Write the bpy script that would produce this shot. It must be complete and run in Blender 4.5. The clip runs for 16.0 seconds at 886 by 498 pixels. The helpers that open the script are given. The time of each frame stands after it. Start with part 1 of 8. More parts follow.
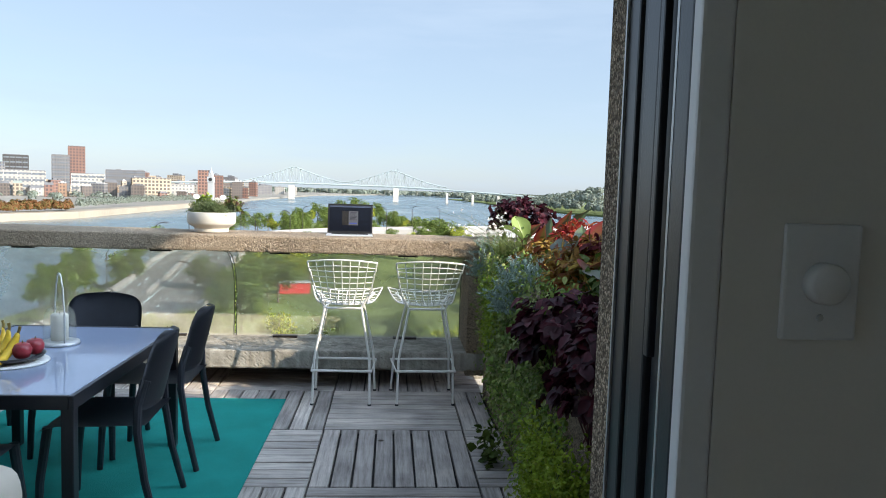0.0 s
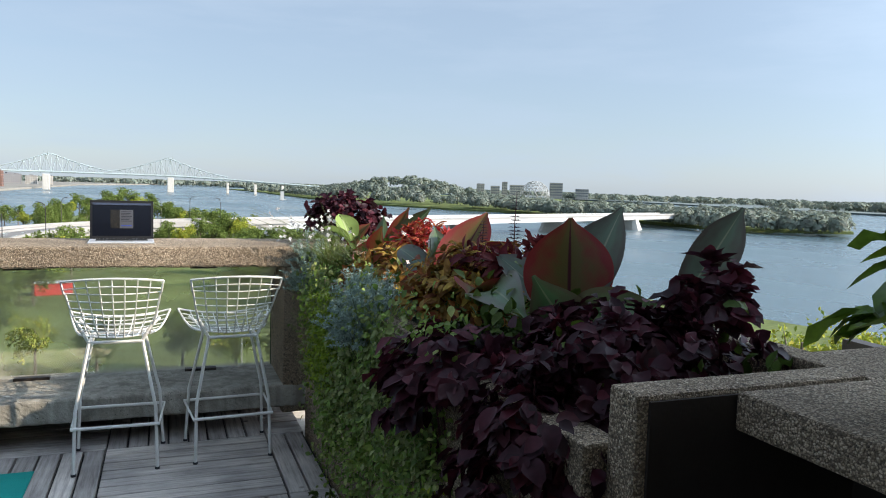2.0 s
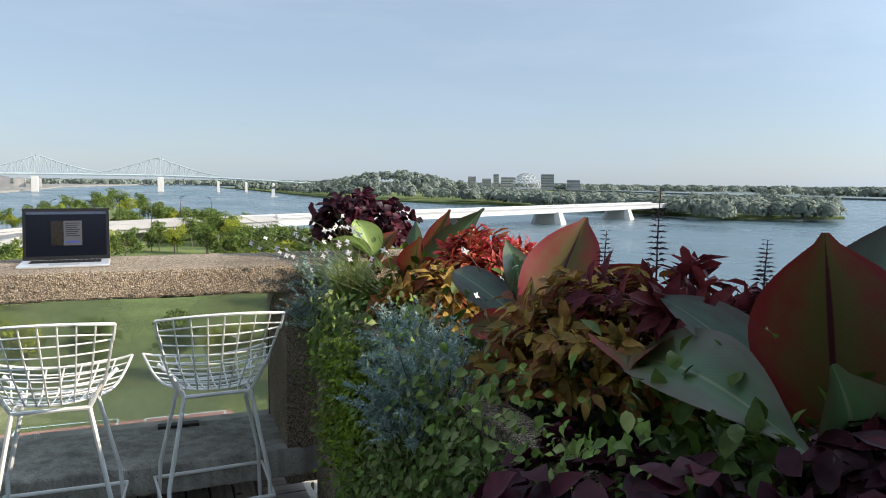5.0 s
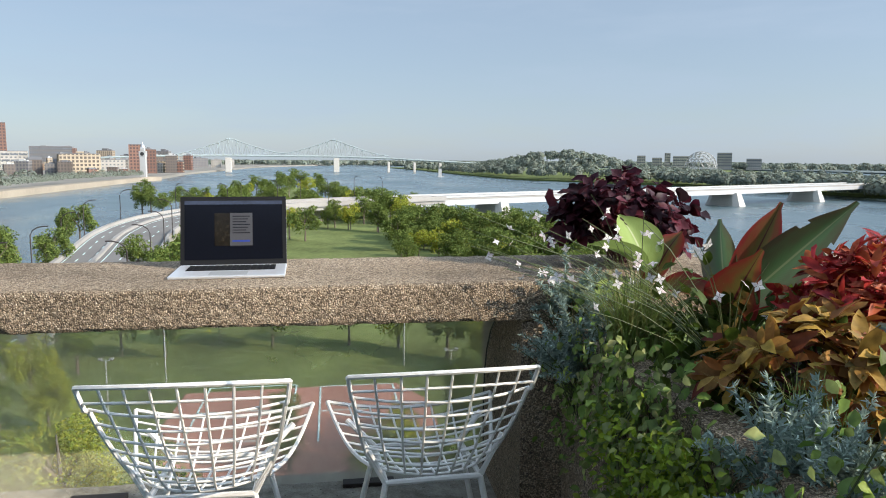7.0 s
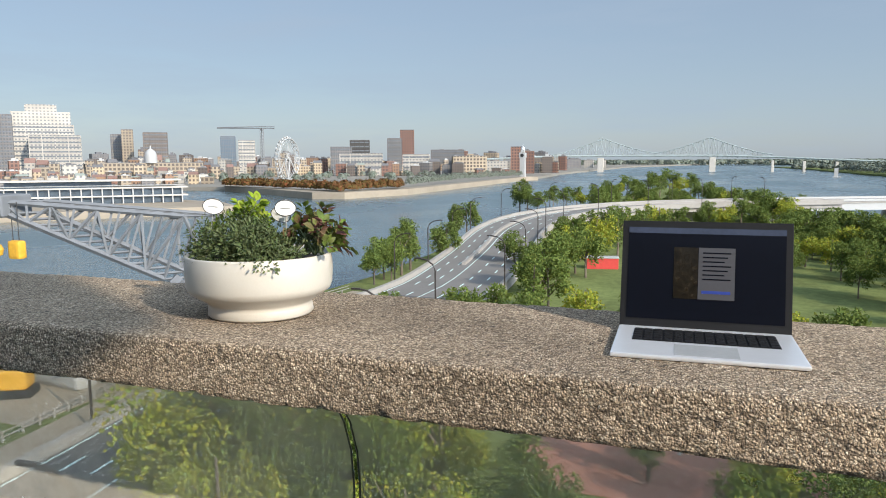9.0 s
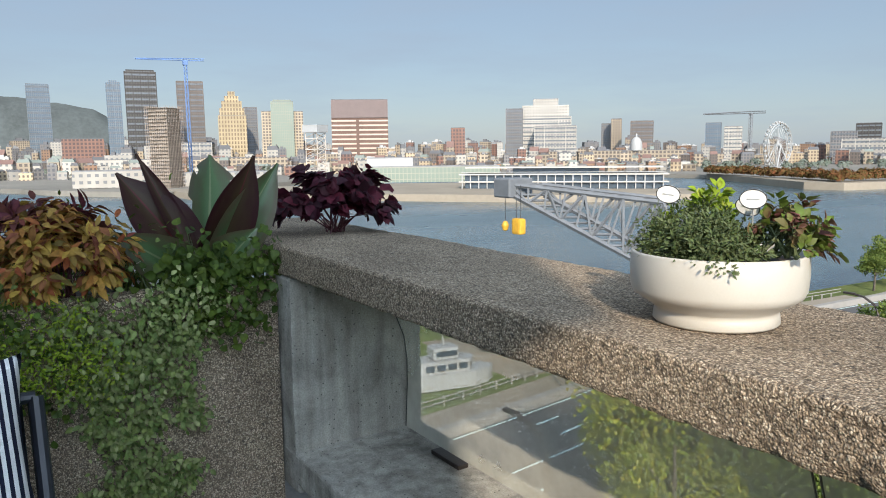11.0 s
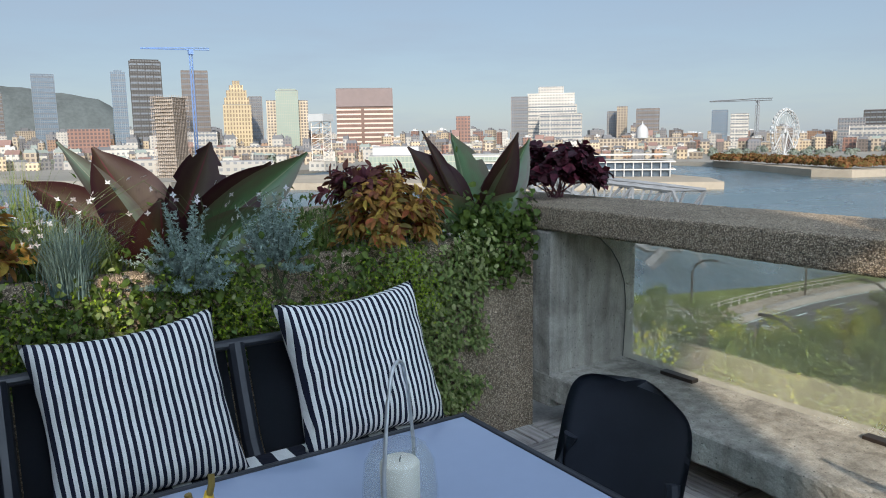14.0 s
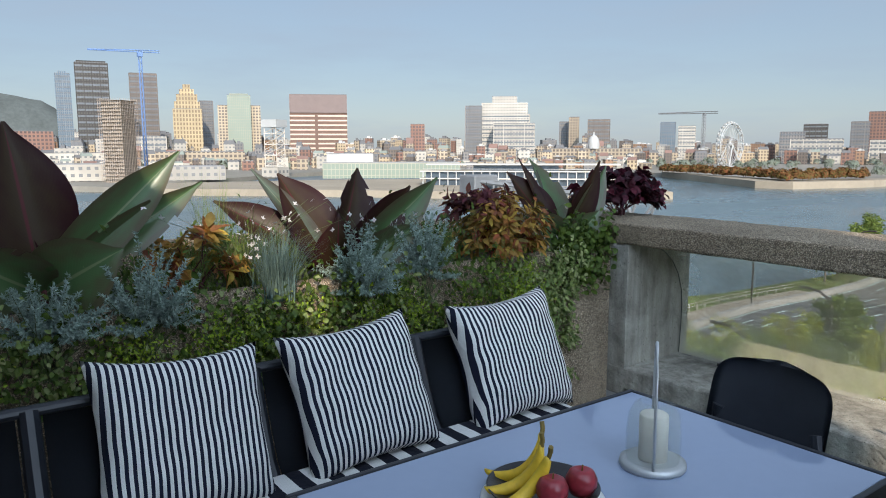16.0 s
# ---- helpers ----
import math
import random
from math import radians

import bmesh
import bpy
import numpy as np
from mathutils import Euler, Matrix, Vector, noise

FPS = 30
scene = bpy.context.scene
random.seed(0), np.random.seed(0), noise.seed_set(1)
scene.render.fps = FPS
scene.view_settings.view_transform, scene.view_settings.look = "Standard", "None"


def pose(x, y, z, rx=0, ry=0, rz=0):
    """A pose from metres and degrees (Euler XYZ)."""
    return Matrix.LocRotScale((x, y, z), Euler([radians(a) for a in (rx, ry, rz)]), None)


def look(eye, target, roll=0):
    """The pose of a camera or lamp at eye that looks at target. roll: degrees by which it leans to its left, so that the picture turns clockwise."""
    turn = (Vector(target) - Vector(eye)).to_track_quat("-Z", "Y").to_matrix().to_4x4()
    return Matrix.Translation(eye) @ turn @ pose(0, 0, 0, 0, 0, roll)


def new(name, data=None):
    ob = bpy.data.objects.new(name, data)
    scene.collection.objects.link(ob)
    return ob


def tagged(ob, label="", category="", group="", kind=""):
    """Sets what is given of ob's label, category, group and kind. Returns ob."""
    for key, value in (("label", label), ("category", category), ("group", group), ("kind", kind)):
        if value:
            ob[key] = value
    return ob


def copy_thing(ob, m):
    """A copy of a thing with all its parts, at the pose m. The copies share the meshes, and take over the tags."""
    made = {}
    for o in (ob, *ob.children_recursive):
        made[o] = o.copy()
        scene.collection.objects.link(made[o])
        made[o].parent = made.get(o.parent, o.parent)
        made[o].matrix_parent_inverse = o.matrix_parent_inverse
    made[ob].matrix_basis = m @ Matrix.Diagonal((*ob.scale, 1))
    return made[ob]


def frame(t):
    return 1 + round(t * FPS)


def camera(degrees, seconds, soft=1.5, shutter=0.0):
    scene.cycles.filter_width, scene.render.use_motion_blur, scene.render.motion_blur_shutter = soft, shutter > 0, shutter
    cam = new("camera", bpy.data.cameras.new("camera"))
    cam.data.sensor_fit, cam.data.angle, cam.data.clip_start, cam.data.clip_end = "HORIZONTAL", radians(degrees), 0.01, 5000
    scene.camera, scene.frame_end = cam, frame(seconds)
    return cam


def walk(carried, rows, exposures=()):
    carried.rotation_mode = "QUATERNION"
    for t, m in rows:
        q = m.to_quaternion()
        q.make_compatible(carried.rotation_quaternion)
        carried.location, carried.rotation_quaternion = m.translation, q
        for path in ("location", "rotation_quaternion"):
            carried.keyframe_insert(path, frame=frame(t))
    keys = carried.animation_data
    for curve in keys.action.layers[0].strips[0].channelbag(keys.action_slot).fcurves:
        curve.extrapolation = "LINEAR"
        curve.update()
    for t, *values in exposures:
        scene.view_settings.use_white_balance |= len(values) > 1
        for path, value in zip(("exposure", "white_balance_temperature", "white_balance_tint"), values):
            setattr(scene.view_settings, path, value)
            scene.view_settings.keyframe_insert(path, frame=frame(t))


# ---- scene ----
cam = camera(63.0, 16.0, soft=1.0)
PATH = [
    (0, (0.286, 0.879, 1.403), (0.434, 2.868, 1.243), 1.8),
    (0.5, (0.226, 1.136, 1.394), (0.437, 3.118, 1.225), 1.7),
    (1, (0.175, 1.386, 1.365), (0.52, 3.349, 1.201), 1.7),
    (1.5, (0.204, 1.604, 1.421), (0.721, 3.528, 1.241), 1.6),
    (2, (0.218, 1.794, 1.417), (0.936, 3.653, 1.247), 1.8),
    (2.5, (0.22, 1.989, 1.448), (1.107, 3.774, 1.285), 1.7),
    (3, (0.263, 2.134, 1.457), (1.254, 3.864, 1.301), 1.5),
    (3.2, (0.29, 2.201, 1.465), (1.301, 3.919, 1.309), 1.5),
    (5.3, (0.346, 2.98, 1.413), (1.018, 4.854, 1.215), 0.5),
    (5.5, (0.347, 3.084, 1.415), (0.979, 4.97, 1.208), 0.5),
    (6, (0.333, 3.359, 1.416), (0.872, 5.273, 1.197), 0.4),
    (6.5, (0.334, 3.634, 1.406), (0.776, 5.571, 1.175), 0.4),
    (7, (0.304, 3.885, 1.406), (0.606, 5.847, 1.161), 0.3),
    (7.5, (0.245, 4.118, 1.408), (0.351, 6.099, 1.157), 0.5),
    (8, (0.179, 4.332, 1.402), (0.053, 6.312, 1.149), 0.3),
    (8.5, (0.102, 4.555, 1.408), (-0.29, 6.5, 1.158), -0.1),
    (9, (-0.013, 4.725, 1.414), (-0.69, 6.591, 1.169), -0.3),
    (9.5, (-0.088, 4.855, 1.409), (-1.066, 6.582, 1.166), -0.6),
    (10, (-0.093, 4.975, 1.406), (-1.368, 6.496, 1.159), -0.6),
    (10.2, (-0.096, 5.022, 1.407), (-1.49, 6.433, 1.155), -0.5),
    (12.3, (-0.086, 4.467, 1.374), (-1.818, 5.427, 1.094), -1.1),
    (12.5, (-0.067, 4.392, 1.369), (-1.796, 5.359, 1.092), -1.3),
    (13, (-0.038, 4.183, 1.381), (-1.748, 5.18, 1.094), -1.1),
    (13.5, (-0.095, 3.938, 1.368), (-1.781, 4.973, 1.073), -1.0),
    (14, (-0.119, 3.687, 1.366), (-1.78, 4.762, 1.067), -0.9),
    (14.5, (-0.097, 3.432, 1.382), (-1.734, 4.543, 1.086), -0.5),
    (15, (-0.13, 3.222, 1.447), (-1.751, 4.36, 1.163), -0.3),
    (15.5, (-0.162, 3.002, 1.47), (-1.772, 4.156, 1.195), -0.2),
    (16, (-0.11, 2.788, 1.467), (-1.699, 3.97, 1.188), -0.1),
]
walk(cam, [(t, look(eye, target, roll)) for t, eye, target, roll in PATH],
     exposures=[(0.0, 0.8), (1.0, 0.68), (3.0, 0.5), (5.5, 0.45), (7.0, 0.36), (9.0, 0.15), (10.0, 0.1), (12.5, 0.1), (16.0, 0.12)])

# ---- light ----
SUN_EL, SUN_X, SUN_Y = radians(27.0), 0.88, -0.475
world = bpy.data.worlds.new("sky")
scene.world = world
world.use_nodes = True
wn, wl = world.node_tree.nodes, world.node_tree.links
sky = wn.new("ShaderNodeTexSky")
sky.sky_type, sky.sun_disc = "NISHITA", False
sky.sun_elevation, sky.sun_rotation = SUN_EL, math.atan2(SUN_X, SUN_Y)
sky.air_density, sky.dust_density, sky.ozone_density = 1.0, 0.6, 2.2
# thin morning haze: it whitens the sky and scatters light round the sun
way = wn.new("ShaderNodeTexCoord")
dot = wn.new("ShaderNodeVectorMath")
dot.operation = "DOT_PRODUCT"
dot.inputs[1].default_value = (SUN_X * math.cos(SUN_EL), SUN_Y * math.cos(SUN_EL), math.sin(SUN_EL))
wl.new(way.outputs["Generated"], dot.inputs[0])
lobe = wn.new("ShaderNodeMath")
lobe.operation = "MULTIPLY_ADD"
lobe.inputs[1].default_value, lobe.inputs[2].default_value = 0.5, 0.5
wl.new(dot.outputs["Value"], lobe.inputs[0])
power = wn.new("ShaderNodeMath")
power.operation = "POWER"
power.inputs[1].default_value = 12.0
wl.new(lobe.outputs[0], power.inputs[0])
glow = wn.new("ShaderNodeMath")
glow.operation = "MULTIPLY_ADD"
glow.inputs[1].default_value, glow.inputs[2].default_value = 15.0, 1.0
wl.new(power.outputs[0], glow.inputs[0])
hazec = wn.new("ShaderNodeVectorMath")
hazec.operation = "SCALE"
hazec.inputs[0].default_value = (3.85, 4.8, 6.05)
wl.new(glow.outputs[0], hazec.inputs["Scale"])
haze = wn.new("ShaderNodeMix")
haze.data_type = "RGBA"
stretch = wn.new("ShaderNodeMapping")
stretch.inputs["Scale"].default_value = (2.2, 2.2, 13.0)
stretch.inputs["Rotation"].default_value = (0.0, 0.12, 0.0)
wl.new(way.outputs["Generated"], stretch.inputs["Vector"])
cirrus = wn.new("ShaderNodeTexNoise")
cirrus.inputs["Scale"].default_value, cirrus.inputs["Detail"].default_value, cirrus.inputs["Roughness"].default_value = 1.6, 6.0, 0.6
wl.new(stretch.outputs[0], cirrus.inputs["Vector"])
thin = wn.new("ShaderNodeMapRange")
thin.inputs[1].default_value, thin.inputs[2].default_value, thin.inputs[3].default_value, thin.inputs[4].default_value = 0.45, 0.8, 0.6, 0.85
wl.new(cirrus.outputs[0], thin.inputs[0])
wl.new(thin.outputs[0], haze.inputs[0])
wl.new(sky.outputs[0], haze.inputs[6])
wl.new(hazec.outputs[0], haze.inputs[7])
wl.new(haze.outputs[2], wn["Background"].inputs[0])
wn["Background"].inputs[1].default_value = 0.097
sun = new("sun", bpy.data.lights.new("sun", "SUN"))
sun.data.energy, sun.data.angle, sun.data.color = 5.0, radians(0.6), (1.0, 0.87, 0.7)
sun.matrix_world = look((0, 0, 0), (-SUN_X * math.cos(SUN_EL), -SUN_Y * math.cos(SUN_EL), -math.sin(SUN_EL)))


# ---- materials ----
from mathutils import noise


def ramp(nt, fac, stops):
    r = nt.nodes.new("ShaderNodeValToRGB")
    while len(r.color_ramp.elements) < len(stops):
        r.color_ramp.elements.new(0.5)
    for e, (p, c) in zip(r.color_ramp.elements, stops):
        e.position, e.color = p, (*c, 1)
    nt.links.new(fac, r.inputs[0])
    return r.outputs[0]


def tex(nt, kind, scale, coords, **kw):
    n = nt.nodes.new(kind)
    n.inputs["Scale"].default_value = scale
    for k, v in kw.items():
        n.inputs[k.replace("_", " ")].default_value = v
    nt.links.new(coords, n.inputs["Vector"])
    return n


def mixc(nt, fac, a, b, mode="MIX"):
    m = nt.nodes.new("ShaderNodeMix")
    m.data_type, m.blend_type = "RGBA", mode
    for sock, v in ((m.inputs[0], fac), (m.inputs[6], a), (m.inputs[7], b)):
        if isinstance(v, (int, float)):
            sock.default_value = v
        elif isinstance(v, tuple):
            sock.default_value = (*v, 1)
        else:
            nt.links.new(v, sock)
    return m.outputs[2]


def math_node(nt, op, a, b=0.0):
    m = nt.nodes.new("ShaderNodeMath")
    m.operation = op
    for sock, v in zip(m.inputs, (a, b)):
        if isinstance(v, (int, float)):
            sock.default_value = v
        else:
            nt.links.new(v, sock)
    return m.outputs[0]


def bump(nt, bsdf, height, strength, distance):
    b = nt.nodes.new("ShaderNodeBump")
    b.inputs["Strength"].default_value, b.inputs["Distance"].default_value = strength, distance
    nt.links.new(height, b.inputs["Height"])
    nt.links.new(b.outputs[0], bsdf.inputs["Normal"])


def start(name, rough=0.6, metal=0.0, spec=0.5):
    m = bpy.data.materials.new(name)
    m.use_nodes = True
    nt = m.node_tree
    bsdf = nt.nodes["Principled BSDF"]
    bsdf.inputs["Roughness"].default_value = rough
    bsdf.inputs["Metallic"].default_value = metal
    bsdf.inputs["Specular IOR Level"].default_value = spec
    return m, nt, bsdf


def world_pos(nt):
    return nt.nodes.new("ShaderNodeNewGeometry").outputs["Position"]


def obj_pos(nt):
    return nt.nodes.new("ShaderNodeTexCoord").outputs["Object"]


def plain(name, colour, rough=0.6, metal=0.0, scale=8.0, vary=0.18, grain=120.0, relief=0.15, spec=0.5):
    """A surface with soft stains at one scale and fine grain at another."""
    m, nt, b = start(name, rough, metal, spec)
    p = obj_pos(nt)
    n1 = tex(nt, "ShaderNodeTexNoise", scale, p, Detail=6.0, Roughness=0.6)
    n2 = tex(nt, "ShaderNodeTexNoise", grain, p, Detail=3.0)
    lo, hi = tuple(c * (1 - vary) for c in colour), tuple(min(1, c * (1 + vary)) for c in colour)
    c = ramp(nt, n1.outputs[0], [(0.3, lo), (0.7, hi)])
    c = mixc(nt, 0.25, c, ramp(nt, n2.outputs[0], [(0.35, lo), (0.65, hi)]))
    nt.links.new(c, b.inputs["Base Color"])
    rr = nt.nodes.new("ShaderNodeMapRange")
    rr.inputs[3].default_value, rr.inputs[4].default_value = rough * 0.85, min(1, rough * 1.15)
    nt.links.new(n1.outputs[0], rr.inputs[0])
    nt.links.new(rr.outputs[0], b.inputs["Roughness"])
    bump(nt, b, n2.outputs[0], relief, 0.004)
    return m


def aggregate(name, tone):
    """Concrete with pebbles showing at its face."""
    m, nt, b = start(name, 0.92, 0, 0.25)
    p = world_pos(nt)
    warp = tex(nt, "ShaderNodeTexNoise", 70.0, p, Detail=2.0)
    shift = nt.nodes.new("ShaderNodeVectorMath")
    shift.operation = "MULTIPLY_ADD"
    shift.inputs[1].default_value = (0.006, 0.006, 0.006)
    nt.links.new(warp.outputs["Color"], shift.inputs[0])
    nt.links.new(p, shift.inputs[2])
    peb = tex(nt, "ShaderNodeTexVoronoi", 215.0, shift.outputs[0])
    peb2 = tex(nt, "ShaderNodeTexVoronoi", 380.0, shift.outputs[0])
    big = tex(nt, "ShaderNodeTexNoise", 2.2, p, Detail=7.0, Roughness=0.65)
    pits = tex(nt, "ShaderNodeTexNoise", 55.0, p, Detail=5.0, Roughness=0.75)
    r = nt.nodes.new("ShaderNodeSeparateColor")
    nt.links.new(peb.outputs["Color"], r.inputs[0])
    tint = lambda *v: tuple(tone * q for q in v)
    c = ramp(nt, r.outputs[0], [(0.0, tint(0.17, 0.13, 0.1)), (0.22, tint(0.5, 0.39, 0.28)), (0.6, tint(0.74, 0.59, 0.425)), (0.85, tint(0.86, 0.72, 0.54)), (1.0, tint(1.05, 0.9, 0.7))])
    sand = nt.nodes.new("ShaderNodeSeparateColor")
    nt.links.new(peb2.outputs["Color"], sand.inputs[0])
    c = mixc(nt, 1.0, c, ramp(nt, sand.outputs[1], [(0.0, (0.72, 0.72, 0.72)), (1.0, (1.25, 1.25, 1.25))]), "MULTIPLY")
    joint = ramp(nt, peb.outputs["Distance"], [(0.42, (0, 0, 0)), (0.72, (1, 1, 1))])
    c = mixc(nt, joint, c, tint(0.26, 0.205, 0.15))
    hole = ramp(nt, pits.outputs[0], [(0.34, (1, 1, 1)), (0.43, (0, 0, 0))])
    c = mixc(nt, hole, c, tint(0.13, 0.11, 0.09))
    stain = ramp(nt, big.outputs[0], [(0.3, (0.62, 0.6, 0.58)), (0.62, (1.08, 1.05, 1.02))])
    c = mixc(nt, 1.0, c, stain, "MULTIPLY")
    nt.links.new(c, b.inputs["Base Color"])
    h = math_node(nt, "ADD", math_node(nt, "MULTIPLY", peb.outputs["Distance"], -0.7), math_node(nt, "MULTIPLY", peb2.outputs["Distance"], -0.4))
    h = math_node(nt, "ADD", h, math_node(nt, "MULTIPLY", pits.outputs[0], 1.2))
    bump(nt, b, h, 1.0, 0.007)
    return m


def cast(name, colour):
    """Board-cast concrete: cloudy stains, run marks and blow holes."""
    m, nt, b = start(name, 0.88, 0, 0.25)
    p = world_pos(nt)
    cloud = tex(nt, "ShaderNodeTexNoise", 4.5, p, Detail=8.0, Roughness=0.7, Distortion=0.6)
    mp = nt.nodes.new("ShaderNodeMapping")
    mp.inputs["Scale"].default_value = (22.0, 22.0, 2.0)
    nt.links.new(p, mp.inputs["Vector"])
    runs = tex(nt, "ShaderNodeTexNoise", 1.0, mp.outputs[0], Detail=4.0)
    fine = tex(nt, "ShaderNodeTexNoise", 160.0, p, Detail=3.0)
    holes = tex(nt, "ShaderNodeTexVoronoi", 38.0, p)
    c = ramp(nt, cloud.outputs[0], [(0.3, tuple(v * 0.5 for v in colour)), (0.55, colour), (0.75, tuple(v * 1.3 for v in colour))])
    c = mixc(nt, 1.0, c, ramp(nt, runs.outputs[0], [(0.35, (0.72, 0.71, 0.7)), (0.6, (1.05, 1.05, 1.05))]), "MULTIPLY")
    c = mixc(nt, 1.0, c, ramp(nt, fine.outputs[0], [(0.3, (0.8, 0.8, 0.8)), (0.7, (1.15, 1.15, 1.15))]), "MULTIPLY")
    hole = ramp(nt, holes.outputs["Distance"], [(0.09, (1, 1, 1)), (0.14, (0, 0, 0))])
    c = mixc(nt, hole, c, tuple(v * 0.3 for v in colour))
    nt.links.new(c, b.inputs["Base Color"])
    h = math_node(nt, "ADD", math_node(nt, "MULTIPLY", fine.outputs[0], 0.6), math_node(nt, "MULTIPLY", hole, -1.0))
    bump(nt, b, h, 0.5, 0.003)
    return m


def weathered_wood(name):
    m, nt, b = start(name, 0.85, 0, 0.25)
    p = obj_pos(nt)
    mp = nt.nodes.new("ShaderNodeMapping")
    mp.inputs["Scale"].default_value = (1.6, 26.0, 26.0)
    info = nt.nodes.new("ShaderNodeObjectInfo")
    off = nt.nodes.new("ShaderNodeCombineXYZ")
    nt.links.new(math_node(nt, "MULTIPLY", info.outputs["Random"], 40.0), off.inputs[0])
    nt.links.new(off.outputs[0], mp.inputs["Location"])
    nt.links.new(p, mp.inputs["Vector"])
    grain = tex(nt, "ShaderNodeTexNoise", 2.0, mp.outputs[0], Detail=8.0, Roughness=0.7)
    blotch = tex(nt, "ShaderNodeTexNoise", 3.0, world_pos(nt), Detail=5.0)
    knots = tex(nt, "ShaderNodeTexVoronoi", 3.2, world_pos(nt))
    c = ramp(nt, grain.outputs[0], [(0.25, (0.2, 0.18, 0.165)), (0.5, (0.52, 0.49, 0.46)), (0.75, (0.74, 0.71, 0.68))])
    tone = ramp(nt, info.outputs["Random"], [(0.0, (0.68, 0.66, 0.66)), (1.0, (1.2, 1.16, 1.12))])
    c = mixc(nt, 1.0, c, tone, "MULTIPLY")
    c = mixc(nt, 1.0, c, ramp(nt, blotch.outputs[0], [(0.3, (0.6, 0.6, 0.62)), (0.6, (1, 1, 1))]), "MULTIPLY")
    c = mixc(nt, ramp(nt, knots.outputs["Distance"], [(0.03, (1, 1, 1)), (0.07, (0, 0, 0))]), c, (0.06, 0.045, 0.035))
    nt.links.new(c, b.inputs["Base Color"])
    bump(nt, b, grain.outputs[0], 0.6, 0.003)
    return m


def leafy(name, colours, rough=0.45, vein=0.0):
    """Foliage: each leaf takes its own colour from the row."""
    m, nt, b = start(name, min(0.8, rough + 0.12), 0, 0.22)
    g = nt.nodes.new("ShaderNodeNewGeometry")
    k = len(colours)
    c = ramp(nt, g.outputs["Random Per Island"], [(i / (k - 1), col) for i, col in enumerate(colours)])
    n = tex(nt, "ShaderNodeTexNoise", 55.0, g.outputs["Position"], Detail=3.0)
    c = mixc(nt, 1.0, c, ramp(nt, n.outputs[0], [(0.3, (0.7, 0.7, 0.7)), (0.7, (1.2, 1.2, 1.15))]), "MULTIPLY")
    nt.links.new(c, b.inputs["Base Color"])
    tr = nt.nodes.new("ShaderNodeBsdfTranslucent")
    nt.links.new(c, tr.inputs["Color"])
    mx = nt.nodes.new("ShaderNodeMixShader")
    mx.inputs[0].default_value = 0.28
    nt.links.new(b.outputs[0], mx.inputs[1])
    nt.links.new(tr.outputs[0], mx.inputs[2])
    nt.links.new(mx.outputs[0], nt.nodes["Material Output"].inputs["Surface"])
    return m


def broad_leaf(name, edge, mid, rib, rough=0.46, spec=0.28):
    """A paddle-shaped leaf: its own colour towards the rim, fine side veins and a pale midrib, along the leaf's UV."""
    m, nt, b = start(name, rough, 0, spec)
    uv = nt.nodes.new("ShaderNodeTexCoord").outputs["UV"]
    s = nt.nodes.new("ShaderNodeSeparateXYZ")
    nt.links.new(uv, s.inputs[0])
    across = math_node(nt, "ABSOLUTE", math_node(nt, "SUBTRACT", s.outputs[0], 0.5))
    n = tex(nt, "ShaderNodeTexNoise", 5.0, uv, Detail=5.0)
    f = math_node(nt, "ADD", math_node(nt, "MULTIPLY", across, 1.7), math_node(nt, "MULTIPLY", math_node(nt, "SUBTRACT", n.outputs[0], 0.5), 1.1))
    c = mixc(nt, ramp(nt, f, [(0.15, (0, 0, 0)), (0.75, (1, 1, 1))]), mid, edge)
    vein = math_node(nt, "SINE", math_node(nt, "MULTIPLY", math_node(nt, "SUBTRACT", s.outputs[1], math_node(nt, "MULTIPLY", across, 0.8)), 190.0))
    c = mixc(nt, 1.0, c, ramp(nt, vein, [(0.0, (0.97, 0.97, 0.97)), (0.9, (1.02, 1.02, 1.02))]), "MULTIPLY")
    c = mixc(nt, ramp(nt, across, [(0.012, (1, 1, 1)), (0.024, (0, 0, 0))]), c, rib)
    nt.links.new(c, b.inputs["Base Color"])
    bump(nt, b, vein, 0.03, 0.002)
    tr = nt.nodes.new("ShaderNodeBsdfTranslucent")
    nt.links.new(c, tr.inputs["Color"])
    mx = nt.nodes.new("ShaderNodeMixShader")
    mx.inputs[0].default_value = 0.3
    nt.links.new(b.outputs[0], mx.inputs[1])
    nt.links.new(tr.outputs[0], mx.inputs[2])
    nt.links.new(mx.outputs[0], nt.nodes["Material Output"].inputs["Surface"])
    return m


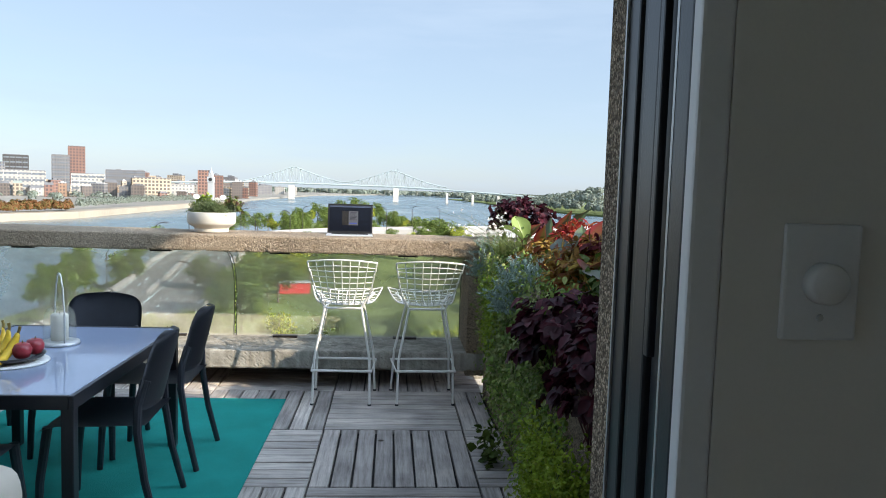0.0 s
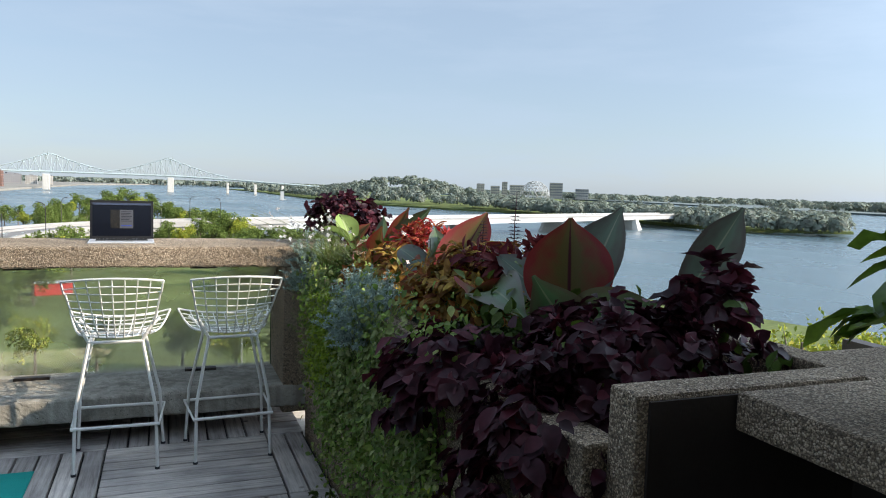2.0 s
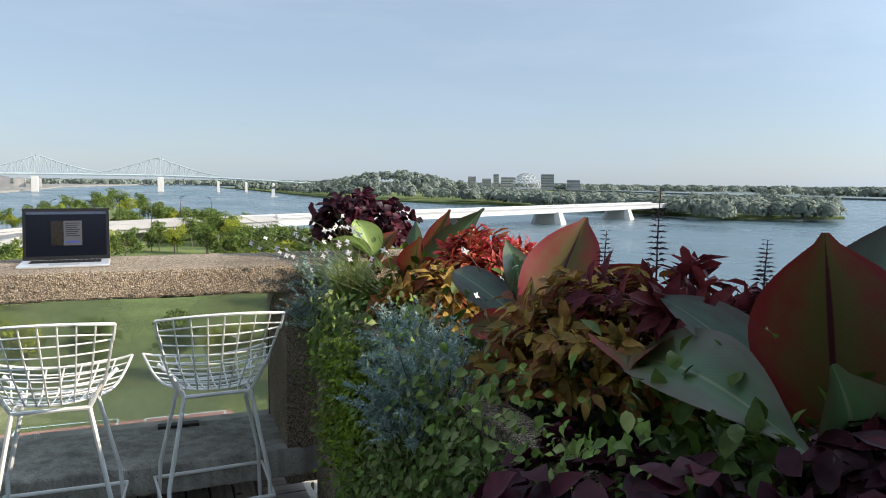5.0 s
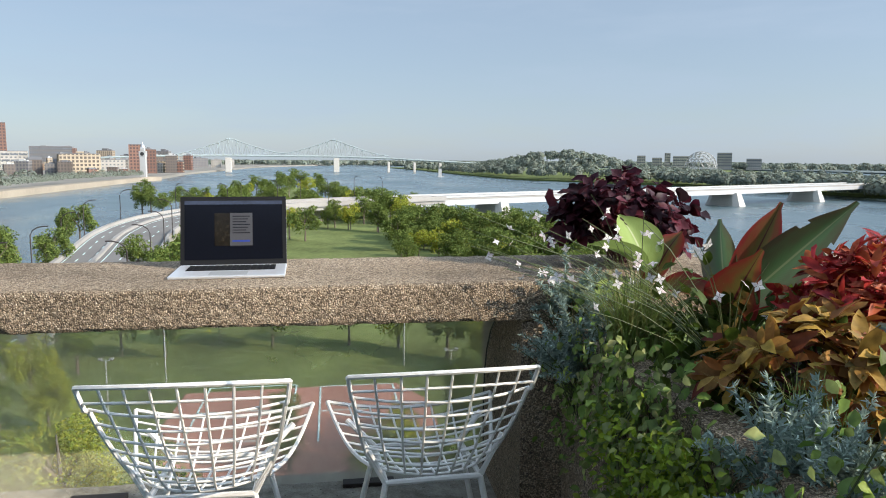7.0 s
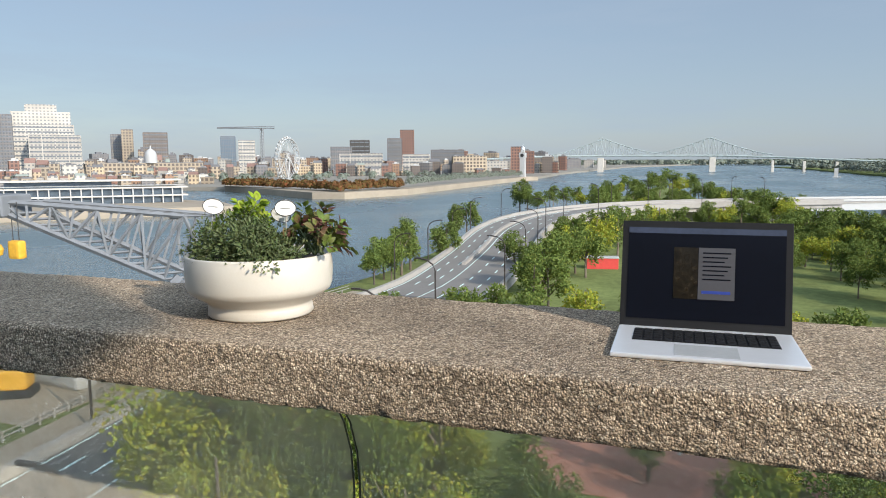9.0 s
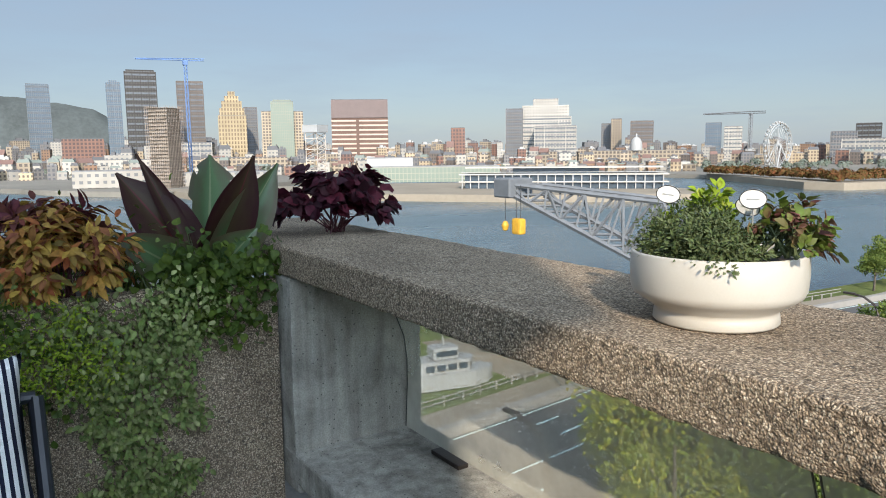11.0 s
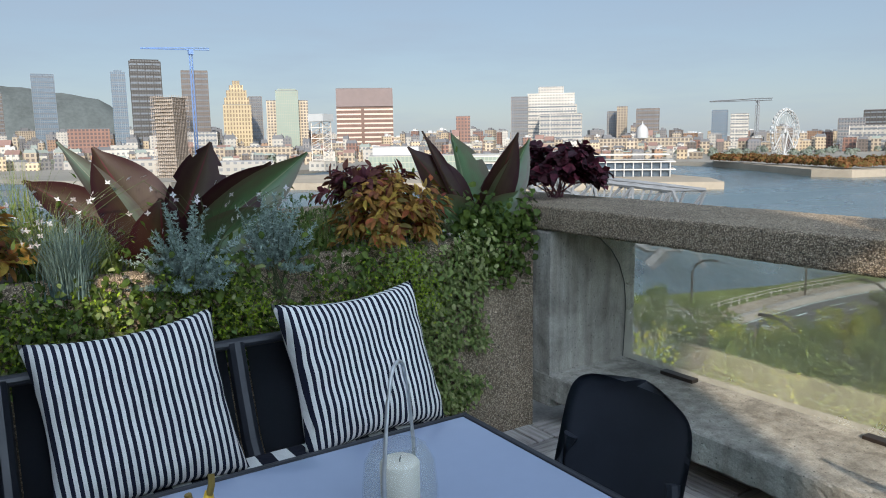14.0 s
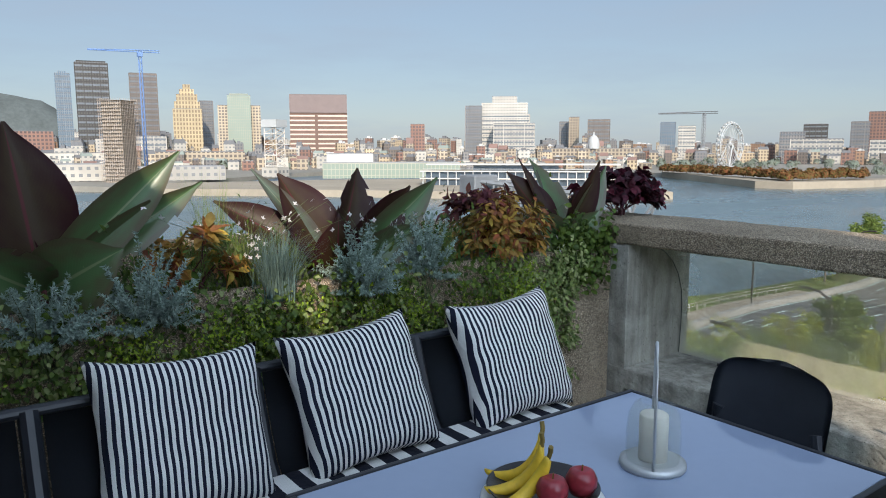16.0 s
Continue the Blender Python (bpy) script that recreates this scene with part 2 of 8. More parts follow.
def striped(name, period, dark, light, share, wobble, axis=0):
    m, nt, b = start(name, 0.9, 0, 0.2)
    p = obj_pos(nt)
    s = nt.nodes.new("ShaderNodeSeparateXYZ")
    nt.links.new(p, s.inputs[0])
    n = tex(nt, "ShaderNodeTexNoise", 9.0, p, Detail=2.0)
    x = math_node(nt, "ADD", s.outputs[axis], math_node(nt, "MULTIPLY", math_node(nt, "SUBTRACT", n.outputs[0], 0.5), wobble))
    f = math_node(nt, "FRACT", math_node(nt, "ADD", math_node(nt, "DIVIDE", x, period), 100.0))
    c = mixc(nt, math_node(nt, "GREATER_THAN", f, share), light, dark)
    weave = tex(nt, "ShaderNodeTexNoise", 700.0, p, Detail=1.0)
    c = mixc(nt, 1.0, c, ramp(nt, weave.outputs[0], [(0.3, (0.8, 0.8, 0.8)), (0.7, (1.1, 1.1, 1.1))]), "MULTIPLY")
    nt.links.new(c, b.inputs["Base Color"])
    wr = tex(nt, "ShaderNodeTexNoise", 14.0, p, Detail=3.0, Distortion=1.5)
    bump(nt, b, math_node(nt, "ADD", wr.outputs[0], math_node(nt, "MULTIPLY", weave.outputs[0], 0.05)), 0.5, 0.02)
    return m


def glassy(name, tint, rough, haze):
    m, nt, b = start(name, rough, 0, 0.5)
    t = nt.nodes.new("ShaderNodeBsdfTransparent")
    t.inputs[0].default_value = (*tint, 1)
    mx = nt.nodes.new("ShaderNodeMixShader")
    b.inputs["Base Color"].default_value = (0.72, 0.7, 0.6, 1)
    n = tex(nt, "ShaderNodeTexNoise", 1.3, world_pos(nt), Detail=6.0, Roughness=0.6)
    f = nt.nodes.new("ShaderNodeMapRange")
    f.inputs[1].default_value, f.inputs[2].default_value = 0.35, 0.7
    f.inputs[3].default_value, f.inputs[4].default_value = haze * 0.5, haze * 1.6
    nt.links.new(n.outputs[0], f.inputs[0])
    nt.links.new(f.outputs[0], mx.inputs[0])
    nt.links.new(t.outputs[0], mx.inputs[1])
    nt.links.new(b.outputs[0], mx.inputs[2])
    nt.links.new(mx.outputs[0], nt.nodes["Material Output"].inputs["Surface"])
    return m


def windowed(name, wall, glass, wide, high, mortar=0.35):
    """Far facades: rows of windows at real storey heights."""
    m, nt, b = start(name, 0.7, 0, 0.4)
    g = nt.nodes.new("ShaderNodeNewGeometry")
    s = nt.nodes.new("ShaderNodeSeparateXYZ")
    nt.links.new(g.outputs["Position"], s.inputs[0])
    sn = nt.nodes.new("ShaderNodeSeparateXYZ")
    nt.links.new(g.outputs["Normal"], sn.inputs[0])
    comb = nt.nodes.new("ShaderNodeCombineXYZ")
    along = math_node(nt, "ADD", math_node(nt, "MULTIPLY", s.outputs[0], math_node(nt, "MULTIPLY", sn.outputs[1], -1.0)), math_node(nt, "MULTIPLY", s.outputs[1], sn.outputs[0]))
    nt.links.new(along, comb.inputs[0])
    nt.links.new(math_node(nt, "ADD", s.outputs[2], 500.0), comb.inputs[1])
    br = nt.nodes.new("ShaderNodeTexBrick")
    br.offset = 0.0
    br.inputs["Scale"].default_value = 1.0
    br.inputs["Brick Width"].default_value, br.inputs["Row Height"].default_value = wide, high
    br.inputs["Mortar Size"].default_value = mortar * min(high, wide) * 0.55
    br.inputs["Mortar Smooth"].default_value = 0.0
    nt.links.new(comb.outputs[0], br.inputs["Vector"])
    info = nt.nodes.new("ShaderNodeObjectInfo")
    n = tex(nt, "ShaderNodeTexNoise", 0.06, g.outputs["Position"], Detail=4.0)
    w = mixc(nt, 1.0, wall, ramp(nt, info.outputs["Random"], [(0.0, (0.72, 0.7, 0.68)), (1.0, (1.15, 1.12, 1.08))]), "MULTIPLY")
    w = mixc(nt, 1.0, w, ramp(nt, n.outputs[0], [(0.3, (0.85, 0.85, 0.85)), (0.7, (1.08, 1.08, 1.08))]), "MULTIPLY")
    side = math_node(nt, "LESS_THAN", math_node(nt, "ABSOLUTE", sn.outputs[2]), 0.5)
    fac = math_node(nt, "MULTIPLY", math_node(nt, "SUBTRACT", 1.0, br.outputs["Fac"]), side)
    c = mixc(nt, fac, w, glass)
    nt.links.new(c, b.inputs["Base Color"])
    nt.links.new(math_node(nt, "SUBTRACT", 0.75, math_node(nt, "MULTIPLY", fac, 0.5)), b.inputs["Roughness"])
    return m


M_CONC = aggregate("exposed_aggregate_concrete", 0.72)
M_SILL = cast("cast_concrete_face", (0.38, 0.36, 0.315))
M_SMOOTH = plain("smooth_concrete", (0.48, 0.45, 0.4), 0.85, scale=5, vary=0.38, grain=60)
M_DECK = weathered_wood("weathered_deck_wood")
M_BLACKMET = plain("black_powder_coat", (0.018, 0.02, 0.026), 0.38, scale=6, grain=300, relief=0.05)
M_CHAIR = plain("anthracite_plastic", (0.022, 0.026, 0.036), 0.45, scale=12, grain=500, relief=0.08)
M_WHITEMET = plain("white_coated_steel", (0.74, 0.73, 0.7), 0.4, scale=15, vary=0.06, grain=200, relief=0.05)
M_SLING = plain("charcoal_mesh_sling", (0.045, 0.052, 0.066), 0.75, scale=5, grain=650, relief=0.6)
M_RUG = plain("teal_woven_rug", (0.02, 0.27, 0.24), 0.95, scale=4, vary=0.16, grain=260, relief=0.7, spec=0.1)
M_SOIL = plain("potting_soil", (0.04, 0.028, 0.02), 0.95, scale=20, vary=0.4, grain=90, relief=0.8)
M_WALLPAINT = plain("warm_grey_painted_wall", (0.76, 0.74, 0.69), 0.8, scale=2, vary=0.04, grain=200, relief=0.05)
M_TRIM = plain("white_painted_trim", (0.78, 0.79, 0.8), 0.5, scale=5, vary=0.04, grain=150, relief=0.05)
M_OAK = plain("oak_floorboards", (0.28, 0.18, 0.1), 0.5, scale=6, vary=0.25, grain=80)
M_CERAMIC = plain("cream_glazed_ceramic", (0.52, 0.49, 0.43), 0.35, scale=7, vary=0.05, grain=250, relief=0.05)
M_CREAM = plain("cream_upholstery", (0.66, 0.6, 0.5), 0.9, scale=6, vary=0.07, grain=500, relief=0.5)
M_SILVER = plain("brushed_aluminium", (0.74, 0.75, 0.77), 0.38, 0.55, scale=10, vary=0.05, grain=400, relief=0.03)
M_KEYS = plain("black_keys", (0.01, 0.01, 0.011), 0.5, relief=0.02, spec=0.25)
M_SCREEN = plain("dark_glossy_screen", (0.005, 0.006, 0.01), 0.15, scale=3, vary=0.1, relief=0.0, spec=0.2)
M_SCREEN2 = plain("dim_screen_panel", (0.065, 0.065, 0.072), 0.2, scale=3, vary=0.05, relief=0.0)
M_SCREEN3 = plain("dim_blue_button", (0.03, 0.05, 0.22), 0.2, relief=0.0)
M_SCREEN4 = plain("dim_gold_picture", (0.012, 0.009, 0.005), 0.2, scale=60, vary=0.9, relief=0.0)
# sky reflection on the tabletop is tinted into this base colour
M_TABLEGLASS = plain("sky_tinted_tabletop", (0.28, 0.34, 0.47), 0.06, scale=2, vary=0.03, grain=30, relief=0.0, spec=0.9)
M_WAX = plain("ivory_wax", (0.8, 0.75, 0.64), 0.5, scale=9, vary=0.05, relief=0.05)
M_ZINC = plain("pale_grey_metal", (0.55, 0.56, 0.56), 0.45, 0.6, scale=9, vary=0.1)
M_BANANA = plain("ripe_banana_skin", (0.72, 0.47, 0.03), 0.5, scale=16, vary=0.2, grain=60, relief=0.1)
M_BANANATIP = plain("brown_banana_stem", (0.2, 0.14, 0.03), 0.7)
M_APPLE = plain("red_apple_skin", (0.3, 0.03, 0.04), 0.3, scale=14, vary=0.5, grain=60, relief=0.03)
M_PLATE = plain("dark_glazed_plate", (0.03, 0.028, 0.03), 0.35)
M_PLACEMAT = plain("white_round_trivet", (0.7, 0.7, 0.68), 0.6)
M_STEM = plain("plant_stem", (0.07, 0.09, 0.03), 0.7, scale=30, vary=0.3)
M_REDSTEM = plain("dark_red_stem", (0.09, 0.02, 0.025), 0.6, scale=30, vary=0.3)
M_BARK = plain("grey_brown_bark", (0.12, 0.095, 0.07), 0.95, scale=4, vary=0.35, grain=25, relief=0.8)
M_PILLOW = striped("navy_and_white_ticking", 0.0205, (0.012, 0.014, 0.03), (0.74, 0.73, 0.71), 0.5, 0.0025)
M_SEATPAD = striped("broad_black_and_white_stripe", 0.12, (0.014, 0.015, 0.024), (0.74, 0.73, 0.71), 0.5, 0.01)
M_GLAZE = glassy("hazy_acrylic_glazing", (0.93, 0.95, 0.92), 0.25, 0.44)
M_CLEAR = glassy("clear_lantern_glass", (0.96, 0.97, 0.97), 0.02, 0.06)
M_EDGE = plain("dark_glazing_edge", (0.03, 0.035, 0.03), 0.3)
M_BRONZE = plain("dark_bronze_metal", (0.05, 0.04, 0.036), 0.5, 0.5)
M_TAG = plain("white_enamel_tag", (0.8, 0.8, 0.77), 0.35, relief=0.0)
M_INK = plain("black_ink", (0.02, 0.02, 0.02), 0.6)

L_DARK = leafy("burgundy_coleus_leaf", [(0.022, 0.007, 0.011), (0.059, 0.009, 0.019), (0.034, 0.011, 0.019), (0.103, 0.016, 0.028), (0.036, 0.019, 0.022)], 0.4)
L_RED = leafy("scarlet_coleus_leaf", [(0.34, 0.03, 0.035), (0.42, 0.04, 0.03), (0.22, 0.02, 0.03), (0.45, 0.13, 0.04), (0.36, 0.025, 0.05)], 0.45)
L_AMBER = leafy("amber_coleus_leaf", [(0.4, 0.25, 0.045), (0.28, 0.075, 0.03), (0.46, 0.32, 0.06), (0.17, 0.035, 0.03), (0.36, 0.22, 0.05), (0.13, 0.1, 0.03)], 0.5)
L_SILVER = leafy("silver_artemisia_leaf", [(0.294, 0.383, 0.344), (0.415, 0.51, 0.459), (0.209, 0.28, 0.255), (0.354, 0.446, 0.408)], 0.8)
L_VINE = leafy("trailing_vine_leaf", [(0.131, 0.224, 0.043), (0.198, 0.316, 0.064), (0.316, 0.408, 0.099), (0.105, 0.172, 0.043), (0.448, 0.488, 0.183)], 0.45)
L_VARIE = leafy("variegated_leaf", [(0.134, 0.197, 0.046), (0.341, 0.359, 0.166), (0.108, 0.170, 0.046), (0.251, 0.296, 0.092)], 0.5)
L_LIME = leafy("lime_creeper_leaf", [(0.216, 0.308, 0.019), (0.270, 0.366, 0.029), (0.153, 0.240, 0.019), (0.324, 0.366, 0.048)], 0.5)
# greens darkened so that the planter's shade is in the leaf colour
L_GREEN = leafy("shade_darkened_leaf", [(0.043, 0.073, 0.012), (0.067, 0.109, 0.017), (0.091, 0.127, 0.018), (0.048, 0.079, 0.017)], 0.4)
L_HERB = leafy("herb_leaf", [(0.08, 0.12, 0.04), (0.12, 0.16, 0.06), (0.15, 0.18, 0.09), (0.08, 0.11, 0.045)], 0.6)
L_GRASS = leafy("fine_grass_blade", [(0.117, 0.182, 0.039), (0.182, 0.247, 0.065), (0.221, 0.260, 0.104), (0.260, 0.234, 0.078)], 0.6)
L_BLUEGRASS = leafy("blue_fescue_blade", [(0.12, 0.18, 0.17), (0.17, 0.24, 0.22), (0.09, 0.14, 0.12)], 0.6)
L_SPIRE = leafy("purple_flower_spike", [(0.03, 0.02, 0.04), (0.05, 0.025, 0.05), (0.04, 0.03, 0.03)], 0.7)
L_PETAL = leafy("white_petal", [(0.72, 0.7, 0.7), (0.8, 0.78, 0.78), (0.75, 0.62, 0.66)], 0.6)
L_TREE = leafy("park_tree_leaf", [(0.087, 0.133, 0.030), (0.124, 0.174, 0.036), (0.174, 0.209, 0.048), (0.105, 0.150, 0.041)], 0.7)
L_TREE2 = leafy("yellowing_tree_leaf", [(0.258, 0.313, 0.041), (0.368, 0.368, 0.041), (0.184, 0.258, 0.041), (0.442, 0.368, 0.055)], 0.7)
# distance haze is put into these pale grey-green leaf colours
L_WOODS = leafy("haze_greyed_woodland_leaf", [(0.183, 0.22, 0.183), (0.198, 0.232, 0.185), (0.207, 0.232, 0.193), (0.21, 0.217, 0.183)], 0.9)
L_AUTUMN = leafy("autumn_shrub_leaf", [(0.2, 0.07, 0.03), (0.12, 0.1, 0.03), (0.24, 0.09, 0.04), (0.09, 0.1, 0.03)], 0.8)
B_RED = broad_leaf("red_banded_canna_leaf", (0.2, 0.022, 0.02), (0.11, 0.085, 0.022), (0.06, 0.008, 0.012))
B_DARK = broad_leaf("maroon_canna_leaf", (0.034, 0.008, 0.01), (0.05, 0.03, 0.014), (0.1, 0.02, 0.022))
B_GREEN = broad_leaf("green_canna_leaf", (0.1, 0.085, 0.045), (0.085, 0.155, 0.06), (0.2, 0.24, 0.12), 0.33, 0.6)
B_LIGHT = broad_leaf("pale_green_leaf", (0.26, 0.34, 0.09), (0.3, 0.4, 0.12), (0.5, 0.55, 0.3))
B_GREY = broad_leaf("grey_green_canna_leaf", (0.085, 0.075, 0.065), (0.1, 0.14, 0.105), (0.2, 0.22, 0.16))


# ---- mesh helpers ----
def box(bm, x0, x1, y0, y1, z0, z1):
    v = [bm.verts.new(p) for p in ((x0, y0, z0), (x1, y0, z0), (x1, y1, z0), (x0, y1, z0), (x0, y0, z1), (x1, y0, z1), (x1, y1, z1), (x0, y1, z1))]
    for f in ((3, 2, 1, 0), (4, 5, 6, 7), (0, 1, 5, 4), (1, 2, 6, 5), (2, 3, 7, 6), (3, 0, 4, 7)):
        bm.faces.new([v[i] for i in f])
    return v


def bevel(bm, w, seg=2):
    bmesh.ops.bevel(bm, geom=list(bm.edges), offset=w, segments=seg, affect="EDGES", profile=0.6)
    return bm


def boxed(x0, x1, y0, y1, z0, z1, w=0.0, seg=2):
    bm = bmesh.new()
    box(bm, x0, x1, y0, y1, z0, z1)
    return bevel(bm, w, seg) if w else bm


def tube(bm, pts, r, n=8, closed=False, r_end=None):
    """A round bar along points; it may taper."""
    pts = [Vector(p) for p in pts]
    rings = []
    up = Vector((0, 0, 1))
    for i, p in enumerate(pts):
        a = pts[i - 1] if i or closed else p
        b = pts[(i + 1) % len(pts)] if i < len(pts) - 1 or closed else p
        d = (b - a).normalized()
        u = d.cross(up if abs(d.z) < 0.95 else Vector((1, 0, 0))).normalized()
        w = d.cross(u)
        k = r if r_end is None else r + (r_end - r) * i / max(1, len(pts) - 1)
        rings.append([bm.verts.new(p + k * (math.cos(2 * math.pi * j / n) * u + math.sin(2 * math.pi * j / n) * w)) for j in range(n)])
    m = len(rings)
    for i in range(m if closed else m - 1):
        a, b = rings[i], rings[(i + 1) % m]
        for j in range(n):
            bm.faces.new((a[j], a[(j + 1) % n], b[(j + 1) % n], b[j]))
    if not closed:
        bm.faces.new(rings[0][::-1])
        bm.faces.new(rings[-1])
    return bm


def tubed(pts, r, n=8, closed=False, r_end=None):
    return tube(bmesh.new(), pts, r, n, closed, r_end)


def lathe(profile, n=40, cx=0.0, cy=0.0):
    """Turn a row of (radius, height) round the upright axis."""
    bm = bmesh.new()
    rings = []
    for r, z in profile:
        if r < 1e-5:
            rings.append([bm.verts.new((cx, cy, z))])
        else:
            rings.append([bm.verts.new((cx + r * math.cos(2 * math.pi * j / n), cy + r * math.sin(2 * math.pi * j / n), z)) for j in range(n)])
    for a, b in zip(rings, rings[1:]):
        for j in range(n):
            k = (j + 1) % n
            if len(a) == 1 and len(b) > 1:
                bm.faces.new((a[0], b[k], b[j]))
            elif len(b) == 1 and len(a) > 1:
                bm.faces.new((a[j], a[k], b[0]))
            elif len(a) > 1:
                bm.faces.new((a[j], a[k], b[k], b[j]))
    return bm


def prism(points, z0, z1, bm=None):
    """A flat outline given an upright thickness."""
    bm = bm or bmesh.new()
    lo, hi = [bm.verts.new((x, y, z0)) for x, y in points], [bm.verts.new((x, y, z1)) for x, y in points]
    bm.faces.new(hi)
    bm.faces.new(lo[::-1])
    for i in range(len(points)):
        j = (i + 1) % len(points)
        bm.faces.new((lo[i], lo[j], hi[j], hi[i]))
    return bm


def mesh_of(bm, material, smooth=False):
    bmesh.ops.recalc_face_normals(bm, faces=bm.faces)
    me = bpy.data.meshes.new("mesh")
    bm.to_mesh(me)
    bm.free()
    me.materials.append(material)
    if smooth:
        me.polygons.foreach_set("use_smooth", [True] * len(me.polygons))
    return me


def part(name, bm, material, parent=None, label="", smooth=False, at=None):
    ob = new(name, mesh_of(bm, material, smooth) if isinstance(bm, bmesh.types.BMesh) else bm)
    ob.parent = parent
    if at is not None:
        ob.matrix_basis = at
    return tagged(ob, label)


def thing(name, label, category, at=None, group="", kind=""):
    ob = new(name)
    ob.empty_display_size = 0.1
    if at is not None:
        ob.matrix_basis = at
    return tagged(ob, label, category, group, kind)


def structure(name, bm, material, label, category, smooth=False):
    return tagged(part(name, bm, material, None, "", smooth), label, category, "", "structure")


# ---- the terrace ----
PY, PB, PT = 5.875, 6.45, 1.06          # parapet: inner face, outer face, top
WL, WR = -2.71, 0.97                    # inner faces of the planters
NL, NR = -2.6, 0.845                    # ends of the glazed opening


def rough_block(x0, x1, y0, y1, z0, z1, seed):
    """A cast concrete block with softly worn arrises."""
    r, cell = 0.012, 0.014
    if (x1 - x0) < 0.6:
        cell = 0.02
    prof_c = []
    for cy, cz, a0 in ((y1 - r, z1 - r, 0), (y0 + r, z1 - r, 90), (y0 + r, z0 + r, 180), (y1 - r, z0 + r, 270)):
        prof_c += [(cy + r * math.cos(radians(a0 + a)), cz + r * math.sin(radians(a0 + a))) for a in (0, 45, 90)]
    ring = []
    for (ya, za), (yb, zb) in zip(prof_c, prof_c[1:] + prof_c[:1]):
        m = max(1, round(math.hypot(yb - ya, zb - za) / cell))
        ring += [(ya + (yb - ya) * k / m, za + (zb - za) * k / m) for k in range(m)]
    xs, x = [x0], x0
    while x < x1 - 1e-6:
        x += cell if -3.0 < x < 1.4 else 0.1
        xs.append(min(x, x1))
    bm = bmesh.new()
    rows = []
    cy, cz = (y0 + y1) / 2, (z0 + z1) / 2
    for x in xs:
        row = []
        for y, z in ring:
            q = Vector((x + seed * 7.3, y, z))
            pit = max(0.0, noise.noise(q * 38.0) - 0.12) * 0.004 + max(0.0, noise.noise(q * 95.0)) * 0.004
            edge = max(0.0, 1 - min(abs(z - z0), abs(z - z1)) / 0.03) * max(0.0, 1 - min(abs(y - y0), abs(y - y1)) / 0.03)
            pit += edge * max(0.0, noise.noise(q * 17.0)) * (0.012 if z < cz else 0.006)
            swell = 0.0035 * noise.noise(q * 2.6)
            out = Vector((0, (1 if y > cy else -1) * (1 if min(abs(y - y0), abs(y - y1)) < 0.006 else 0), (1 if z > cz else -1) * (1 if min(abs(z - z0), abs(z - z1)) < 0.006 else 0)))
            row.append(bm.verts.new(Vector((x, y, z)) + out * (swell - pit)))
        rows.append(row)
    for a, b in zip(rows, rows[1:]):
        for k in range(len(ring)):
            bm.faces.new((a[k], a[(k + 1) % len(ring)], b[(k + 1) % len(ring)], b[k]))
    bm.faces.new(rows[0])
    bm.faces.new(rows[-1])
    return bm


slab = structure("slab", boxed(-3.9, 2.4, 1.62, 6.5, -0.6, -0.06), M_SMOOTH, "grey concrete terrace slab under the decking", "slab")
structure("building_below", boxed(-3.7, 2.2, -4.0, 6.2, -28.0, -0.62), M_SMOOTH, "concrete housing block under the terrace", "building")
structure("parapet_beam", rough_block(-3.75, 2.2, PY, PB, 0.945, PT, 1), M_CONC, "exposed aggregate concrete parapet ledge, sunlit", "parapet")
structure("parapet_sill", rough_block(-2.86, 1.1, PY, PB, 0.14, 0.27, 2), M_SILL, "worn concrete sill under the glazing", "sill")
# added backing that blocks bright ground seen through the gap under the sill
structure("parapet_base", boxed(-2.86, 1.12, 6.43, 6.455, -0.058, 0.138), M_SILL, "added concrete strip closing the gap under the sill", "wall")
structure("parapet_pillar_left", rough_block(WL - 0.14, NL, PY + 0.003, PB - 0.01, 0.1, 0.944, 3), M_SILL, "rough concrete pillar at the parapet corner", "pillar")
structure("parapet_pillar_right", rough_block(NR, WR + 0.12, PY + 0.003, PB - 0.01, 0.1, 0.944, 4), M_CONC, "rough concrete pillar beside the planter", "pillar")

# bowed acrylic glazing: upright below, curving in to the ledge above
prof = [(6.36, 0.272), (6.37, 0.45), (6.37, 0.56)] + [(6.37 - 0.36 * (1 - math.cos(a)), 0.56 + 0.375 * math.sin(a)) for a in [radians(15 * i) for i in range(1, 7)]]


def glazing(x0, x1):
    bm = bmesh.new()
    rows = [[bm.verts.new((x, y, z)) for y, z in prof] for x in (x0, x1)]
    for i in range(len(prof) - 1):
        bm.faces.new((rows[0][i], rows[0][i + 1], rows[1][i + 1], rows[1][i]))
    return bm


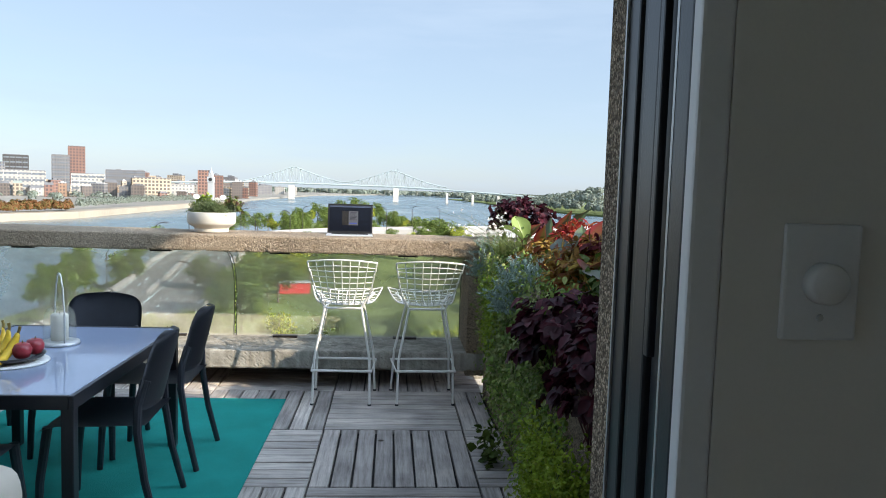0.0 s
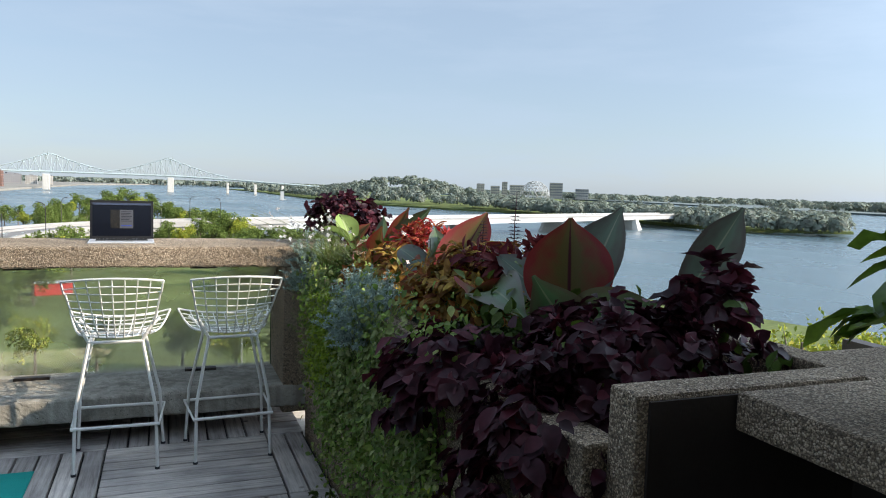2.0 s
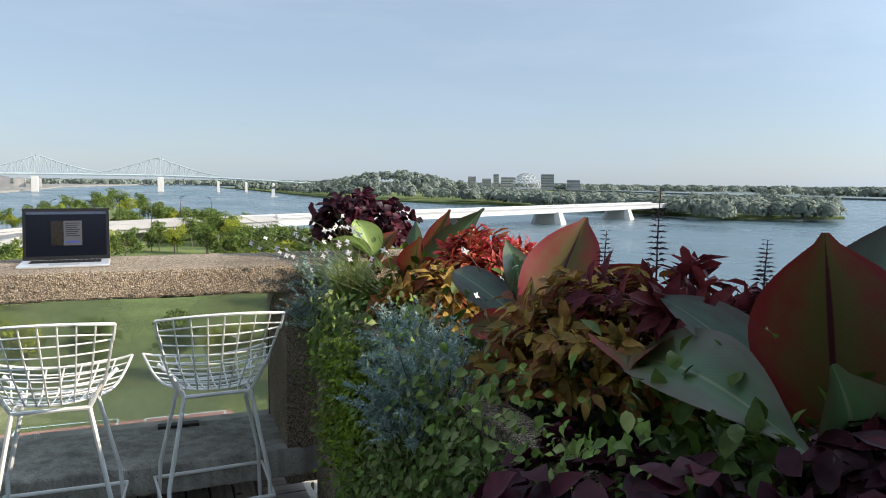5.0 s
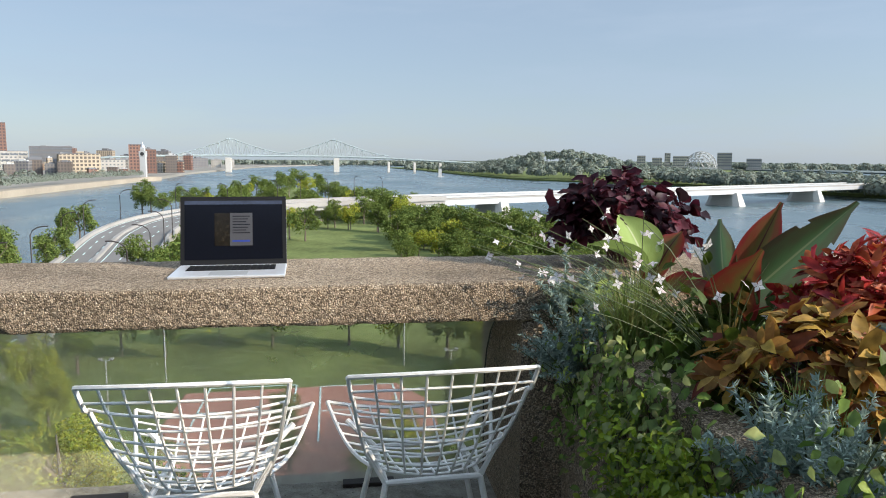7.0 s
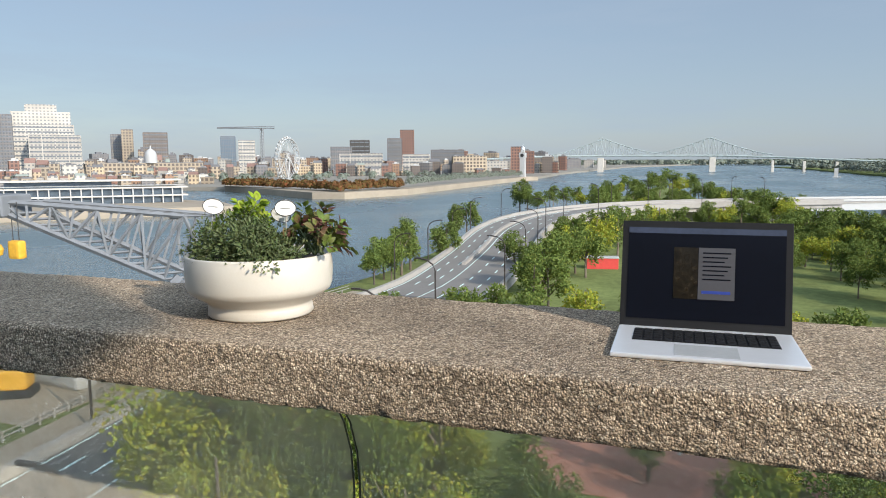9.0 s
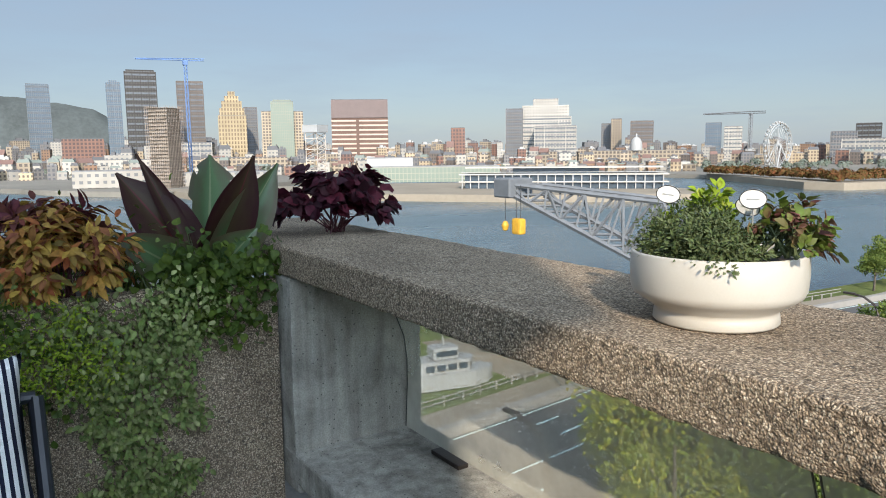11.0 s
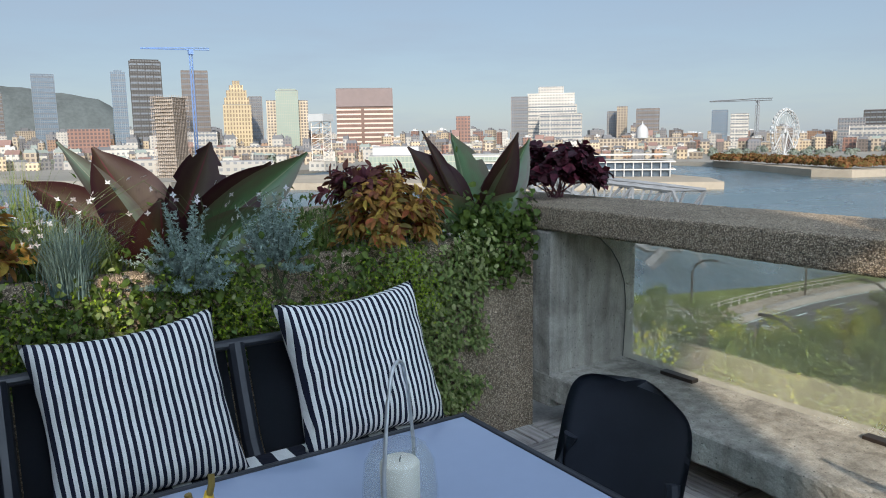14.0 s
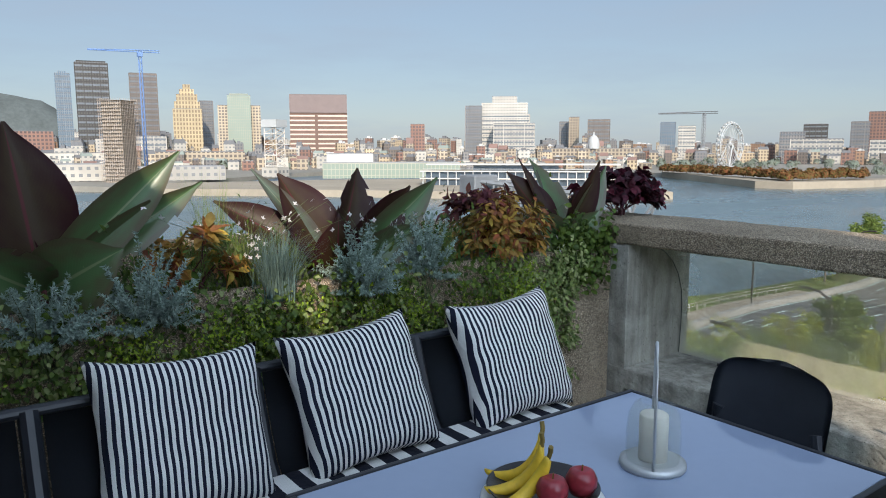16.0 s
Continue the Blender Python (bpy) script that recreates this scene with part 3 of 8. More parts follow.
for i, (x0, x1) in enumerate(((NL + 0.003, -0.862), (-0.852, NR - 0.003))):
    win = thing("window_%d" % (i + 1), "hazy bowed acrylic pane under the concrete ledge", "window", kind="structure")
    pane = part("pane", glazing(x0, x1), M_GLAZE, win, "hazy curved acrylic", True)
    pane.visible_shadow = False
    for xe in (x0 + 0.004, x1 - 0.004):
        part("pane_edge", tubed([(xe, y, z) for y, z in prof], 0.0028, 6), M_EDGE, win, "dark polished edge of the pane")
    for fx in (0.22, 0.75):
        xc = x0 + (x1 - x0) * fx
        part("clip", boxed(xc - 0.09, xc + 0.09, 6.30, 6.345, 0.268, 0.285, 0.003), M_BRONZE, win, "flat dark metal clip at the sill")
        part("clip", boxed(xc - 0.07, xc + 0.07, 5.99, 6.03, 0.926, 0.943, 0.003), M_BRONZE, win, "flat dark metal clip under the ledge")

# planters along both sides
def planter(name, x_in, x_out, y0, y1, label):
    s = 1 if x_out > x_in else -1
    t = thing(name, label, "planter", kind="structure")
    xs = sorted((x_in, x_in + s * 0.09))
    part("inner_wall", boxed(xs[0], xs[1], y0, y1, -0.05, 0.93, 0.008), M_CONC, t)
    xo = sorted((x_out, x_out - s * 0.1))
    part("outer_wall", boxed(xo[0], xo[1], y0, y1, -0.05, 1.04, 0.01), M_CONC, t)
    part("planter_bed", boxed(xs[0] + (0.09 if s > 0 else -0.6), xs[1] + (0.6 if s > 0 else -0.09), y0 + 0.02, y1 - 0.02, 0.0, 0.86), M_SOIL, t, "dark potting soil")
    return t


planter("planter_left", WL, -3.6, 1.96, PY - 0.003, "rough concrete planter wall with overflowing plants")
planter("planter_right", WR, 1.72, 2.96, PY - 0.003, "rough concrete planter wall hung with trailing plants")

# concrete end of the planter, with an open recess beside the house
end = thing("planter_end_wall", "rough concrete end wall with a dark recess", "wall", kind="structure")
part("end_wall", boxed(1.02, 1.60, 2.865, 2.955, -0.05, 1.05, 0.01), M_CONC, end)
# dark sheets on the recess end and back stand in for its shade
part("recess_lining", boxed(1.045, 1.60, 2.8575, 2.8645, -0.05, 1.038), M_BRONZE, end, "dark panel standing for the shade in the recess")
part("recess_beam", boxed(1.238, 2.05, 1.96, 2.854, 0.97, 1.047, 0.01), M_CONC, end)
part("recess_back", boxed(1.56, 1.72, 1.96, 2.852, -0.05, 0.967, 0.008), M_BRONZE, end, "back of the recess, dark-coloured for its shade")
part("outer_rim", boxed(1.603, 2.05, 2.857, 3.1, 0.88, 1.045, 0.01), M_CONC, end)

# house front with the wide opening, and the room behind it
FX = 0.605
structure("wall_house_right", boxed(FX + 0.001, 2.4, 1.60, 1.95, -0.6, 3.0), M_CONC, "rough concrete house wall beside the door opening", "wall")
# two unseen blocks, added and sized to set the terrace's shadow edges
structure("wall_house_tall", boxed(2.403, 5.98, 1.40, 1.95, -0.6, 5.4), M_CONC, "unseen tall concrete wall added to shade the terrace", "wall")
structure("wall_house_upper", boxed(2.403, 6.41, 1.40, 1.95, 5.403, 7.6), M_CONC, "unseen overhanging concrete box added to shade the ledge", "wall")
structure("wall_house_left", boxed(-3.9, -2.9, 1.60, 1.95, -0.6, 3.0), M_CONC, "rough concrete house wall", "wall")
structure("wall_house_over", boxed(-2.897, FX - 0.002, 1.60, 1.95, 2.45, 3.0), M_CONC, "rough concrete wall over the door opening", "wall")
structure("wall_lining", boxed(FX + 0.0125, 2.3, 1.575, 1.597, -0.05, 2.5), M_WALLPAINT, "plain painted interior wall in shade", "wall")
structure("wall_room_back", boxed(-3.9, 2.4, -2.6, -2.5, -0.05, 2.5), M_WALLPAINT, "plain painted back wall", "wall")
structure("wall_room_right", boxed(2.3, 2.4, -2.497, 1.572, -0.05, 2.5), M_WALLPAINT, "plain painted side wall", "wall")
# opening added in this unseen wall to brighten the room
structure("wall_room_left", boxed(-3.9, -3.8, -2.497, -2.1, -0.05, 2.5), M_WALLPAINT, "plain painted side wall beside an added light opening", "wall")
structure("wall_room_left", boxed(-3.9, -3.8, 1.2, 1.597, -0.05, 2.5), M_WALLPAINT, "plain painted side wall beside an added light opening", "wall")
structure("wall_room_left", boxed(-3.9, -3.8, -2.097, 1.197, -0.05, 0.4), M_WALLPAINT, "plain painted wall under the added light opening", "wall")
structure("floor_room", boxed(-3.9, 2.4, -2.6, 1.60, -0.12, -0.052), M_OAK, "oak floor of the room", "floor")
structure("ceiling_room", boxed(-3.9, 2.4, -2.6, 1.597, 2.503, 2.6), M_TRIM, "white ceiling of the room", "ceiling")

door = thing("door_1", "open black aluminium sliding door frame with white trim", "door", kind="structure")
part("trim", boxed(FX - 0.022, FX + 0.012, 1.575, 1.598, -0.05, 2.45, 0.004), M_TRIM, door, "white painted trim")
for y0, y1, x in ((1.601, 1.64, FX - 0.02), (1.643, 1.66, FX - 0.012), (1.664, 1.70, FX - 0.008), (1.704, 1.75, FX - 0.016), (1.754, 1.79, FX - 0.006), (1.794, 1.84, FX - 0.01)):
    part("frame_rail", boxed(x, FX + 0.0, y0, y1, -0.05, 2.44, 0.004), M_BLACKMET, door)
part("gasket_strip", boxed(FX - 0.0165, FX - 0.0125, 1.648, 1.654, 0.0, 2.43), M_ZINC, door, "thin silver strip")
part("gasket_strip", boxed(FX - 0.0135, FX - 0.0102, 1.834, 1.839, 0.0, 2.43), M_ZINC, door, "thin silver strip")
part("latch_plate", boxed(FX - 0.0135, FX - 0.0102, 1.81, 1.83, 0.75, 0.92, 0.002), M_ZINC, door, "scuffed latch plate")
part("pull_bar", boxed(FX - 0.022, FX - 0.012, 1.676, 1.69, 1.22, 2.4, 0.003), M_BLACKMET, door, "long black pull handle")
part("sill_track", boxed(-2.9, FX - 0.036, 1.60, 1.95, -0.055, -0.012, 0.004), M_BLACKMET, door, "black door track")

switch = thing("dimmer_switch", "pale wall plate with a round dimmer knob on the wall", "light switch")
part("plate", boxed(0.678, 0.757, 1.567, 1.5745, 1.265, 1.382, 0.003), M_TRIM, switch)
knob = lathe([(0.0, 0.0), (0.021, 0.0), (0.0205, 0.014), (0.018, 0.017), (0.0, 0.017)], 24)
bmesh.ops.transform(knob, matrix=pose(0.718, 1.567, 1.323, 90), verts=knob.verts)
part("knob", knob, M_TRIM, switch, "round white knob", True)
screw = lathe([(0.0, 0.0), (0.004, 0.0), (0.003, 0.002), (0.0, 0.002)], 10)
bmesh.ops.transform(screw, matrix=pose(0.718, 1.567, 1.288, 90), verts=screw.verts)
part("screw", screw, M_ZINC, switch, "small screw")

# ---- furniture ----
def counter_stool():
    t = thing("wire_stool", "white welded-wire counter stool with a curved mesh seat", "stool", group="stools at the parapet")
    W, H = 9, 17                     # wires across, wires along

    def shell(u, v):
        """Seat and back in one sweep: v 0 at the front edge, 1 at the top of the back."""
        if v < 0.52:
            k = v / 0.52
            y, z = 0.235 - 0.40 * k, 0.69 - 0.04 * math.sin(math.pi * min(1, k * 0.9)) - 0.02 * k
        else:
            k = (v - 0.52) / 0.48
            y, z = -0.165 - 0.115 * k - 0.05 * math.sin(math.pi * k * 0.5), 0.665 + 0.295 * k
        if v > 0.52:
            half = 0.14 + 0.076 * ((v - 0.52) / 0.48) ** 0.6
        else:
            half = 0.14 + 0.1 * (1 - v / 0.52) ** 0.8
        rise = 0.03 * u * u * max(0.0, 1 - v / 0.52) ** 0.7
        wrap = 0.07 * u * u * (1 if v > 0.52 else v / 0.52)
        return (u * half, y + wrap, z + rise - (0.02 * u * u if v > 0.9 else 0))

    for i in range(W):
        u = -1 + 2 * i / (W - 1)
        part("wire", tubed([shell(u, v / 22) for v in range(23)], 0.0032 if abs(u) < 1 else 0.0055, 6), M_WHITEMET, t)
    for j in range(H):
        v = j / (H - 1)
        part("wire", tubed([shell(-1 + 2 * k / 12, v) for k in range(13)], 0.0032 if 0 < j < H - 1 else 0.0055, 6), M_WHITEMET, t)
    for s in (-1, 1):
        part("seat_strut", tubed([(s * 0.172, -0.125, 0.735), (s * 0.118, -0.12, 0.628), (s * 0.118, 0.11, 0.628), (s * 0.19, 0.16, 0.69)], 0.008), M_WHITEMET, t)
        part("leg", tubed([(s * 0.118, -0.12, 0.628), (s * 0.178, -0.145, 0.30), (s * 0.185, -0.17, 0.008)], 0.008), M_WHITEMET, t)
        part("leg", tubed([(s * 0.118, 0.11, 0.628), (s * 0.19, 0.15, 0.30), (s * 0.205, 0.19, 0.008)], 0.008), M_WHITEMET, t)
        for x, y in ((0.185, -0.17), (0.205, 0.19)):
            part("foot_cap", lathe([(0, 0), (0.012, 0), (0.012, 0.01), (0, 0.012)], 12, s * x, y), M_BLACKMET, t, "dark rubber foot cap")
    part("cross_bar", tubed([(-0.118, -0.12, 0.628), (0.118, -0.12, 0.628)], 0.008), M_WHITEMET, t)
    part("cross_bar", tubed([(-0.118, 0.11, 0.628), (0.118, 0.11, 0.628)], 0.008), M_WHITEMET, t)
    part("foot_ring", tubed([(-0.193, -0.165, 0.225), (0.193, -0.165, 0.225), (0.212, 0.185, 0.225), (-0.212, 0.185, 0.225)], 0.008, 8, True), M_WHITEMET, t)
    return t


stool = counter_stool()
stool.matrix_basis = pose(0.0, 5.665, 0, 0, 0, -1)
copy_thing(stool, pose(0.535, 5.68, 0, 0, 0, 3))


def dining_chair():
    t = thing("dining_chair", "anthracite plastic dining chair with a rounded back", "chair", group="chairs round the table")
    bm = bmesh.new()
    n, m = 14, 12
    g = [[None] * (m + 1) for _ in range(n + 1)]
    for i in range(n + 1):
        for j in range(m + 1):
            u, v = -1 + 2 * i / n, j / m
            half = 0.205 + 0.01 * math.sin(math.pi * v)
            g[i][j] = bm.verts.new((u * half * (1 - 0.06 * v), -0.2 + 0.4 * v, 0.425 - 0.018 * math.sin(math.pi * v) * (1 - u * u) - 0.02 * max(0, 0.15 - v) / 0.15))
    for i in range(n):
        for j in range(m):
            bm.faces.new((g[i][j], g[i + 1][j], g[i + 1][j + 1], g[i][j + 1]))
    bmesh.ops.solidify(bm, geom=bm.faces[:], thickness=0.028)
    part("seat", bm, M_CHAIR, t, smooth=True)
    m = 26
    bm = bmesh.new()
    g = [[None] * (m + 1) for _ in range(n + 1)]
    for i in range(n + 1):
        for j in range(m + 1):
            u, v = -1 + 2 * i / n, 1 - (1 - j / m) ** 1.9
            half = max(0.02, 0.2 * (1 - max(0.0, (v - 0.5) / 0.5) ** 4) ** 0.28)
            g[i][j] = bm.verts.new((u * half, 0.205 + 0.075 * v - 0.05 * u * u, 0.47 + 0.305 * v))
    for i in range(n):
        for j in range(m):
            bm.faces.new((g[i][j], g[i + 1][j], g[i + 1][j + 1], g[i][j + 1]))
    bmesh.ops.solidify(bm, geom=bm.faces[:], thickness=0.016)
    part("backrest", bm, M_CHAIR, t, smooth=True)
    for s in (-1, 1):
        part("leg", tubed([(s * 0.18, -0.175, 0.415), (s * 0.195, -0.2, 0.2), (s * 0.2, -0.21, 0.0)], 0.019, 10, r_end=0.014), M_CHAIR, t)
        part("leg", tubed([(s * 0.165, 0.195, 0.6), (s * 0.19, 0.17, 0.5), (s * 0.2, 0.17, 0.4), (s * 0.205, 0.2, 0.2), (s * 0.215, 0.25, 0.0)], 0.02, 10, r_end=0.014), M_CHAIR, t)
    return t


chair = dining_chair()
chair.matrix_basis = pose(-0.87, 4.58, 0.012, 0, 0, -90)
copy_thing(chair, pose(-0.87, 3.95, 0.012, 0, 0, -88))
copy_thing(chair, pose(-1.265, 4.72, 0.012, 0, 0, -1))
copy_thing(chair, pose(-1.25, 3.40, 0.012, 0, 0, 182))

rug = tagged(part("rug", boxed(-2.0, -0.365, 2.95, 5.6, 0.001, 0.010, 0.004, 1), M_RUG), "flat-woven teal outdoor rug under the dining table", "rug")

TX0, TX1, TY0, TY1, TZ = -1.65, -0.81, 3.46, 4.74, 0.64
table = thing("dining_table", "black metal dining table with a glossy pale top", "table")
part("tabletop", boxed(TX0 + 0.02, TX1 - 0.02, TY0 + 0.02, TY1 - 0.02, TZ - 0.012, TZ, 0.003), M_TABLEGLASS, table, "glossy top with the sky's pale blue put into its colour")
for x0, x1, y0, y1 in ((TX0, TX0 + 0.018, TY0, TY1), (TX1 - 0.018, TX1, TY0, TY1), (TX0 + 0.018, TX1 - 0.018, TY0, TY0 + 0.018), (TX0 + 0.018, TX1 - 0.018, TY1 - 0.018, TY1)):
    part("edge_rail", boxed(x0, x1, y0, y1, TZ - 0.05, TZ + 0.002, 0.004), M_BLACKMET, table)
for x in (TX0 + 0.025, TX1 - 0.025):
    for y in (TY0 + 0.025, TY1 - 0.025):
        part("leg", boxed(x - 0.022, x + 0.022, y - 0.022, y + 0.022, 0.011, TZ - 0.014, 0.005), M_BLACKMET, table)

lantern = thing("candle_lantern", "glass candle lantern with a tall metal loop handle", "lantern", pose(-1.225, 4.30, TZ, 0, 0, 39))
part("base", lathe([(0, 0), (0.083, 0), (0.086, 0.006), (0.084, 0.016), (0.07, 0.02), (0.0, 0.02)], 40), M_ZINC, lantern, "pale grey metal base", True)
hood = part("glass_hood", lathe([(0.07, 0.021), (0.071, 0.09), (0.066, 0.14), (0.052, 0.168), (0.038, 0.176), (0.036, 0.176), (0.05, 0.165), (0.063, 0.139), (0.068, 0.09), (0.067, 0.021)], 40), M_CLEAR, lantern, "clear glass bell", True)
hood.visible_shadow = False
part("candle", lathe([(0, 0.021), (0.037, 0.021), (0.037, 0.138), (0.033, 0.143), (0.0, 0.139)], 32), M_WAX, lantern, "ivory pillar candle", True)
part("wick", tubed([(0, 0, 0.138), (0.001, 0, 0.147), (0.003, 0, 0.152)], 0.0012, 6), M_INK, lantern)
part("handle", tubed([(0.0, -0.076, 0.01), (0, -0.074, 0.15), (0, -0.05, 0.27)] + [(0, -0.035 * math.cos(radians(a)), 0.295 + 0.035 * math.sin(radians(a))) for a in range(0, 181, 20)] + [(0, 0.05, 0.27), (0, 0.074, 0.15), (0, 0.076, 0.01)], 0.004, 8), M_ZINC, lantern, "thin looped metal handle", True)

trivet = tagged(part("trivet", lathe([(0, 0), (0.145, 0), (0.148, 0.004), (0.145, 0.008), (0, 0.008)], 48), M_PLACEMAT, None, "", True, pose(-1.265, 3.94, TZ + 0.001)), "round white trivet on the table", "trivet")
plate = tagged(part("fruit_plate", lathe([(0, 0.0), (0.07, 0.0), (0.125, 0.016), (0.134, 0.028), (0.131, 0.029), (0.12, 0.02), (0.07, 0.006), (0, 0.006)], 48), M_PLATE, None, "", True, pose(-1.265, 3.94, TZ + 0.010)), "shallow dark fruit plate on a trivet", "plate")


def banana(at, bend):
    t = thing("banana", "ripe yellow banana on the dark plate", "banana", at, "bananas on the plate")
    pts = []
    for i in range(11):
        a = radians(-55 + 110 * i / 10) * bend
        pts.append((0.10 * math.sin(a), 0, 0.125 - 0.10 * math.cos(a)))
    bm = bmesh.new()
    rings = []
    for i, p in enumerate(pts):
        k = i / 10
        r = 0.0175 * min(1.0, (math.sin(math.pi * (0.08 + 0.84 * k))) ** 0.5 + 0.1)
        rings.append([bm.verts.new((p[0], p[1] + r * math.cos(2 * math.pi * j / 6), p[2] + r * math.sin(2 * math.pi * j / 6))) for j in range(6)])
    for a, b in zip(rings, rings[1:]):
        for j in range(6):
            bm.faces.new((a[j], a[(j + 1) % 6], b[(j + 1) % 6], b[j]))
    bm.faces.new(rings[0])
    bm.faces.new(rings[-1])
    part("skin", bm, M_BANANA, t, smooth=True)
    e = Vector(pts[-1])
    part("stem", tubed([e, e + Vector((0.012, 0, 0.012)), e + Vector((0.02, 0, 0.028))], 0.006, 6), M_BANANATIP, t, "greenish brown stem")
    return t


banana(pose(-1.28, 3.915, TZ + 0.03, 4, -38, 60), 1.0)
banana(pose(-1.25, 3.89, TZ + 0.032, 24, -38, 75), 0.95)
banana(pose(-1.31, 3.94, TZ + 0.03, -20, -38, 42), 1.05)


def apple(at):
    t = thing("apple", "dark red apple on the plate", "apple", at, "apples on the plate")
    prof_a = [(0.0, 0.008), (0.012, 0.0), (0.026, 0.006), (0.036, 0.025), (0.037, 0.042), (0.028, 0.06), (0.014, 0.066), (0.0, 0.056)]
    part("skin", lathe(prof_a, 24), M_APPLE, t, smooth=True)
    part("stalk", tubed([(0, 0, 0.054), (0.003, 0, 0.075)], 0.0018, 6), M_BANANATIP, t)


apple(pose(-1.19, 3.99, TZ + 0.026))
apple(pose(-1.2, 3.905, TZ + 0.026))

# sling bench along the planter
bench = thing("sling_bench", "long charcoal mesh sling bench against the planter", "bench")
BY = [2.35, 3.02, 3.69, 4.36, 5.03]
for y0, y1 in zip(BY, BY[1:]):
    bm = bmesh.new()
    pr = [(-1.80, 0.335), (-1.95, 0.318), (-2.15, 0.31), (-2.24, 0.33), (-2.31, 0.42), (-2.37, 0.56), (-2.42, 0.70)]
    rows = [[bm.verts.new((x, y, z)) for x, z in pr] for y in (y0 + 0.035, (y0 + y1) / 2, y1 - 0.035)]
    for v in rows[1]:
        v.co.z -= 0.008
    for a, b in zip(rows, rows[1:]):
        for i in range(len(pr) - 1):
            bm.faces.new((a[i], a[i + 1], b[i + 1], b[i]))
    bmesh.ops.solidify(bm, geom=bm.faces[:], thickness=0.006)
    part("sling_panel", bm, M_SLING, bench, "charcoal woven mesh", True)
for y in BY:
    part("frame_rib", tubed([(-1.78, y, 0.335), (-1.95, y, 0.318), (-2.15, y, 0.31), (-2.24, y, 0.335), (-2.31, y, 0.42), (-2.37, y, 0.56), (-2.425, y, 0.715)], 0.03 if 2.4 < y < 5 else 0.022, 10), M_BLACKMET, bench)
    part("leg", tubed([(-1.84, y, 0.325), (-1.82, y, 0.0)], 0.018, 8), M_BLACKMET, bench)
    part("leg", tubed([(-2.32, y, 0.42), (-2.40, y, 0.0)], 0.018, 8), M_BLACKMET, bench)
part("top_rail", tubed([(-2.425, BY[0], 0.715), (-2.425, BY[-1], 0.715)], 0.018, 10), M_BLACKMET, bench)
part("front_rail", tubed([(-1.78, BY[0], 0.335), (-1.78, BY[-1], 0.335)], 0.02, 10), M_BLACKMET, bench)

pad = tagged(part("seat_cushion", boxed(-0.24, 0.24, -0.98, 0.98, 0, 0.05, 0.022, 3), M_SEATPAD, None, "", True, pose(-2.02, 3.98, 0.345)), "thin seat pad with broad black and white stripes", "seat cushion")
pad.data.materials[0] = striped("broad_black_and_white_pad", 0.105, (0.014, 0.015, 0.024), (0.74, 0.73, 0.71), 0.5, 0.012, 1)


def cushion(at, seed):
    rnd = random.Random(seed)
    bm = bmesh.new()
    n = 26
    top, bot = {}, {}
    ph = [rnd.uniform(0, 6) for _ in range(6)]
    for i in range(n + 1):
        for j in range(n + 1):
            u, v = -1 + 2 * i / n, -1 + 2 * j / n
            pinch = 1 - 0.13 * (1 - abs(u) ** 2) * abs(v) ** 3
            pinch2 = 1 - 0.11 * (1 - abs(v) ** 2) * abs(u) ** 3
            x, z = 0.27 * u * pinch2, 0.262 * v * pinch
            th = 0.098 * ((1 - u ** 4) * (1 - v ** 4)) ** 0.45
            wr = 0.003 * math.sin(9 * u + 4 * v + ph[0]) + 0.0025 * math.sin(13 * v - 6 * u + ph[1]) + 0.0015 * math.sin(22 * u * v + ph[2])
            th *= 1 - 0.2 * math.exp(-((u + 0.1) ** 2) * 8) * max(0, v)
            edge = i in (0, n) or j in (0, n)
            top[i, j] = bm.verts.new((x, -th - (0 if edge else wr), z))
            bot[i, j] = top[i, j] if edge else bm.verts.new((x, th + wr * 0.5, z))
    for i in range(n):
        for j in range(n):
            bm.faces.new([top[i, j], top[i + 1, j], top[i + 1, j + 1], top[i, j + 1]])
            q = [bot[i, j + 1], bot[i + 1, j + 1], bot[i + 1, j], bot[i, j]]
            try:
                bm.faces.new(q)
            except ValueError:
                pass
    return tagged(part("striped_cushion", bm, M_PILLOW, None, "", True, at), "plump navy and white striped cushion on the bench", "cushion", "cushions on the bench")


cushion(pose(-2.27, 3.41, 0.60, -24, 3, 90), 1)
cushion(pose(-2.27, 4.03, 0.605, -24, -3, 92), 2)
cushion(pose(-2.27, 4.745, 0.61, -22, -2, 91), 3)

lounge = thing("lounge_chair", "rounded cream upholstered lounge chair on the terrace", "armchair")
part("seat_body", boxed(-1.70, -0.86, 2.28, 3.02, 0.10, 0.46, 0.12, 5), M_CREAM, lounge, smooth=True)
part("backrest", boxed(-1.72, -0.84, 2.10, 2.42, 0.3, 0.76, 0.13, 5), M_CREAM, lounge, smooth=True)
part("armrest", boxed(-0.98, -0.76, 2.25, 3.06, 0.08, 0.58, 0.10, 5), M_CREAM, lounge, smooth=True)
part("armrest", boxed(-1.80, -1.58, 2.25, 3.06, 0.08, 0.58, 0.10, 5), M_CREAM, lounge, smooth=True)
for x in (-1.65, -0.92):
    for y in (2.3, 2.95):
        part("foot", tubed([(x, y, 0.011), (x, y, 0.12)], 0.02, 8), M_BLACKMET, lounge)

# laptop on the ledge
laptop = thing("laptop", "open silver laptop with a dark screen on the ledge", "laptop", pose(0.0, 6.025, PT + 0.001, 0, 0, 2))
part("base", boxed(-0.165, 0.165, 0, 0.232, 0, 0.0085, 0.003), M_SILVER, laptop)
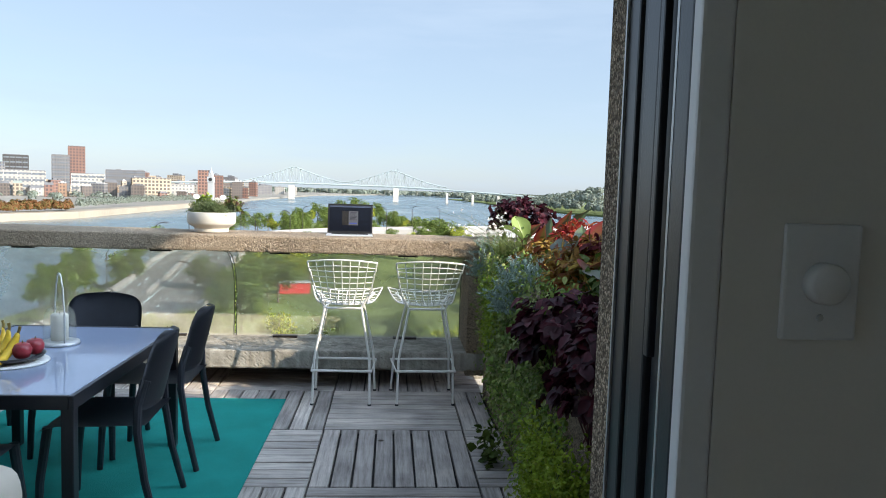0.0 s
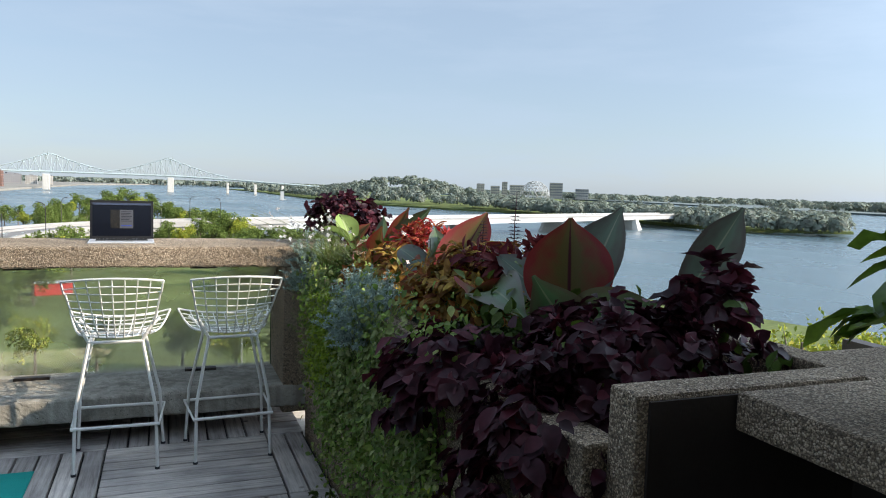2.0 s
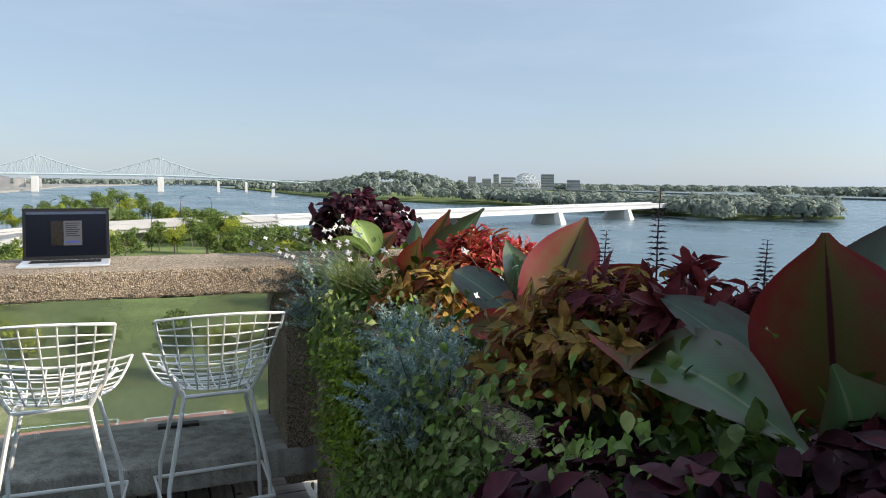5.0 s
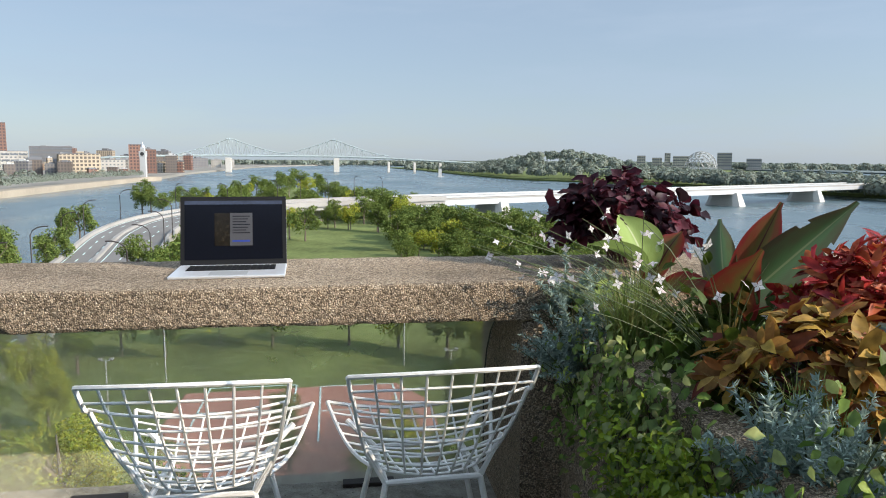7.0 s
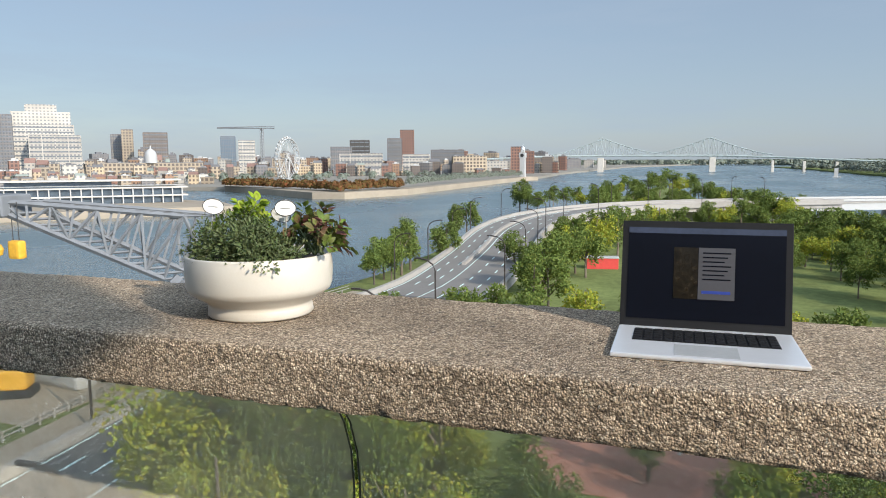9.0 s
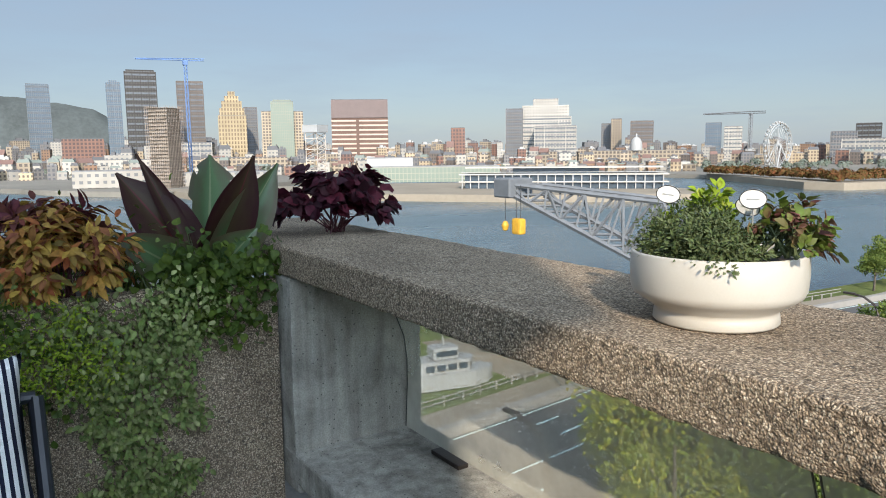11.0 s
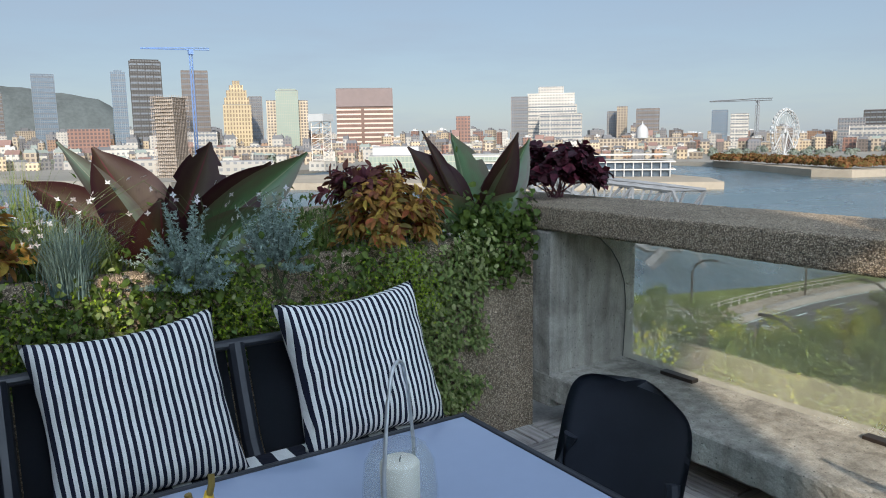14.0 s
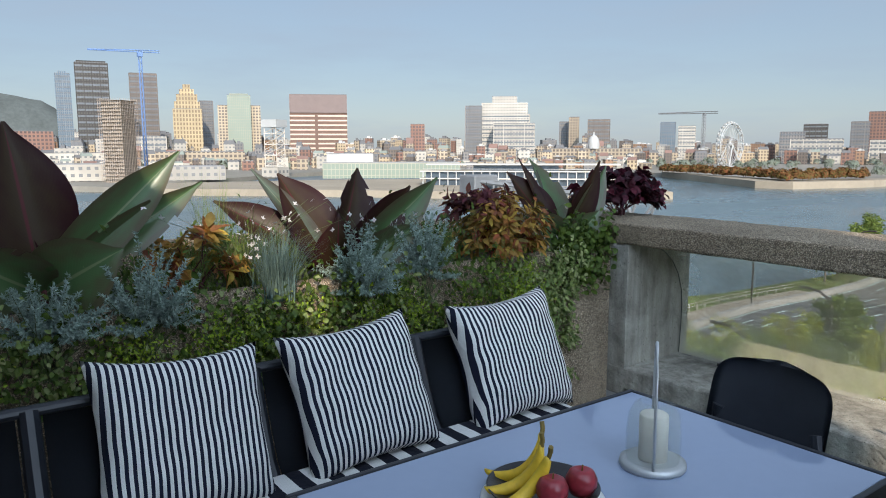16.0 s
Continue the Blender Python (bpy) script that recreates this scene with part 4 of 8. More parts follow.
part("trackpad", boxed(-0.055, 0.055, 0.012, 0.088, 0.0086, 0.0091), M_ZINC, laptop, "smooth grey trackpad")
kb = part("keyboard_well", boxed(-0.132, 0.132, 0.105, 0.205, 0.0086, 0.009), M_KEYS, laptop, "black keyboard")
key_mesh = mesh_of(boxed(-0.0078, 0.0078, -0.0078, 0.0078, 0, 0.0016, 0.001, 1), M_KEYS)
for r in range(5):
    for c in range(14):
        part("key", key_mesh, None, kb, at=pose(-0.123 + 0.0189 * c, 0.116 + 0.0195 * r, 0.009))
lid = part("lid", boxed(-0.165, 0.165, -0.003, 0.003, 0, 0.222, 0.0025), M_SILVER, laptop, at=pose(0, 0.233, 0.006, -13))
part("bezel", boxed(-0.1648, 0.1648, -0.0045, -0.0031, 0.001, 0.2218, 0.0004), M_KEYS, lid, "black glass bezel")
part("screen", boxed(-0.152, 0.152, -0.0056, -0.0047, 0.018, 0.208), M_SCREEN, lid, "dark screen")
part("menu_bar", boxed(-0.152, 0.152, -0.0062, -0.0057, 0.196, 0.208), plain("dim_menu_bar", (0.04, 0.05, 0.08), 0.2, relief=0.0), lid, "dim menu bar")
part("dialog_panel", boxed(-0.012, 0.058, -0.0066, -0.0058, 0.062, 0.168), M_SCREEN2, lid, "grey dialog panel")
part("picture", boxed(-0.06, -0.013, -0.0066, -0.0058, 0.062, 0.168), M_SCREEN4, lid, "dim golden picture")
part("button", boxed(-0.005, 0.05, -0.0071, -0.0067, 0.074, 0.08), M_SCREEN3, lid, "blue button bar")
for k in range(7):
    part("text_line", boxed(-0.004, 0.05 - 0.006 * (k % 3), -0.0071, -0.0067, 0.156 - 0.009 * k, 0.1585 - 0.009 * k), M_SCREEN, lid, "unreadable line of text")

# herb bowl on the ledge
bowl = thing("herb_bowl", "cream ceramic bowl planter on the ledge", "plant pot", pose(-0.985, 6.15, PT + 0.001))
part("pot", lathe([(0, 0.0), (0.117, 0.0), (0.121, 0.004), (0.119, 0.02), (0.117, 0.026), (0.121, 0.031), (0.15, 0.05), (0.161, 0.058), (0.166, 0.07), (0.168, 0.1), (0.167, 0.138), (0.165, 0.142), (0.159, 0.14), (0.157, 0.12), (0.0, 0.116)], 64), M_CERAMIC, bowl, "cream glazed bowl on a stepped foot", True)
part("soil", lathe([(0, 0.13), (0.12, 0.128), (0.1565, 0.122)], 32), M_SOIL, bowl, "dark soil")

# ---- the far view ----
WATER, LAND = -30.0, -27.0
EYE0 = Vector((0.0, 4.5, 1.4))


def polar(bearing, dist):
    """A place in the plan by its bearing from the terrace (degrees to the right of straight ahead) and distance."""
    a = radians(bearing - 0.65)
    return EYE0.x + dist * math.sin(a), EYE0.y + dist * math.cos(a)


def level(elev, dist):
    return EYE0.z + dist * math.tan(radians(elev - 0.08))


def water_material():
    m, nt, b = start("river_water", 0.12, 0, 0.5)
    p = world_pos(nt)
    mp = nt.nodes.new("ShaderNodeMapping")
    mp.inputs["Scale"].default_value = (1.0, 0.45, 1.0)
    nt.links.new(p, mp.inputs["Vector"])
    a = tex(nt, "ShaderNodeTexNoise", 0.35, mp.outputs[0], Detail=6.0, Roughness=0.65)
    w = tex(nt, "ShaderNodeTexNoise", 0.012, mp.outputs[0], Detail=4.0)
    nt.links.new(ramp(nt, w.outputs[0], [(0.35, (0.05, 0.085, 0.1)), (0.65, (0.075, 0.115, 0.13))]), b.inputs["Base Color"])
    rr = nt.nodes.new("ShaderNodeMapRange")
    rr.inputs[1].default_value, rr.inputs[2].default_value, rr.inputs[3].default_value, rr.inputs[4].default_value = 0.35, 0.65, 0.14, 0.34
    nt.links.new(w.outputs[0], rr.inputs[0])
    nt.links.new(rr.outputs[0], b.inputs["Roughness"])
    bump(nt, b, a.outputs[0], 0.4, 0.8)
    return m


M_WATER = water_material()
M_LAWN = plain("park_lawn", (0.125, 0.15, 0.052), 0.95, scale=0.05, vary=0.45, grain=0.8, relief=0.2, spec=0.1)
M_ASPHALT = plain("grey_asphalt", (0.085, 0.084, 0.084), 0.9, scale=0.08, vary=0.2, grain=3.0)
M_PALEROAD = plain("worn_pale_asphalt", (0.15, 0.142, 0.132), 0.9, scale=0.08, vary=0.2, grain=3.0)
M_VIADUCT = plain("pale_bridge_concrete", (0.279, 0.262, 0.238), 0.85, scale=0.1, vary=0.15, grain=1.0)
M_PAINT = plain("white_road_paint", (0.55, 0.7, 0.68), 0.7, relief=0.0)
M_CLAY = plain("red_tennis_court", (0.36, 0.17, 0.125), 0.95, scale=0.1, vary=0.12, grain=1.0)
M_CITYLAND = plain("pale_city_ground", (0.195, 0.180, 0.151), 0.95, scale=0.01, vary=0.25, grain=0.2)
M_QUAY = plain("sandstone_quay", (0.27, 0.228, 0.172), 0.9, scale=0.03, vary=0.2, grain=0.4)
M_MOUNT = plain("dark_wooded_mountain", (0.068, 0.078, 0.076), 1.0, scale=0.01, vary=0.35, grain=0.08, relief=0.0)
# grey-green of the far bank includes painted haze
M_HILL = plain("haze_greyed_bank", (0.1, 0.125, 0.12), 1.0, scale=0.006, vary=0.25, grain=0.05, relief=0.0)
# bridge green lightened and greyed to carry the haze in its colour
M_STEEL = plain("hazed_green_bridge_steel", (0.27, 0.315, 0.31), 0.8, scale=0.05, vary=0.1)
M_GREYSTEEL = plain("grey_painted_lattice_steel", (0.135, 0.142, 0.15), 0.6, scale=0.3, vary=0.2)
M_WHITE = plain("white_painted_steel", (0.36, 0.36, 0.35), 0.5, scale=0.2, vary=0.05)
M_BLUECRANE = plain("blue_crane_steel", (0.12, 0.2, 0.38), 0.6, scale=0.3, vary=0.1)
M_YELLOW = plain("yellow_machine_paint", (0.6, 0.32, 0.03), 0.5, scale=1.0, vary=0.2)
M_REDPAINT = plain("red_painted_steel", (0.5, 0.05, 0.04), 0.5, scale=1.0, vary=0.1)
W_SAND = windowed("sandy_rendered_facade", (0.42, 0.34, 0.23), (0.13, 0.1, 0.08), 4.32, 4.86, 0.45)
W_ORANGE = windowed("orange_brick_facade", (0.25, 0.155, 0.1), (0.09, 0.07, 0.06), 4.59, 5.13, 0.45)
M_REDROOF = plain("red_metal_roof", (0.19, 0.115, 0.095), 0.8, scale=0.2, vary=0.2, grain=1)
M_COPPER = plain("green_copper_roof", (0.19, 0.22, 0.195), 0.7, scale=0.2, vary=0.2, grain=1)
M_DARKROOF = plain("dark_flat_roof", (0.12, 0.12, 0.125), 0.9, scale=0.2, vary=0.2, grain=1)
M_PALEROOF = plain("pale_flat_roof", (0.22, 0.22, 0.22), 0.9, scale=0.2, vary=0.2, grain=1)
M_GLASSBAND = plain("grey_far_windows", (0.1, 0.11, 0.12), 0.3, scale=0.2, vary=0.4, relief=0.0)
M_GLASSDARK = plain("dark_far_glass", (0.06, 0.08, 0.1), 0.25, scale=0.3, vary=0.4, relief=0.0)
W_BEIGE = windowed("beige_stone_facade", (0.36, 0.3, 0.22), (0.12, 0.1, 0.085), 5.67, 5.67)
W_BRICK = windowed("red_brick_facade", (0.21, 0.115, 0.085), (0.09, 0.065, 0.06), 5.4, 5.67)
W_GREY = windowed("grey_concrete_facade", (0.175, 0.168, 0.161), (0.1, 0.1, 0.11), 4.59, 5.13, 0.4)
W_PALE = windowed("white_panel_facade", (0.4, 0.38, 0.34), (0.17, 0.17, 0.17), 5.94, 5.67, 0.5)
W_DARK = windowed("dark_tower_facade", (0.043, 0.039, 0.037), (0.085, 0.08, 0.07), 4.59, 5.4, 0.42)
W_BLUE = windowed("blue_glass_tower", (0.17, 0.196, 0.221), (0.09, 0.13, 0.17), 4.05, 5.13, 0.3)
W_GREEN = windowed("green_glass_tower", (0.32, 0.32, 0.25), (0.2, 0.235, 0.19), 3.51, 5.13, 0.14)
W_GOLD = windowed("golden_limestone_facade", (0.364, 0.294, 0.182), (0.16, 0.115, 0.07), 5.67, 8.1, 0.45)
W_BAND = windowed("banded_brown_facade", (0.128, 0.081, 0.064), (0.5, 0.38, 0.3), 400.0, 8.0, 0.6)
W_BROWN = windowed("brown_tower_facade", (0.14, 0.115, 0.098), (0.09, 0.08, 0.075), 4.32, 5.13, 0.4)

rings = []
bm = bmesh.new()
ctr = bm.verts.new((0, 0, WATER))
for r in (400, 1600, 4700):
    rings.append([bm.verts.new((r * math.cos(2 * math.pi * i / 64), r * math.sin(2 * math.pi * i / 64), WATER)) for i in range(64)])
for i in range(64):
    bm.faces.new((ctr, rings[0][i], rings[0][(i + 1) % 64]))
    for a, b in zip(rings, rings[1:]):
        bm.faces.new((a[i], b[i], b[(i + 1) % 64], a[(i + 1) % 64]))
structure("water", bm, M_WATER, "broad blue river with small ripples", "water")

near = [(-165, -150), (-130, 20), (-100, 80), (-86, 106), (-79, 130), (-76, 170), (-79, 230), (-80, 300), (-68, 380), (-62, 480), (-58, 620), (-46, 750), (-30, 752), (-16, 640), (0, 500), (22, 395), (52, 345), (92, 260), (118, 180), (140, 100), (170, 30), (180, -150)]
structure("ground_park", prism(near, WATER - 1, LAND), M_LAWN, "green park lawn on the near shore", "ground")
city = [polar(b, d) for b, d in ((-112, 900), (-92, 900), (-84, 640), (-77, 560), (-66, 760), (-60, 880), (-54, 860), (-48, 900), (-42, 860), (-36, 800), (-33, 700), (-29.5, 610), (-27, 600), (-22, 660), (-13, 1085), (-12.2, 1120), (-10, 1500), (-5, 2700), (2, 4300), (-40, 4400), (-75, 4400), (-112, 4400))]
structure("ground_city", prism(city, WATER - 1, -26.0), M_CITYLAND, "pale city ground behind the quays", "ground")
quay = [polar(b, d) for b, d in ((-36, 795), (-33, 695), (-29.5, 604), (-27, 594), (-22, 654), (-13, 1078), (-11.8, 1110), (-12.5, 1150), (-22, 700), (-27, 630), (-33, 730), (-36, 830))]
structure("quay_promenade", prism(quay, WATER - 1, -24.6), M_QUAY, "pale stone quay wall by the river", "quay")
pier = [polar(b, d) for b, d in ((-36.2, 500), (-35.2, 455), (-50, 440), (-62, 470), (-75, 520), (-77, 600), (-60, 620), (-44, 640))]
structure("quay_pier", prism(pier, WATER - 1, -25.5), M_QUAY, "long stone pier in the old harbour", "quay")
isl = [polar(b, d) for b, d in ((5, 2700), (7.5, 2150), (11, 1500), (15, 1180), (22, 1020), (28, 960), (34, 860), (39, 760), (44, 700), (51.5, 760), (50, 1000), (44, 1400), (38, 2000), (30, 2600), (15, 3000))]
structure("ground_island", prism(isl, WATER - 1, -27.5), M_LAWN, "wooded river island", "ground")
far = [polar(b, d) for b, d in ((36, 2500), (46, 1900), (58, 1700), (75, 1600), (110, 1600), (110, 4300), (60, 4400), (20, 4500), (2, 4500), (6, 3600), (20, 3300))]
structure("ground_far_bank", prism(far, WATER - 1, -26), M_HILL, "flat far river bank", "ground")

bm = bmesh.new()
rows = []
for i in range(61):
    b = -126 + 46.2 * i / 60
    edge = min(1, (60 - i) / 9.0)
    h = (165 + 100 * math.sin(math.pi / 2 * edge) ** 0.7 + 6 * math.sin(i * 0.9) + 4 * math.sin(i * 2.3)) * (1 if i < 60 else 0.9)
    rows.append([bm.verts.new((*polar(b, 3300 + 60 * k), -26 + h * (0, 0.55, 0.85, 1.0)[k])) for k in range(4)])
for a, b in zip(rows, rows[1:]):
    for k in range(3):
        bm.faces.new((a[k], b[k], b[k + 1], a[k + 1]))
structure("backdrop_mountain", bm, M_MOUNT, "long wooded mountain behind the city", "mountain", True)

# motorway and its bridge over the river
ROAD = [(-36, -60, -27), (-45, 40, -27), (-51.5, 88, -26.9), (-54, 118, -26.6), (-51, 150, -26), (-55, 195, -24.5), (-60, 240, -22), (-57, 275, -20.4), (-44, 305, -19.4), (-22, 330, -18.8), (8, 350, -18.4), (39, 368, -18.2), (80, 388, -18), (268, 480, -17.8), (459, 572, -17.6), (520, 600, -18.5)]


def smooth_line(pts, step):
    pts = [Vector(p) for p in pts]
    out = []
    for i in range(len(pts) - 1):
        p0, p1, p2, p3 = pts[max(0, i - 1)], pts[i], pts[i + 1], pts[min(len(pts) - 1, i + 2)]
        n = max(2, int((p2 - p1).length / step))
        for k in range(n):
            t = k / n
            out.append(0.5 * ((2 * p1) + (p2 - p0) * t + (2 * p0 - 5 * p1 + 4 * p2 - p3) * t * t + (3 * p1 - p0 - 3 * p2 + p3) * t ** 3))
    return out + [pts[-1]]


LINE = smooth_line(ROAD, 9)


def ribbon(line, o0, o1, up, drop):
    """A strip between two offsets to the right of a line, with some thickness."""
    bm = bmesh.new()
    rows = []
    for i, p in enumerate(line):
        d = line[min(i + 1, len(line) - 1)] - line[max(i - 1, 0)]
        d.z = 0
        d.normalize()
        r = Vector((d.y, -d.x, 0))
        rows.append([bm.verts.new(p + r * o + Vector((0, 0, z))) for o, z in ((o0, up), (o1, up), (o1, up - drop), (o0, up - drop))])
    for a, b in zip(rows, rows[1:]):
        for k in range(4):
            bm.faces.new((a[k], a[(k + 1) % 4], b[(k + 1) % 4], b[k]))
    bm.faces.new(rows[0])
    bm.faces.new(rows[-1][::-1])
    return bm


land_line = [p for p in LINE if p.x < 60]
over_line = [p for p in LINE if p.x > 20 and p.y > 340]
structure("road", ribbon([p for p in land_line if p.y < 148], -11.5, 10.5, 0.25, 1.2), M_ASPHALT, "dark asphalt multi-lane motorway", "road")
structure("road_bridge_approach", ribbon([p for p in land_line if p.y > 138], -11.5, 10.5, 0.262, 1.2), M_PALEROAD, "paler worn motorway curving to the bridge", "road")
structure("pavement_path", ribbon([p for p in land_line if 20 < p.y < 140], -18.5, -14.2, 0.06, 0.3), M_QUAY, "pale footpath beside the motorway", "path")
for o in (-11.0, -1.9, 10.0):
    structure("road_line", ribbon([p for p in land_line if p.y < 300], o - 0.1, o + 0.1, 0.29, 0.02), M_PAINT, "solid white line on the motorway", "road marking")
fence = thing("park_fence", "pale post and rail fence along the footpath", "fence")
fence_line = [p for p in land_line if 20 < p.y < 140]
for up in (0.55, 1.1):
    part("rail", ribbon(fence_line, -19.4, -19.3, up + 0.05, 0.1), M_VIADUCT, fence)
post_mesh = mesh_of(boxed(-0.09, 0.09, -0.09, 0.09, 0, 1.25), M_VIADUCT)
for p, q in zip(fence_line, fence_line[1:]):
    d = (q - p).normalized()
    for f in (0, 0.25, 0.5, 0.75):
        c = p.lerp(q, f) + Vector((d.y, -d.x, 0)) * -19.35
        part("post", post_mesh, None, fence, at=pose(c.x, c.y, LAND))
for o in (-12.5, 10.5):
    structure("road_barrier", ribbon(land_line, o, o + 1.0, 1.3, 2.2), M_VIADUCT, "pale concrete motorway barrier", "barrier")
structure("road_median", ribbon([p for p in land_line if p.y > 170], -4.2, -3.2, 1.0, 0.8), M_VIADUCT, "pale concrete median barrier", "barrier")
dash = bmesh.new()
for o in (-8.2, -5.0, 2.0, 6.0):
    for i in range(2, len(land_line) - 2):
        p, d = land_line[i], (land_line[i + 1] - land_line[i]).normalized()
        r = Vector((d.y, -d.x, 0))
        q = [p + r * (o + s * 0.16) + d * e + Vector((0, 0, 0.3)) for e, s in ((0, -1), (3.4, -1), (3.4, 1), (0, 1))]
        dash.faces.new([dash.verts.new(v) for v in q])
tagged(part("lane_markings", dash, M_PAINT), "white dashed lane markings on the motorway", "road marking", "", "stuff")
viaduct = thing("viaduct", "pale concrete viaduct under the motorway bend", "viaduct", kind="structure")
part("girder", ribbon([p for p in land_line if p.z > -22.5], -12.5, 10.5, -0.95, 1.6), M_VIADUCT, viaduct)
for p in [q for q in land_line if q.z > -22.5][::4]:
    part("column", boxed(p.x - 4, p.x + 4, p.y - 1, p.y + 1, LAND - 0.5, p.z - 2.4, 0.2, 1), M_VIADUCT, viaduct)

bridge = thing("river_bridge", "low white girder bridge over the river on stone piers", "bridge")
part("deck", ribbon(over_line, -10, 10, 0.2, 0.9), M_VIADUCT, bridge)
for o in (-9.8, 9.2):
    part("girder", ribbon(over_line, o, o + 0.6, -0.7, 3.0), M_WHITE, bridge, "white steel box girder")
for o in (-10.2, 10.0):
    part("parapet_rail", ribbon(over_line, o, o + 0.25, 1.3, 1.0), M_WHITE, bridge, "white railing")
for x, y in ((87, 391), (182, 438), (278, 484), (374, 531)):
    bm = bmesh.new()
    pts = [(-13, -3.2), (-9, -5), (9, -5), (13, -3.2), (13, 3.2), (9, 5), (-9, 5), (-13, 3.2)]
    lo = [bm.verts.new((px * 1.1, py * 1.15, WATER - 1)) for px, py in pts]
    hi = [bm.verts.new((px * 0.8, py * 0.75, -20.6)) for px, py in pts]
    bm.faces.new(hi)
    for i in range(8):
        bm.faces.new((lo[i], lo[(i + 1) % 8], hi[(i + 1) % 8], hi[i]))
    part("pier", bm, M_SMOOTH, bridge, "weathered grey stone pier", at=pose(x, y, 0, 0, 0, -64))

# great cantilever bridge far downstream
canti = thing("cantilever_bridge", "green steel cantilever bridge far downstream, paled for haze", "bridge")


def jc(t):
    """Along the bridge: t 0 at the first tower, 1 at the second."""
    b = -7.05 + 8.1 * t
    d = 1830 + 10 * t
    return polar(b, d)


def truss(bm, t0, t1, n, top, bot):
    for i in range(n):
        a, b = t0 + (t1 - t0) * i / n, t0 + (t1 - t0) * (i + 1) / n
        pa, pb = jc(a), jc(b)
        ta, tb, ba, bb = (*pa, top(a)), (*pb, top(b)), (*pa, bot(a)), (*pb, bot(b))
        tube(bm, [ta, tb], 1.1, 4)
        tube(bm, [ta, ba], 0.6, 4)
        tube(bm, [(ba if i % 2 else ta), (tb if i % 2 else bb)], 0.7, 4)


def jc_top(t):
    k = min(abs(t), abs(t - 1)) / 0.5
    return 9 + 38 * max(0, 1 - k) ** 1.35 + (6 if 0 < t < 1 else 1)


for t0, t1 in ((-0.5, 0), (0, 0.5), (0.5, 1), (1, 1.5)):
    bm = bmesh.new()
    truss(bm, t0, t1, 12, jc_top, lambda t: 6 - 6 * max(0, t - 0.6))
    part("truss_span", bm, M_STEEL, canti, "green lattice truss paled for haze")
bm = bmesh.new()
tube(bm, [(*jc(-1.1), 2), (*jc(-0.5), 8), (*jc(0.0), 9), (*jc(1.0), 8), (*jc(1.5), 4), (*jc(2.4), -8), (*jc(3.2), -16)], 2.6, 6)
part("road_deck", bm, M_STEEL, canti)
for t in (-0.5, 0.0, 1.0, 1.5, 1.75, 2.0, 2.3):
    x, y = jc(t)
    part("pier", boxed(x - (7 if t in (0, 1) else 3), x + (7 if t in (0, 1) else 3), y - 5, y + 5, WATER - 1, 4 if t < 1.2 else -4 - 7 * (t - 1.5), 0.5, 1), M_SMOOTH, canti, "pale stone pier")
for t in (0.0, 1.0):
    x, y = jc(t)
    for s in (-5, 5):
        part("spire", tubed([(x + s, y, 44), (x + s * 0.7, y, 54)], 0.9, 4, r_end=0.3), M_STEEL, canti)

# ---- the city ----
def tower_block(name, label, b0, b1, elev, dist, depth, material, base=-26.0, roof=M_DARKROOF, steps=(), turn=0.0, group=""):
    """A building that spans two bearings at a distance; steps are (share of the width, share of the height) of set-back tops."""
    w = dist * math.tan(radians(b1 - b0))
    x, y = polar((b0 + b1) / 2, dist + depth / 2)
    top = level(elev, dist)
    t = thing(name, label, "building", pose(x, y, base, 0, 0, -(b0 + b1) / 2 + 0.65 + turn), group)
    h = top - base
    part("wall", boxed(-w / 2, w / 2, -depth / 2, depth / 2, 0, h), material, t)
    part("roof", boxed(-w / 2 + 0.4, w / 2 - 0.4, -depth / 2 + 0.4, depth / 2 - 0.4, h + 0.002, h + 0.9), roof, t)
    if material in (W_GREY, W_BROWN, W_BLUE, W_PALE, W_DARK) and h > 30:
        rows = min(16, int(h / 8))
        strip = mesh_of(boxed(-w / 2 - 0.25, w / 2 + 0.25, -depth / 2 - 0.25, depth / 2 + 0.25, 0, h / rows * 0.3), M_GLASSBAND)
        for k in range(1, rows):
            part("window_band", strip, None, t, "dark ribbon of windows", at=pose(0, 0, h * (k + 0.35) / rows))
        for q in (-0.5, -0.25, 0.0, 0.25, 0.5):
            part("pier", boxed(w * q - 0.6, w * q + 0.6, -depth / 2 - 0.6, -depth / 2 - 0.26, 0, h), material, t)
    z = h
    for k, (sw, sh) in enumerate(steps):
        part("setback_storey", boxed(-w * sw / 2, w * sw / 2, -depth * sw / 2, depth * sw / 2, z + 0.003, h * (1 + sh)), material, t)
        z = h * (1 + sh)
    return t


tower_block("office_tower", "pale stone bank tower with a green hipped roof", -91.1, -89.4, 4.9, 1500, 40, W_GOLD, steps=((0.7, 0.12),))
tower_block("office_tower", "brown tower with a stepped white top", -88.9, -87.2, 3.6, 1900, 45, W_BROWN, steps=((0.8, 0.22), (0.55, 0.4)))
tower_block("office_tower", "slim blue and white glass tower", -85.4, -84.0, 4.9, 2000, 40, W_BLUE)
tower_block("office_tower", "tall slim blue glass tower", -80.45, -79.5, 5.15, 1800, 30, W_BLUE, steps=((0.6, 0.03),))
tower_block("office_tower", "black modernist exchange tower", -79.2, -77.1, 5.95, 1500, 45, W_DARK, steps=((0.9, 0.02),))
tower_block("office_tower", "tall grey-brown slab tower", -75.75, -73.9, 5.35, 1700, 40, W_BROWN)
